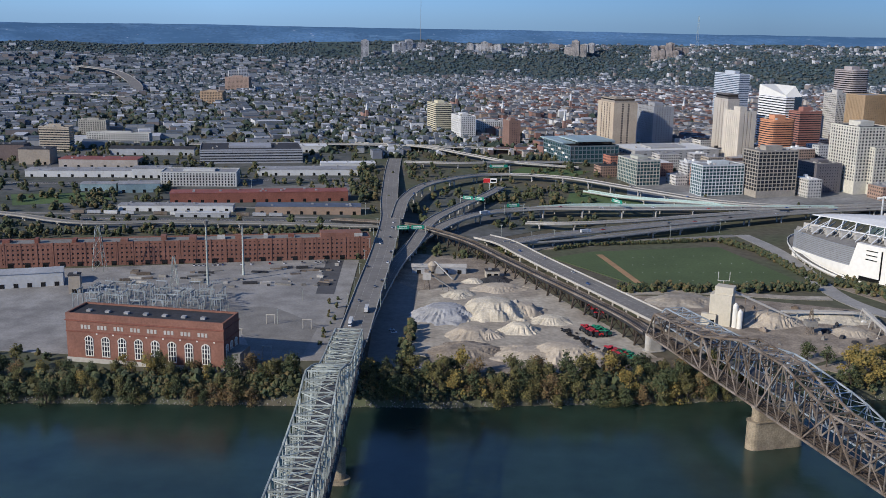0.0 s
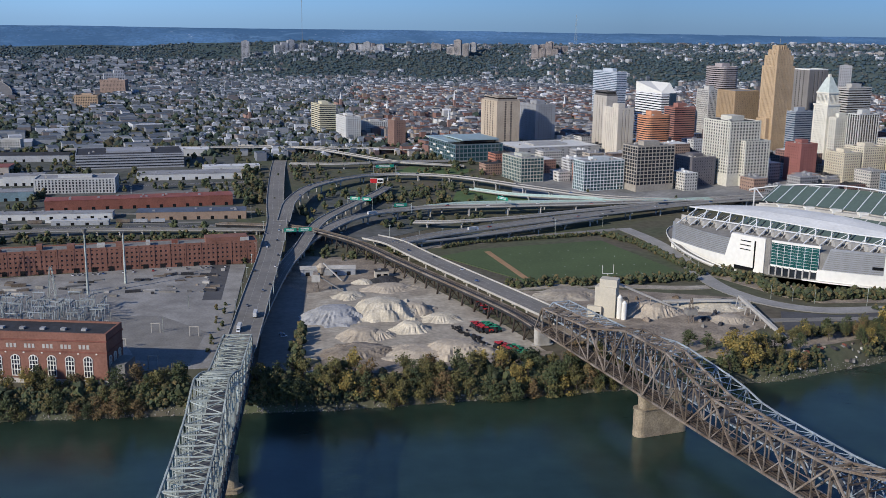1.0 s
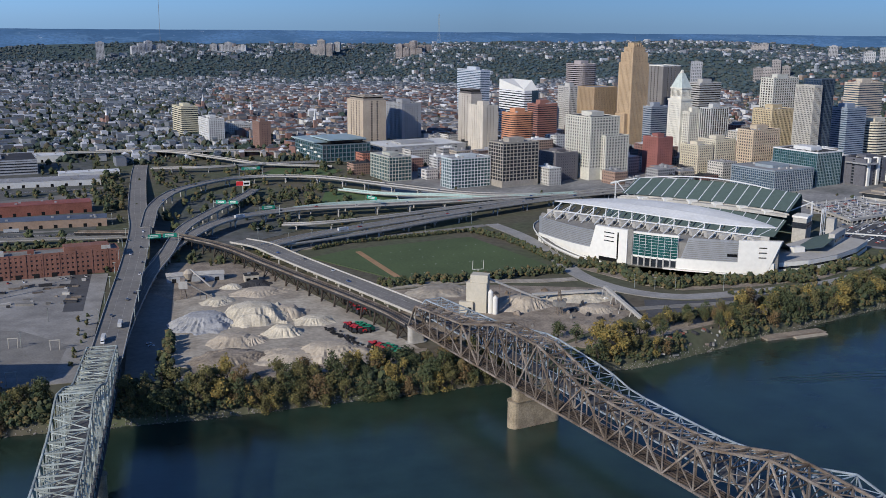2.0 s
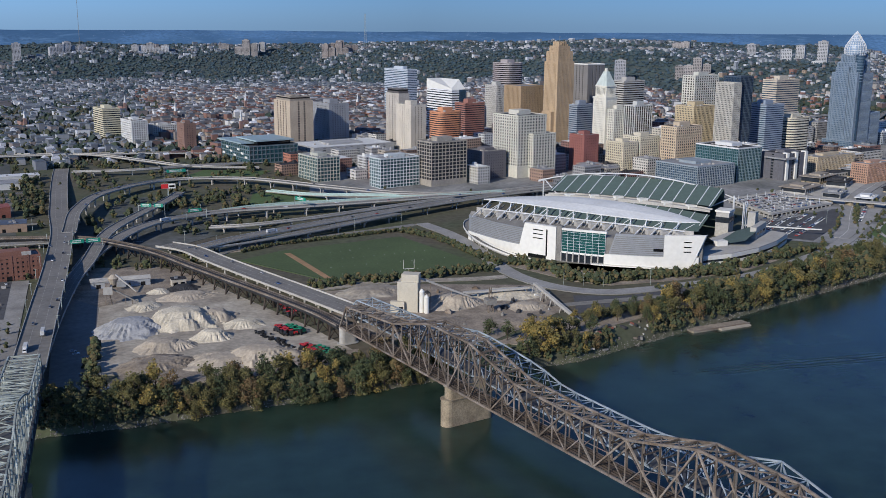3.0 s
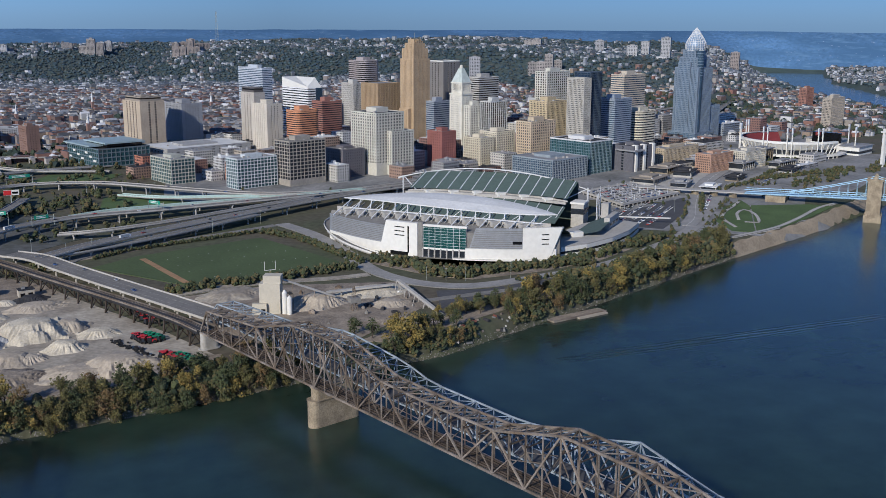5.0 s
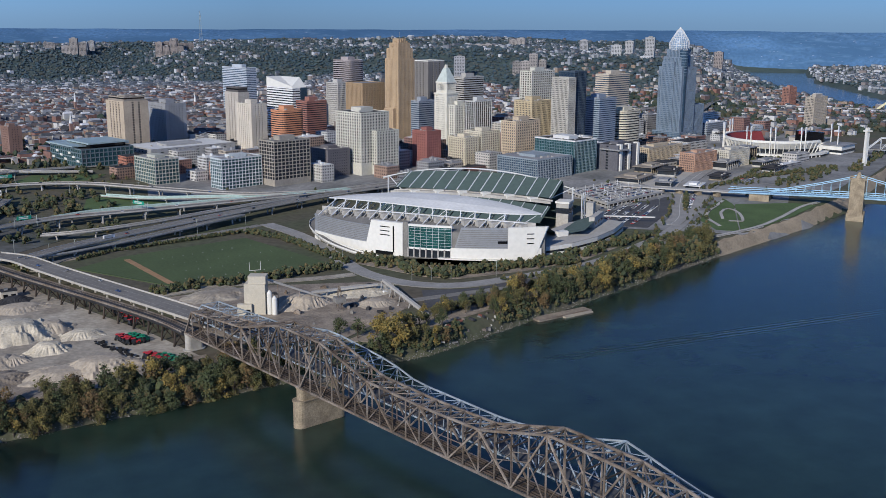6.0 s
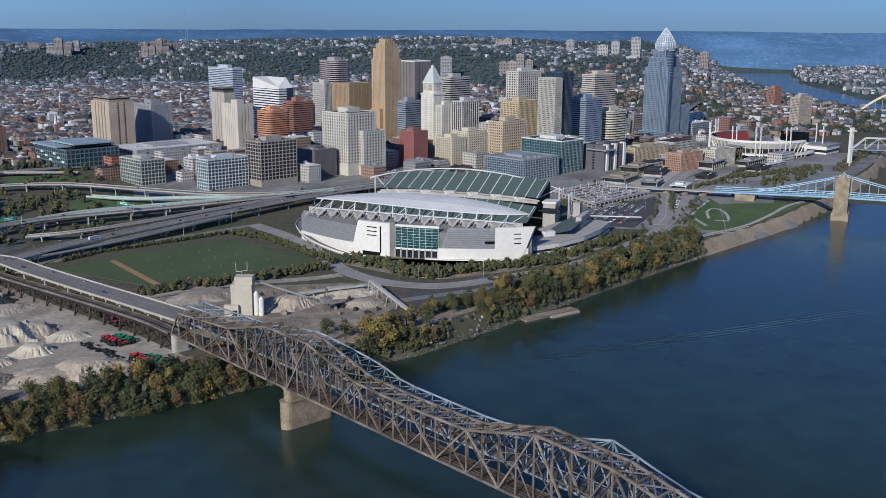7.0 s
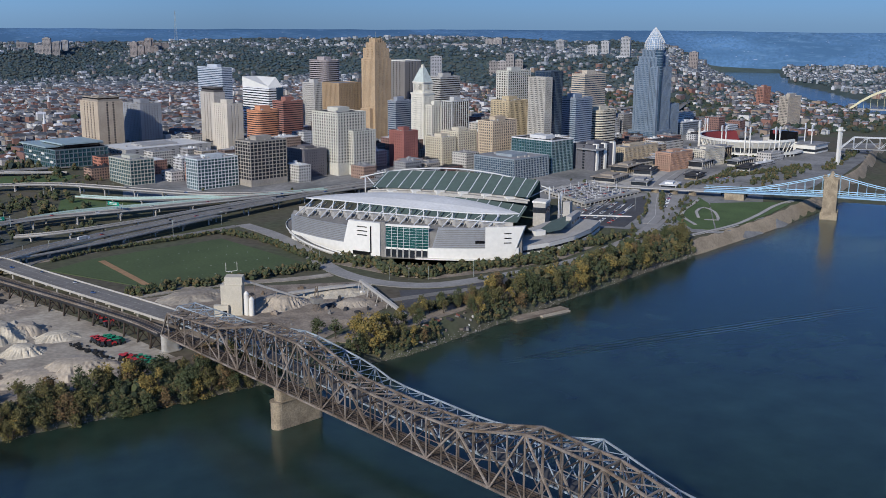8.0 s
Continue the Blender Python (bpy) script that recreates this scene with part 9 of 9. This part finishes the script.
def shore_rocks():
    """Riprap stones along the waterline."""
    r_ = random.Random(12)
    V, F, n = [], [], 0
    iv, jf = ico()
    for k in range(2600):
        x = r_.uniform(-460, 760)
        y = lerp_at(SHORE_X, SHORE_Y, x) + r_.gauss(0.2, 1.0)
        s = r_.uniform(0.2, 0.7)
        V.extend(np.array((x, y, max(-0.3, terrain(x, y)) + 0.1)) + iv * np.array([r_.uniform(0.5, 1.2) for _ in iv])[:, None] * s)
        F.extend(tuple(int(i) + n for i in f) for f in jf[::1])
        n += len(iv)
    ob = new("shore_stones", mesh_from("shore_stones", V, F, [island_mat("river_stones", [(0.22, 0.2, 0.18), (0.17, 0.155, 0.14), (0.27, 0.25, 0.22), (0.13, 0.12, 0.105)])]))
    tagged(ob, "grey riprap stones along the waterline", "stones", kind="stuff")


shore_rocks()


def far_scatter():
    """Woods, gardens and streets of houses over the basin and the hills."""
    rs = np.random.RandomState(3)
    iv, jf = ico()
    groves = {False: [[], [], 0], True: [[], [], 0]}
    hv, hf, hm, hn = [], [], [], 0
    B = 62.0

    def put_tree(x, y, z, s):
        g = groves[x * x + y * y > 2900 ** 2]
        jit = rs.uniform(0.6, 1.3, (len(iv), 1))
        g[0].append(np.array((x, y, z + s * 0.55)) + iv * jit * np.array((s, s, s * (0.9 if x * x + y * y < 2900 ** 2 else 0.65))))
        g[1].append(jf + g[2])
        g[2] += len(iv)

    def put_house(x, y, z, w, d, h, a, gable):
        nonlocal hn
        ca, sa = math.cos(a), math.sin(a)
        q = [(-w / 2, -d / 2), (w / 2, -d / 2), (w / 2, d / 2), (-w / 2, d / 2)]
        c = [(x + ca * u - sa * v, y + sa * u + ca * v) for u, v in q]
        lo = [(p[0], p[1], z - 4) for p in c]
        hi = [(p[0], p[1], z + h) for p in c]
        hv.extend(lo + hi)
        hf.extend([(hn, hn + 1, hn + 5, hn + 4), (hn + 1, hn + 2, hn + 6, hn + 5), (hn + 2, hn + 3, hn + 7, hn + 6), (hn + 3, hn, hn + 4, hn + 7)])
        hm.extend([0] * 4)
        hn += 8
        if gable:
            m1 = ((c[0][0] + c[3][0]) / 2, (c[0][1] + c[3][1]) / 2, z + h + d * 0.32)
            m2 = ((c[1][0] + c[2][0]) / 2, (c[1][1] + c[2][1]) / 2, z + h + d * 0.32)
            hv.extend(hi + [m1, m2])
            hf.extend([(hn, hn + 1, hn + 5, hn + 4), (hn + 2, hn + 3, hn + 4, hn + 5), (hn + 1, hn + 2, hn + 5), (hn + 3, hn, hn + 4)])
            hm.extend([1] * 4)
            hn += 6
        else:
            hv.extend([(p[0], p[1], p[2] + 0.15) for p in hi])
            hf.append((hn, hn + 1, hn + 2, hn + 3))
            hm.append(1)
            hn += 4

    R = 4650
    k = int(R / B) + 2
    for i in range(-k, k):
        for j in range(0, k + 20):
            u, v = i * B, j * B
            a0 = radians(17)
            x0, y0 = u * math.cos(a0) - v * math.sin(a0), u * math.sin(a0) + v * math.cos(a0)
            r, az = math.hypot(x0, y0), math.degrees(math.atan2(x0, y0))
            if r > R or az < -25.5 or az > 55 or y0 < 900:
                continue
            near = lerp_at((-26, -8, -4, 6, 12, 30, 44, 50, 56), (1700, 1700, 1560, 1600, 1780, 2000, 1950, 2100, 2400), az)
            if r < near:
                continue
            zc = terrain(x0, y0)
            if zc < 8 or in_far_river(x0, y0):
                continue
            wood = noise.noise(Vector((x0 / 260, y0 / 260, 4.0)))
            hill = zc > 42 and az > -7
            steep = az > -7 and abs(terrain(x0 + 40 * x0 / r, y0 + 40 * y0 / r) - zc) > 4.5
            old = 2 < az < 30 and 1850 < r < 3500
            mill = az < -9 and r < 4300 and noise.noise(Vector((x0 / 500, y0 / 500, 1.0))) > -0.1
            nt = 19 if az < 2 else 12
            nh = 5
            if old:
                nh, nt = 15, 4
            if hill:
                nh, nt = (4, 22) if wood < -0.05 else (1, 30)
            if steep:
                nh, nt = (3 if wood < -0.12 else 0), 32
            elif not hill and wood > 0.33:
                nh, nt = 2, 18
            if mill:
                nh, nt = 2, 15
            if az > 40:
                nh, nt = (6, 9) if wood < 0.15 else (1, 15)
            if r > lerp_at((-26, -9, -2, 0), (4150, 4250, 4450, 9000), az):
                nh, nt = (1 if wood < -0.2 else 0), 18
            for q in range(nh):
                px, py = x0 + rs.uniform(-B / 2, B / 2), y0 + rs.uniform(-B / 2, B / 2)
                pz = terrain(px, py)
                if pz < 6 or in_far_river(px, py):
                    continue
                a = a0 + (math.pi / 2 if rs.rand() < 0.5 else 0) + rs.normal(0, 0.04)
                if mill:
                    put_house(px, py, pz, rs.uniform(18, 55), rs.uniform(12, 24), rs.uniform(6, 12), a, False)
                elif old:
                    put_house(px, py, pz, rs.uniform(8, 22), rs.uniform(8, 13), rs.uniform(9, 17), a, rs.rand() < 0.35)
                else:
                    big = rs.rand() < 0.1
                    put_house(px, py, pz, rs.uniform(8, 14) * (2.2 if big else 1), rs.uniform(7, 10) * (1.5 if big else 1), rs.uniform(5, 10) * (1.5 if big else 1), a, (not big) and rs.rand() < 0.75)
            for q in range(nt):
                px, py = x0 + rs.uniform(-B / 2, B / 2), y0 + rs.uniform(-B / 2, B / 2)
                pz = terrain(px, py)
                if pz > 5 and not in_far_river(px, py):
                    put_tree(px, py, pz, 2.6 + 5.2 * rs.rand() ** 1.8)
    # Far and western houses: haze put into cooler wall and roof colours.
    pale = island_mat("hazed_grey_walls", [(0.24, 0.26, 0.28), (0.16, 0.17, 0.19), (0.45, 0.46, 0.48), (0.13, 0.14, 0.15), (0.2, 0.175, 0.165), (0.29, 0.3, 0.31)])
    slate = island_mat("hazed_slate_roofs", [(0.07, 0.085, 0.105), (0.1, 0.12, 0.14), (0.15, 0.17, 0.19), (0.06, 0.075, 0.095), (0.42, 0.43, 0.45), (0.085, 0.1, 0.12)])
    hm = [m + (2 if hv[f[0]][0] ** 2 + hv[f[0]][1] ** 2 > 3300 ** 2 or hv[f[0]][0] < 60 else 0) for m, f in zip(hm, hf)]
    walls = island_mat("house_walls", [(0.17, 0.1, 0.085), (0.26, 0.24, 0.22), (0.4, 0.4, 0.4), (0.14, 0.1, 0.09), (0.2, 0.18, 0.17), (0.22, 0.12, 0.095), (0.52, 0.52, 0.51), (0.26, 0.2, 0.15), (0.13, 0.135, 0.15), (0.36, 0.33, 0.3), (0.2, 0.115, 0.095)])
    roofs = island_mat("house_roofs", [(0.06, 0.068, 0.08), (0.1, 0.105, 0.12), (0.16, 0.165, 0.18), (0.08, 0.078, 0.08), (0.3, 0.31, 0.33), (0.09, 0.098, 0.115), (0.2, 0.205, 0.22), (0.07, 0.078, 0.09), (0.55, 0.55, 0.56), (0.08, 0.088, 0.1), (0.15, 0.1, 0.09), (0.12, 0.13, 0.145)])
    woods = island_mat("far_tree_crowns", [(0.036, 0.054, 0.038), (0.044, 0.06, 0.038), (0.03, 0.046, 0.036), (0.055, 0.06, 0.036), (0.036, 0.05, 0.042), (0.068, 0.06, 0.036)])
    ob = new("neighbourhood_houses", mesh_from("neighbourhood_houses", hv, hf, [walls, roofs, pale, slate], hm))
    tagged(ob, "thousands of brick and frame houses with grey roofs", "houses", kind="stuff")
    # Crown colours beyond 2900 m carry blue distance haze.
    hills = island_mat("hazed_hillside_woods", [(0.05, 0.08, 0.09), (0.062, 0.09, 0.094), (0.04, 0.066, 0.082), (0.074, 0.09, 0.088), (0.048, 0.074, 0.09), (0.085, 0.09, 0.078), (0.036, 0.06, 0.076)])
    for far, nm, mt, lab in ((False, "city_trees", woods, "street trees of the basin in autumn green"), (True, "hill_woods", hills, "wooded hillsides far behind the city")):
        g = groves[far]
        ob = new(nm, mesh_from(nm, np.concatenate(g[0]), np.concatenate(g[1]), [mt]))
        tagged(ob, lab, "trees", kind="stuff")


far_scatter()
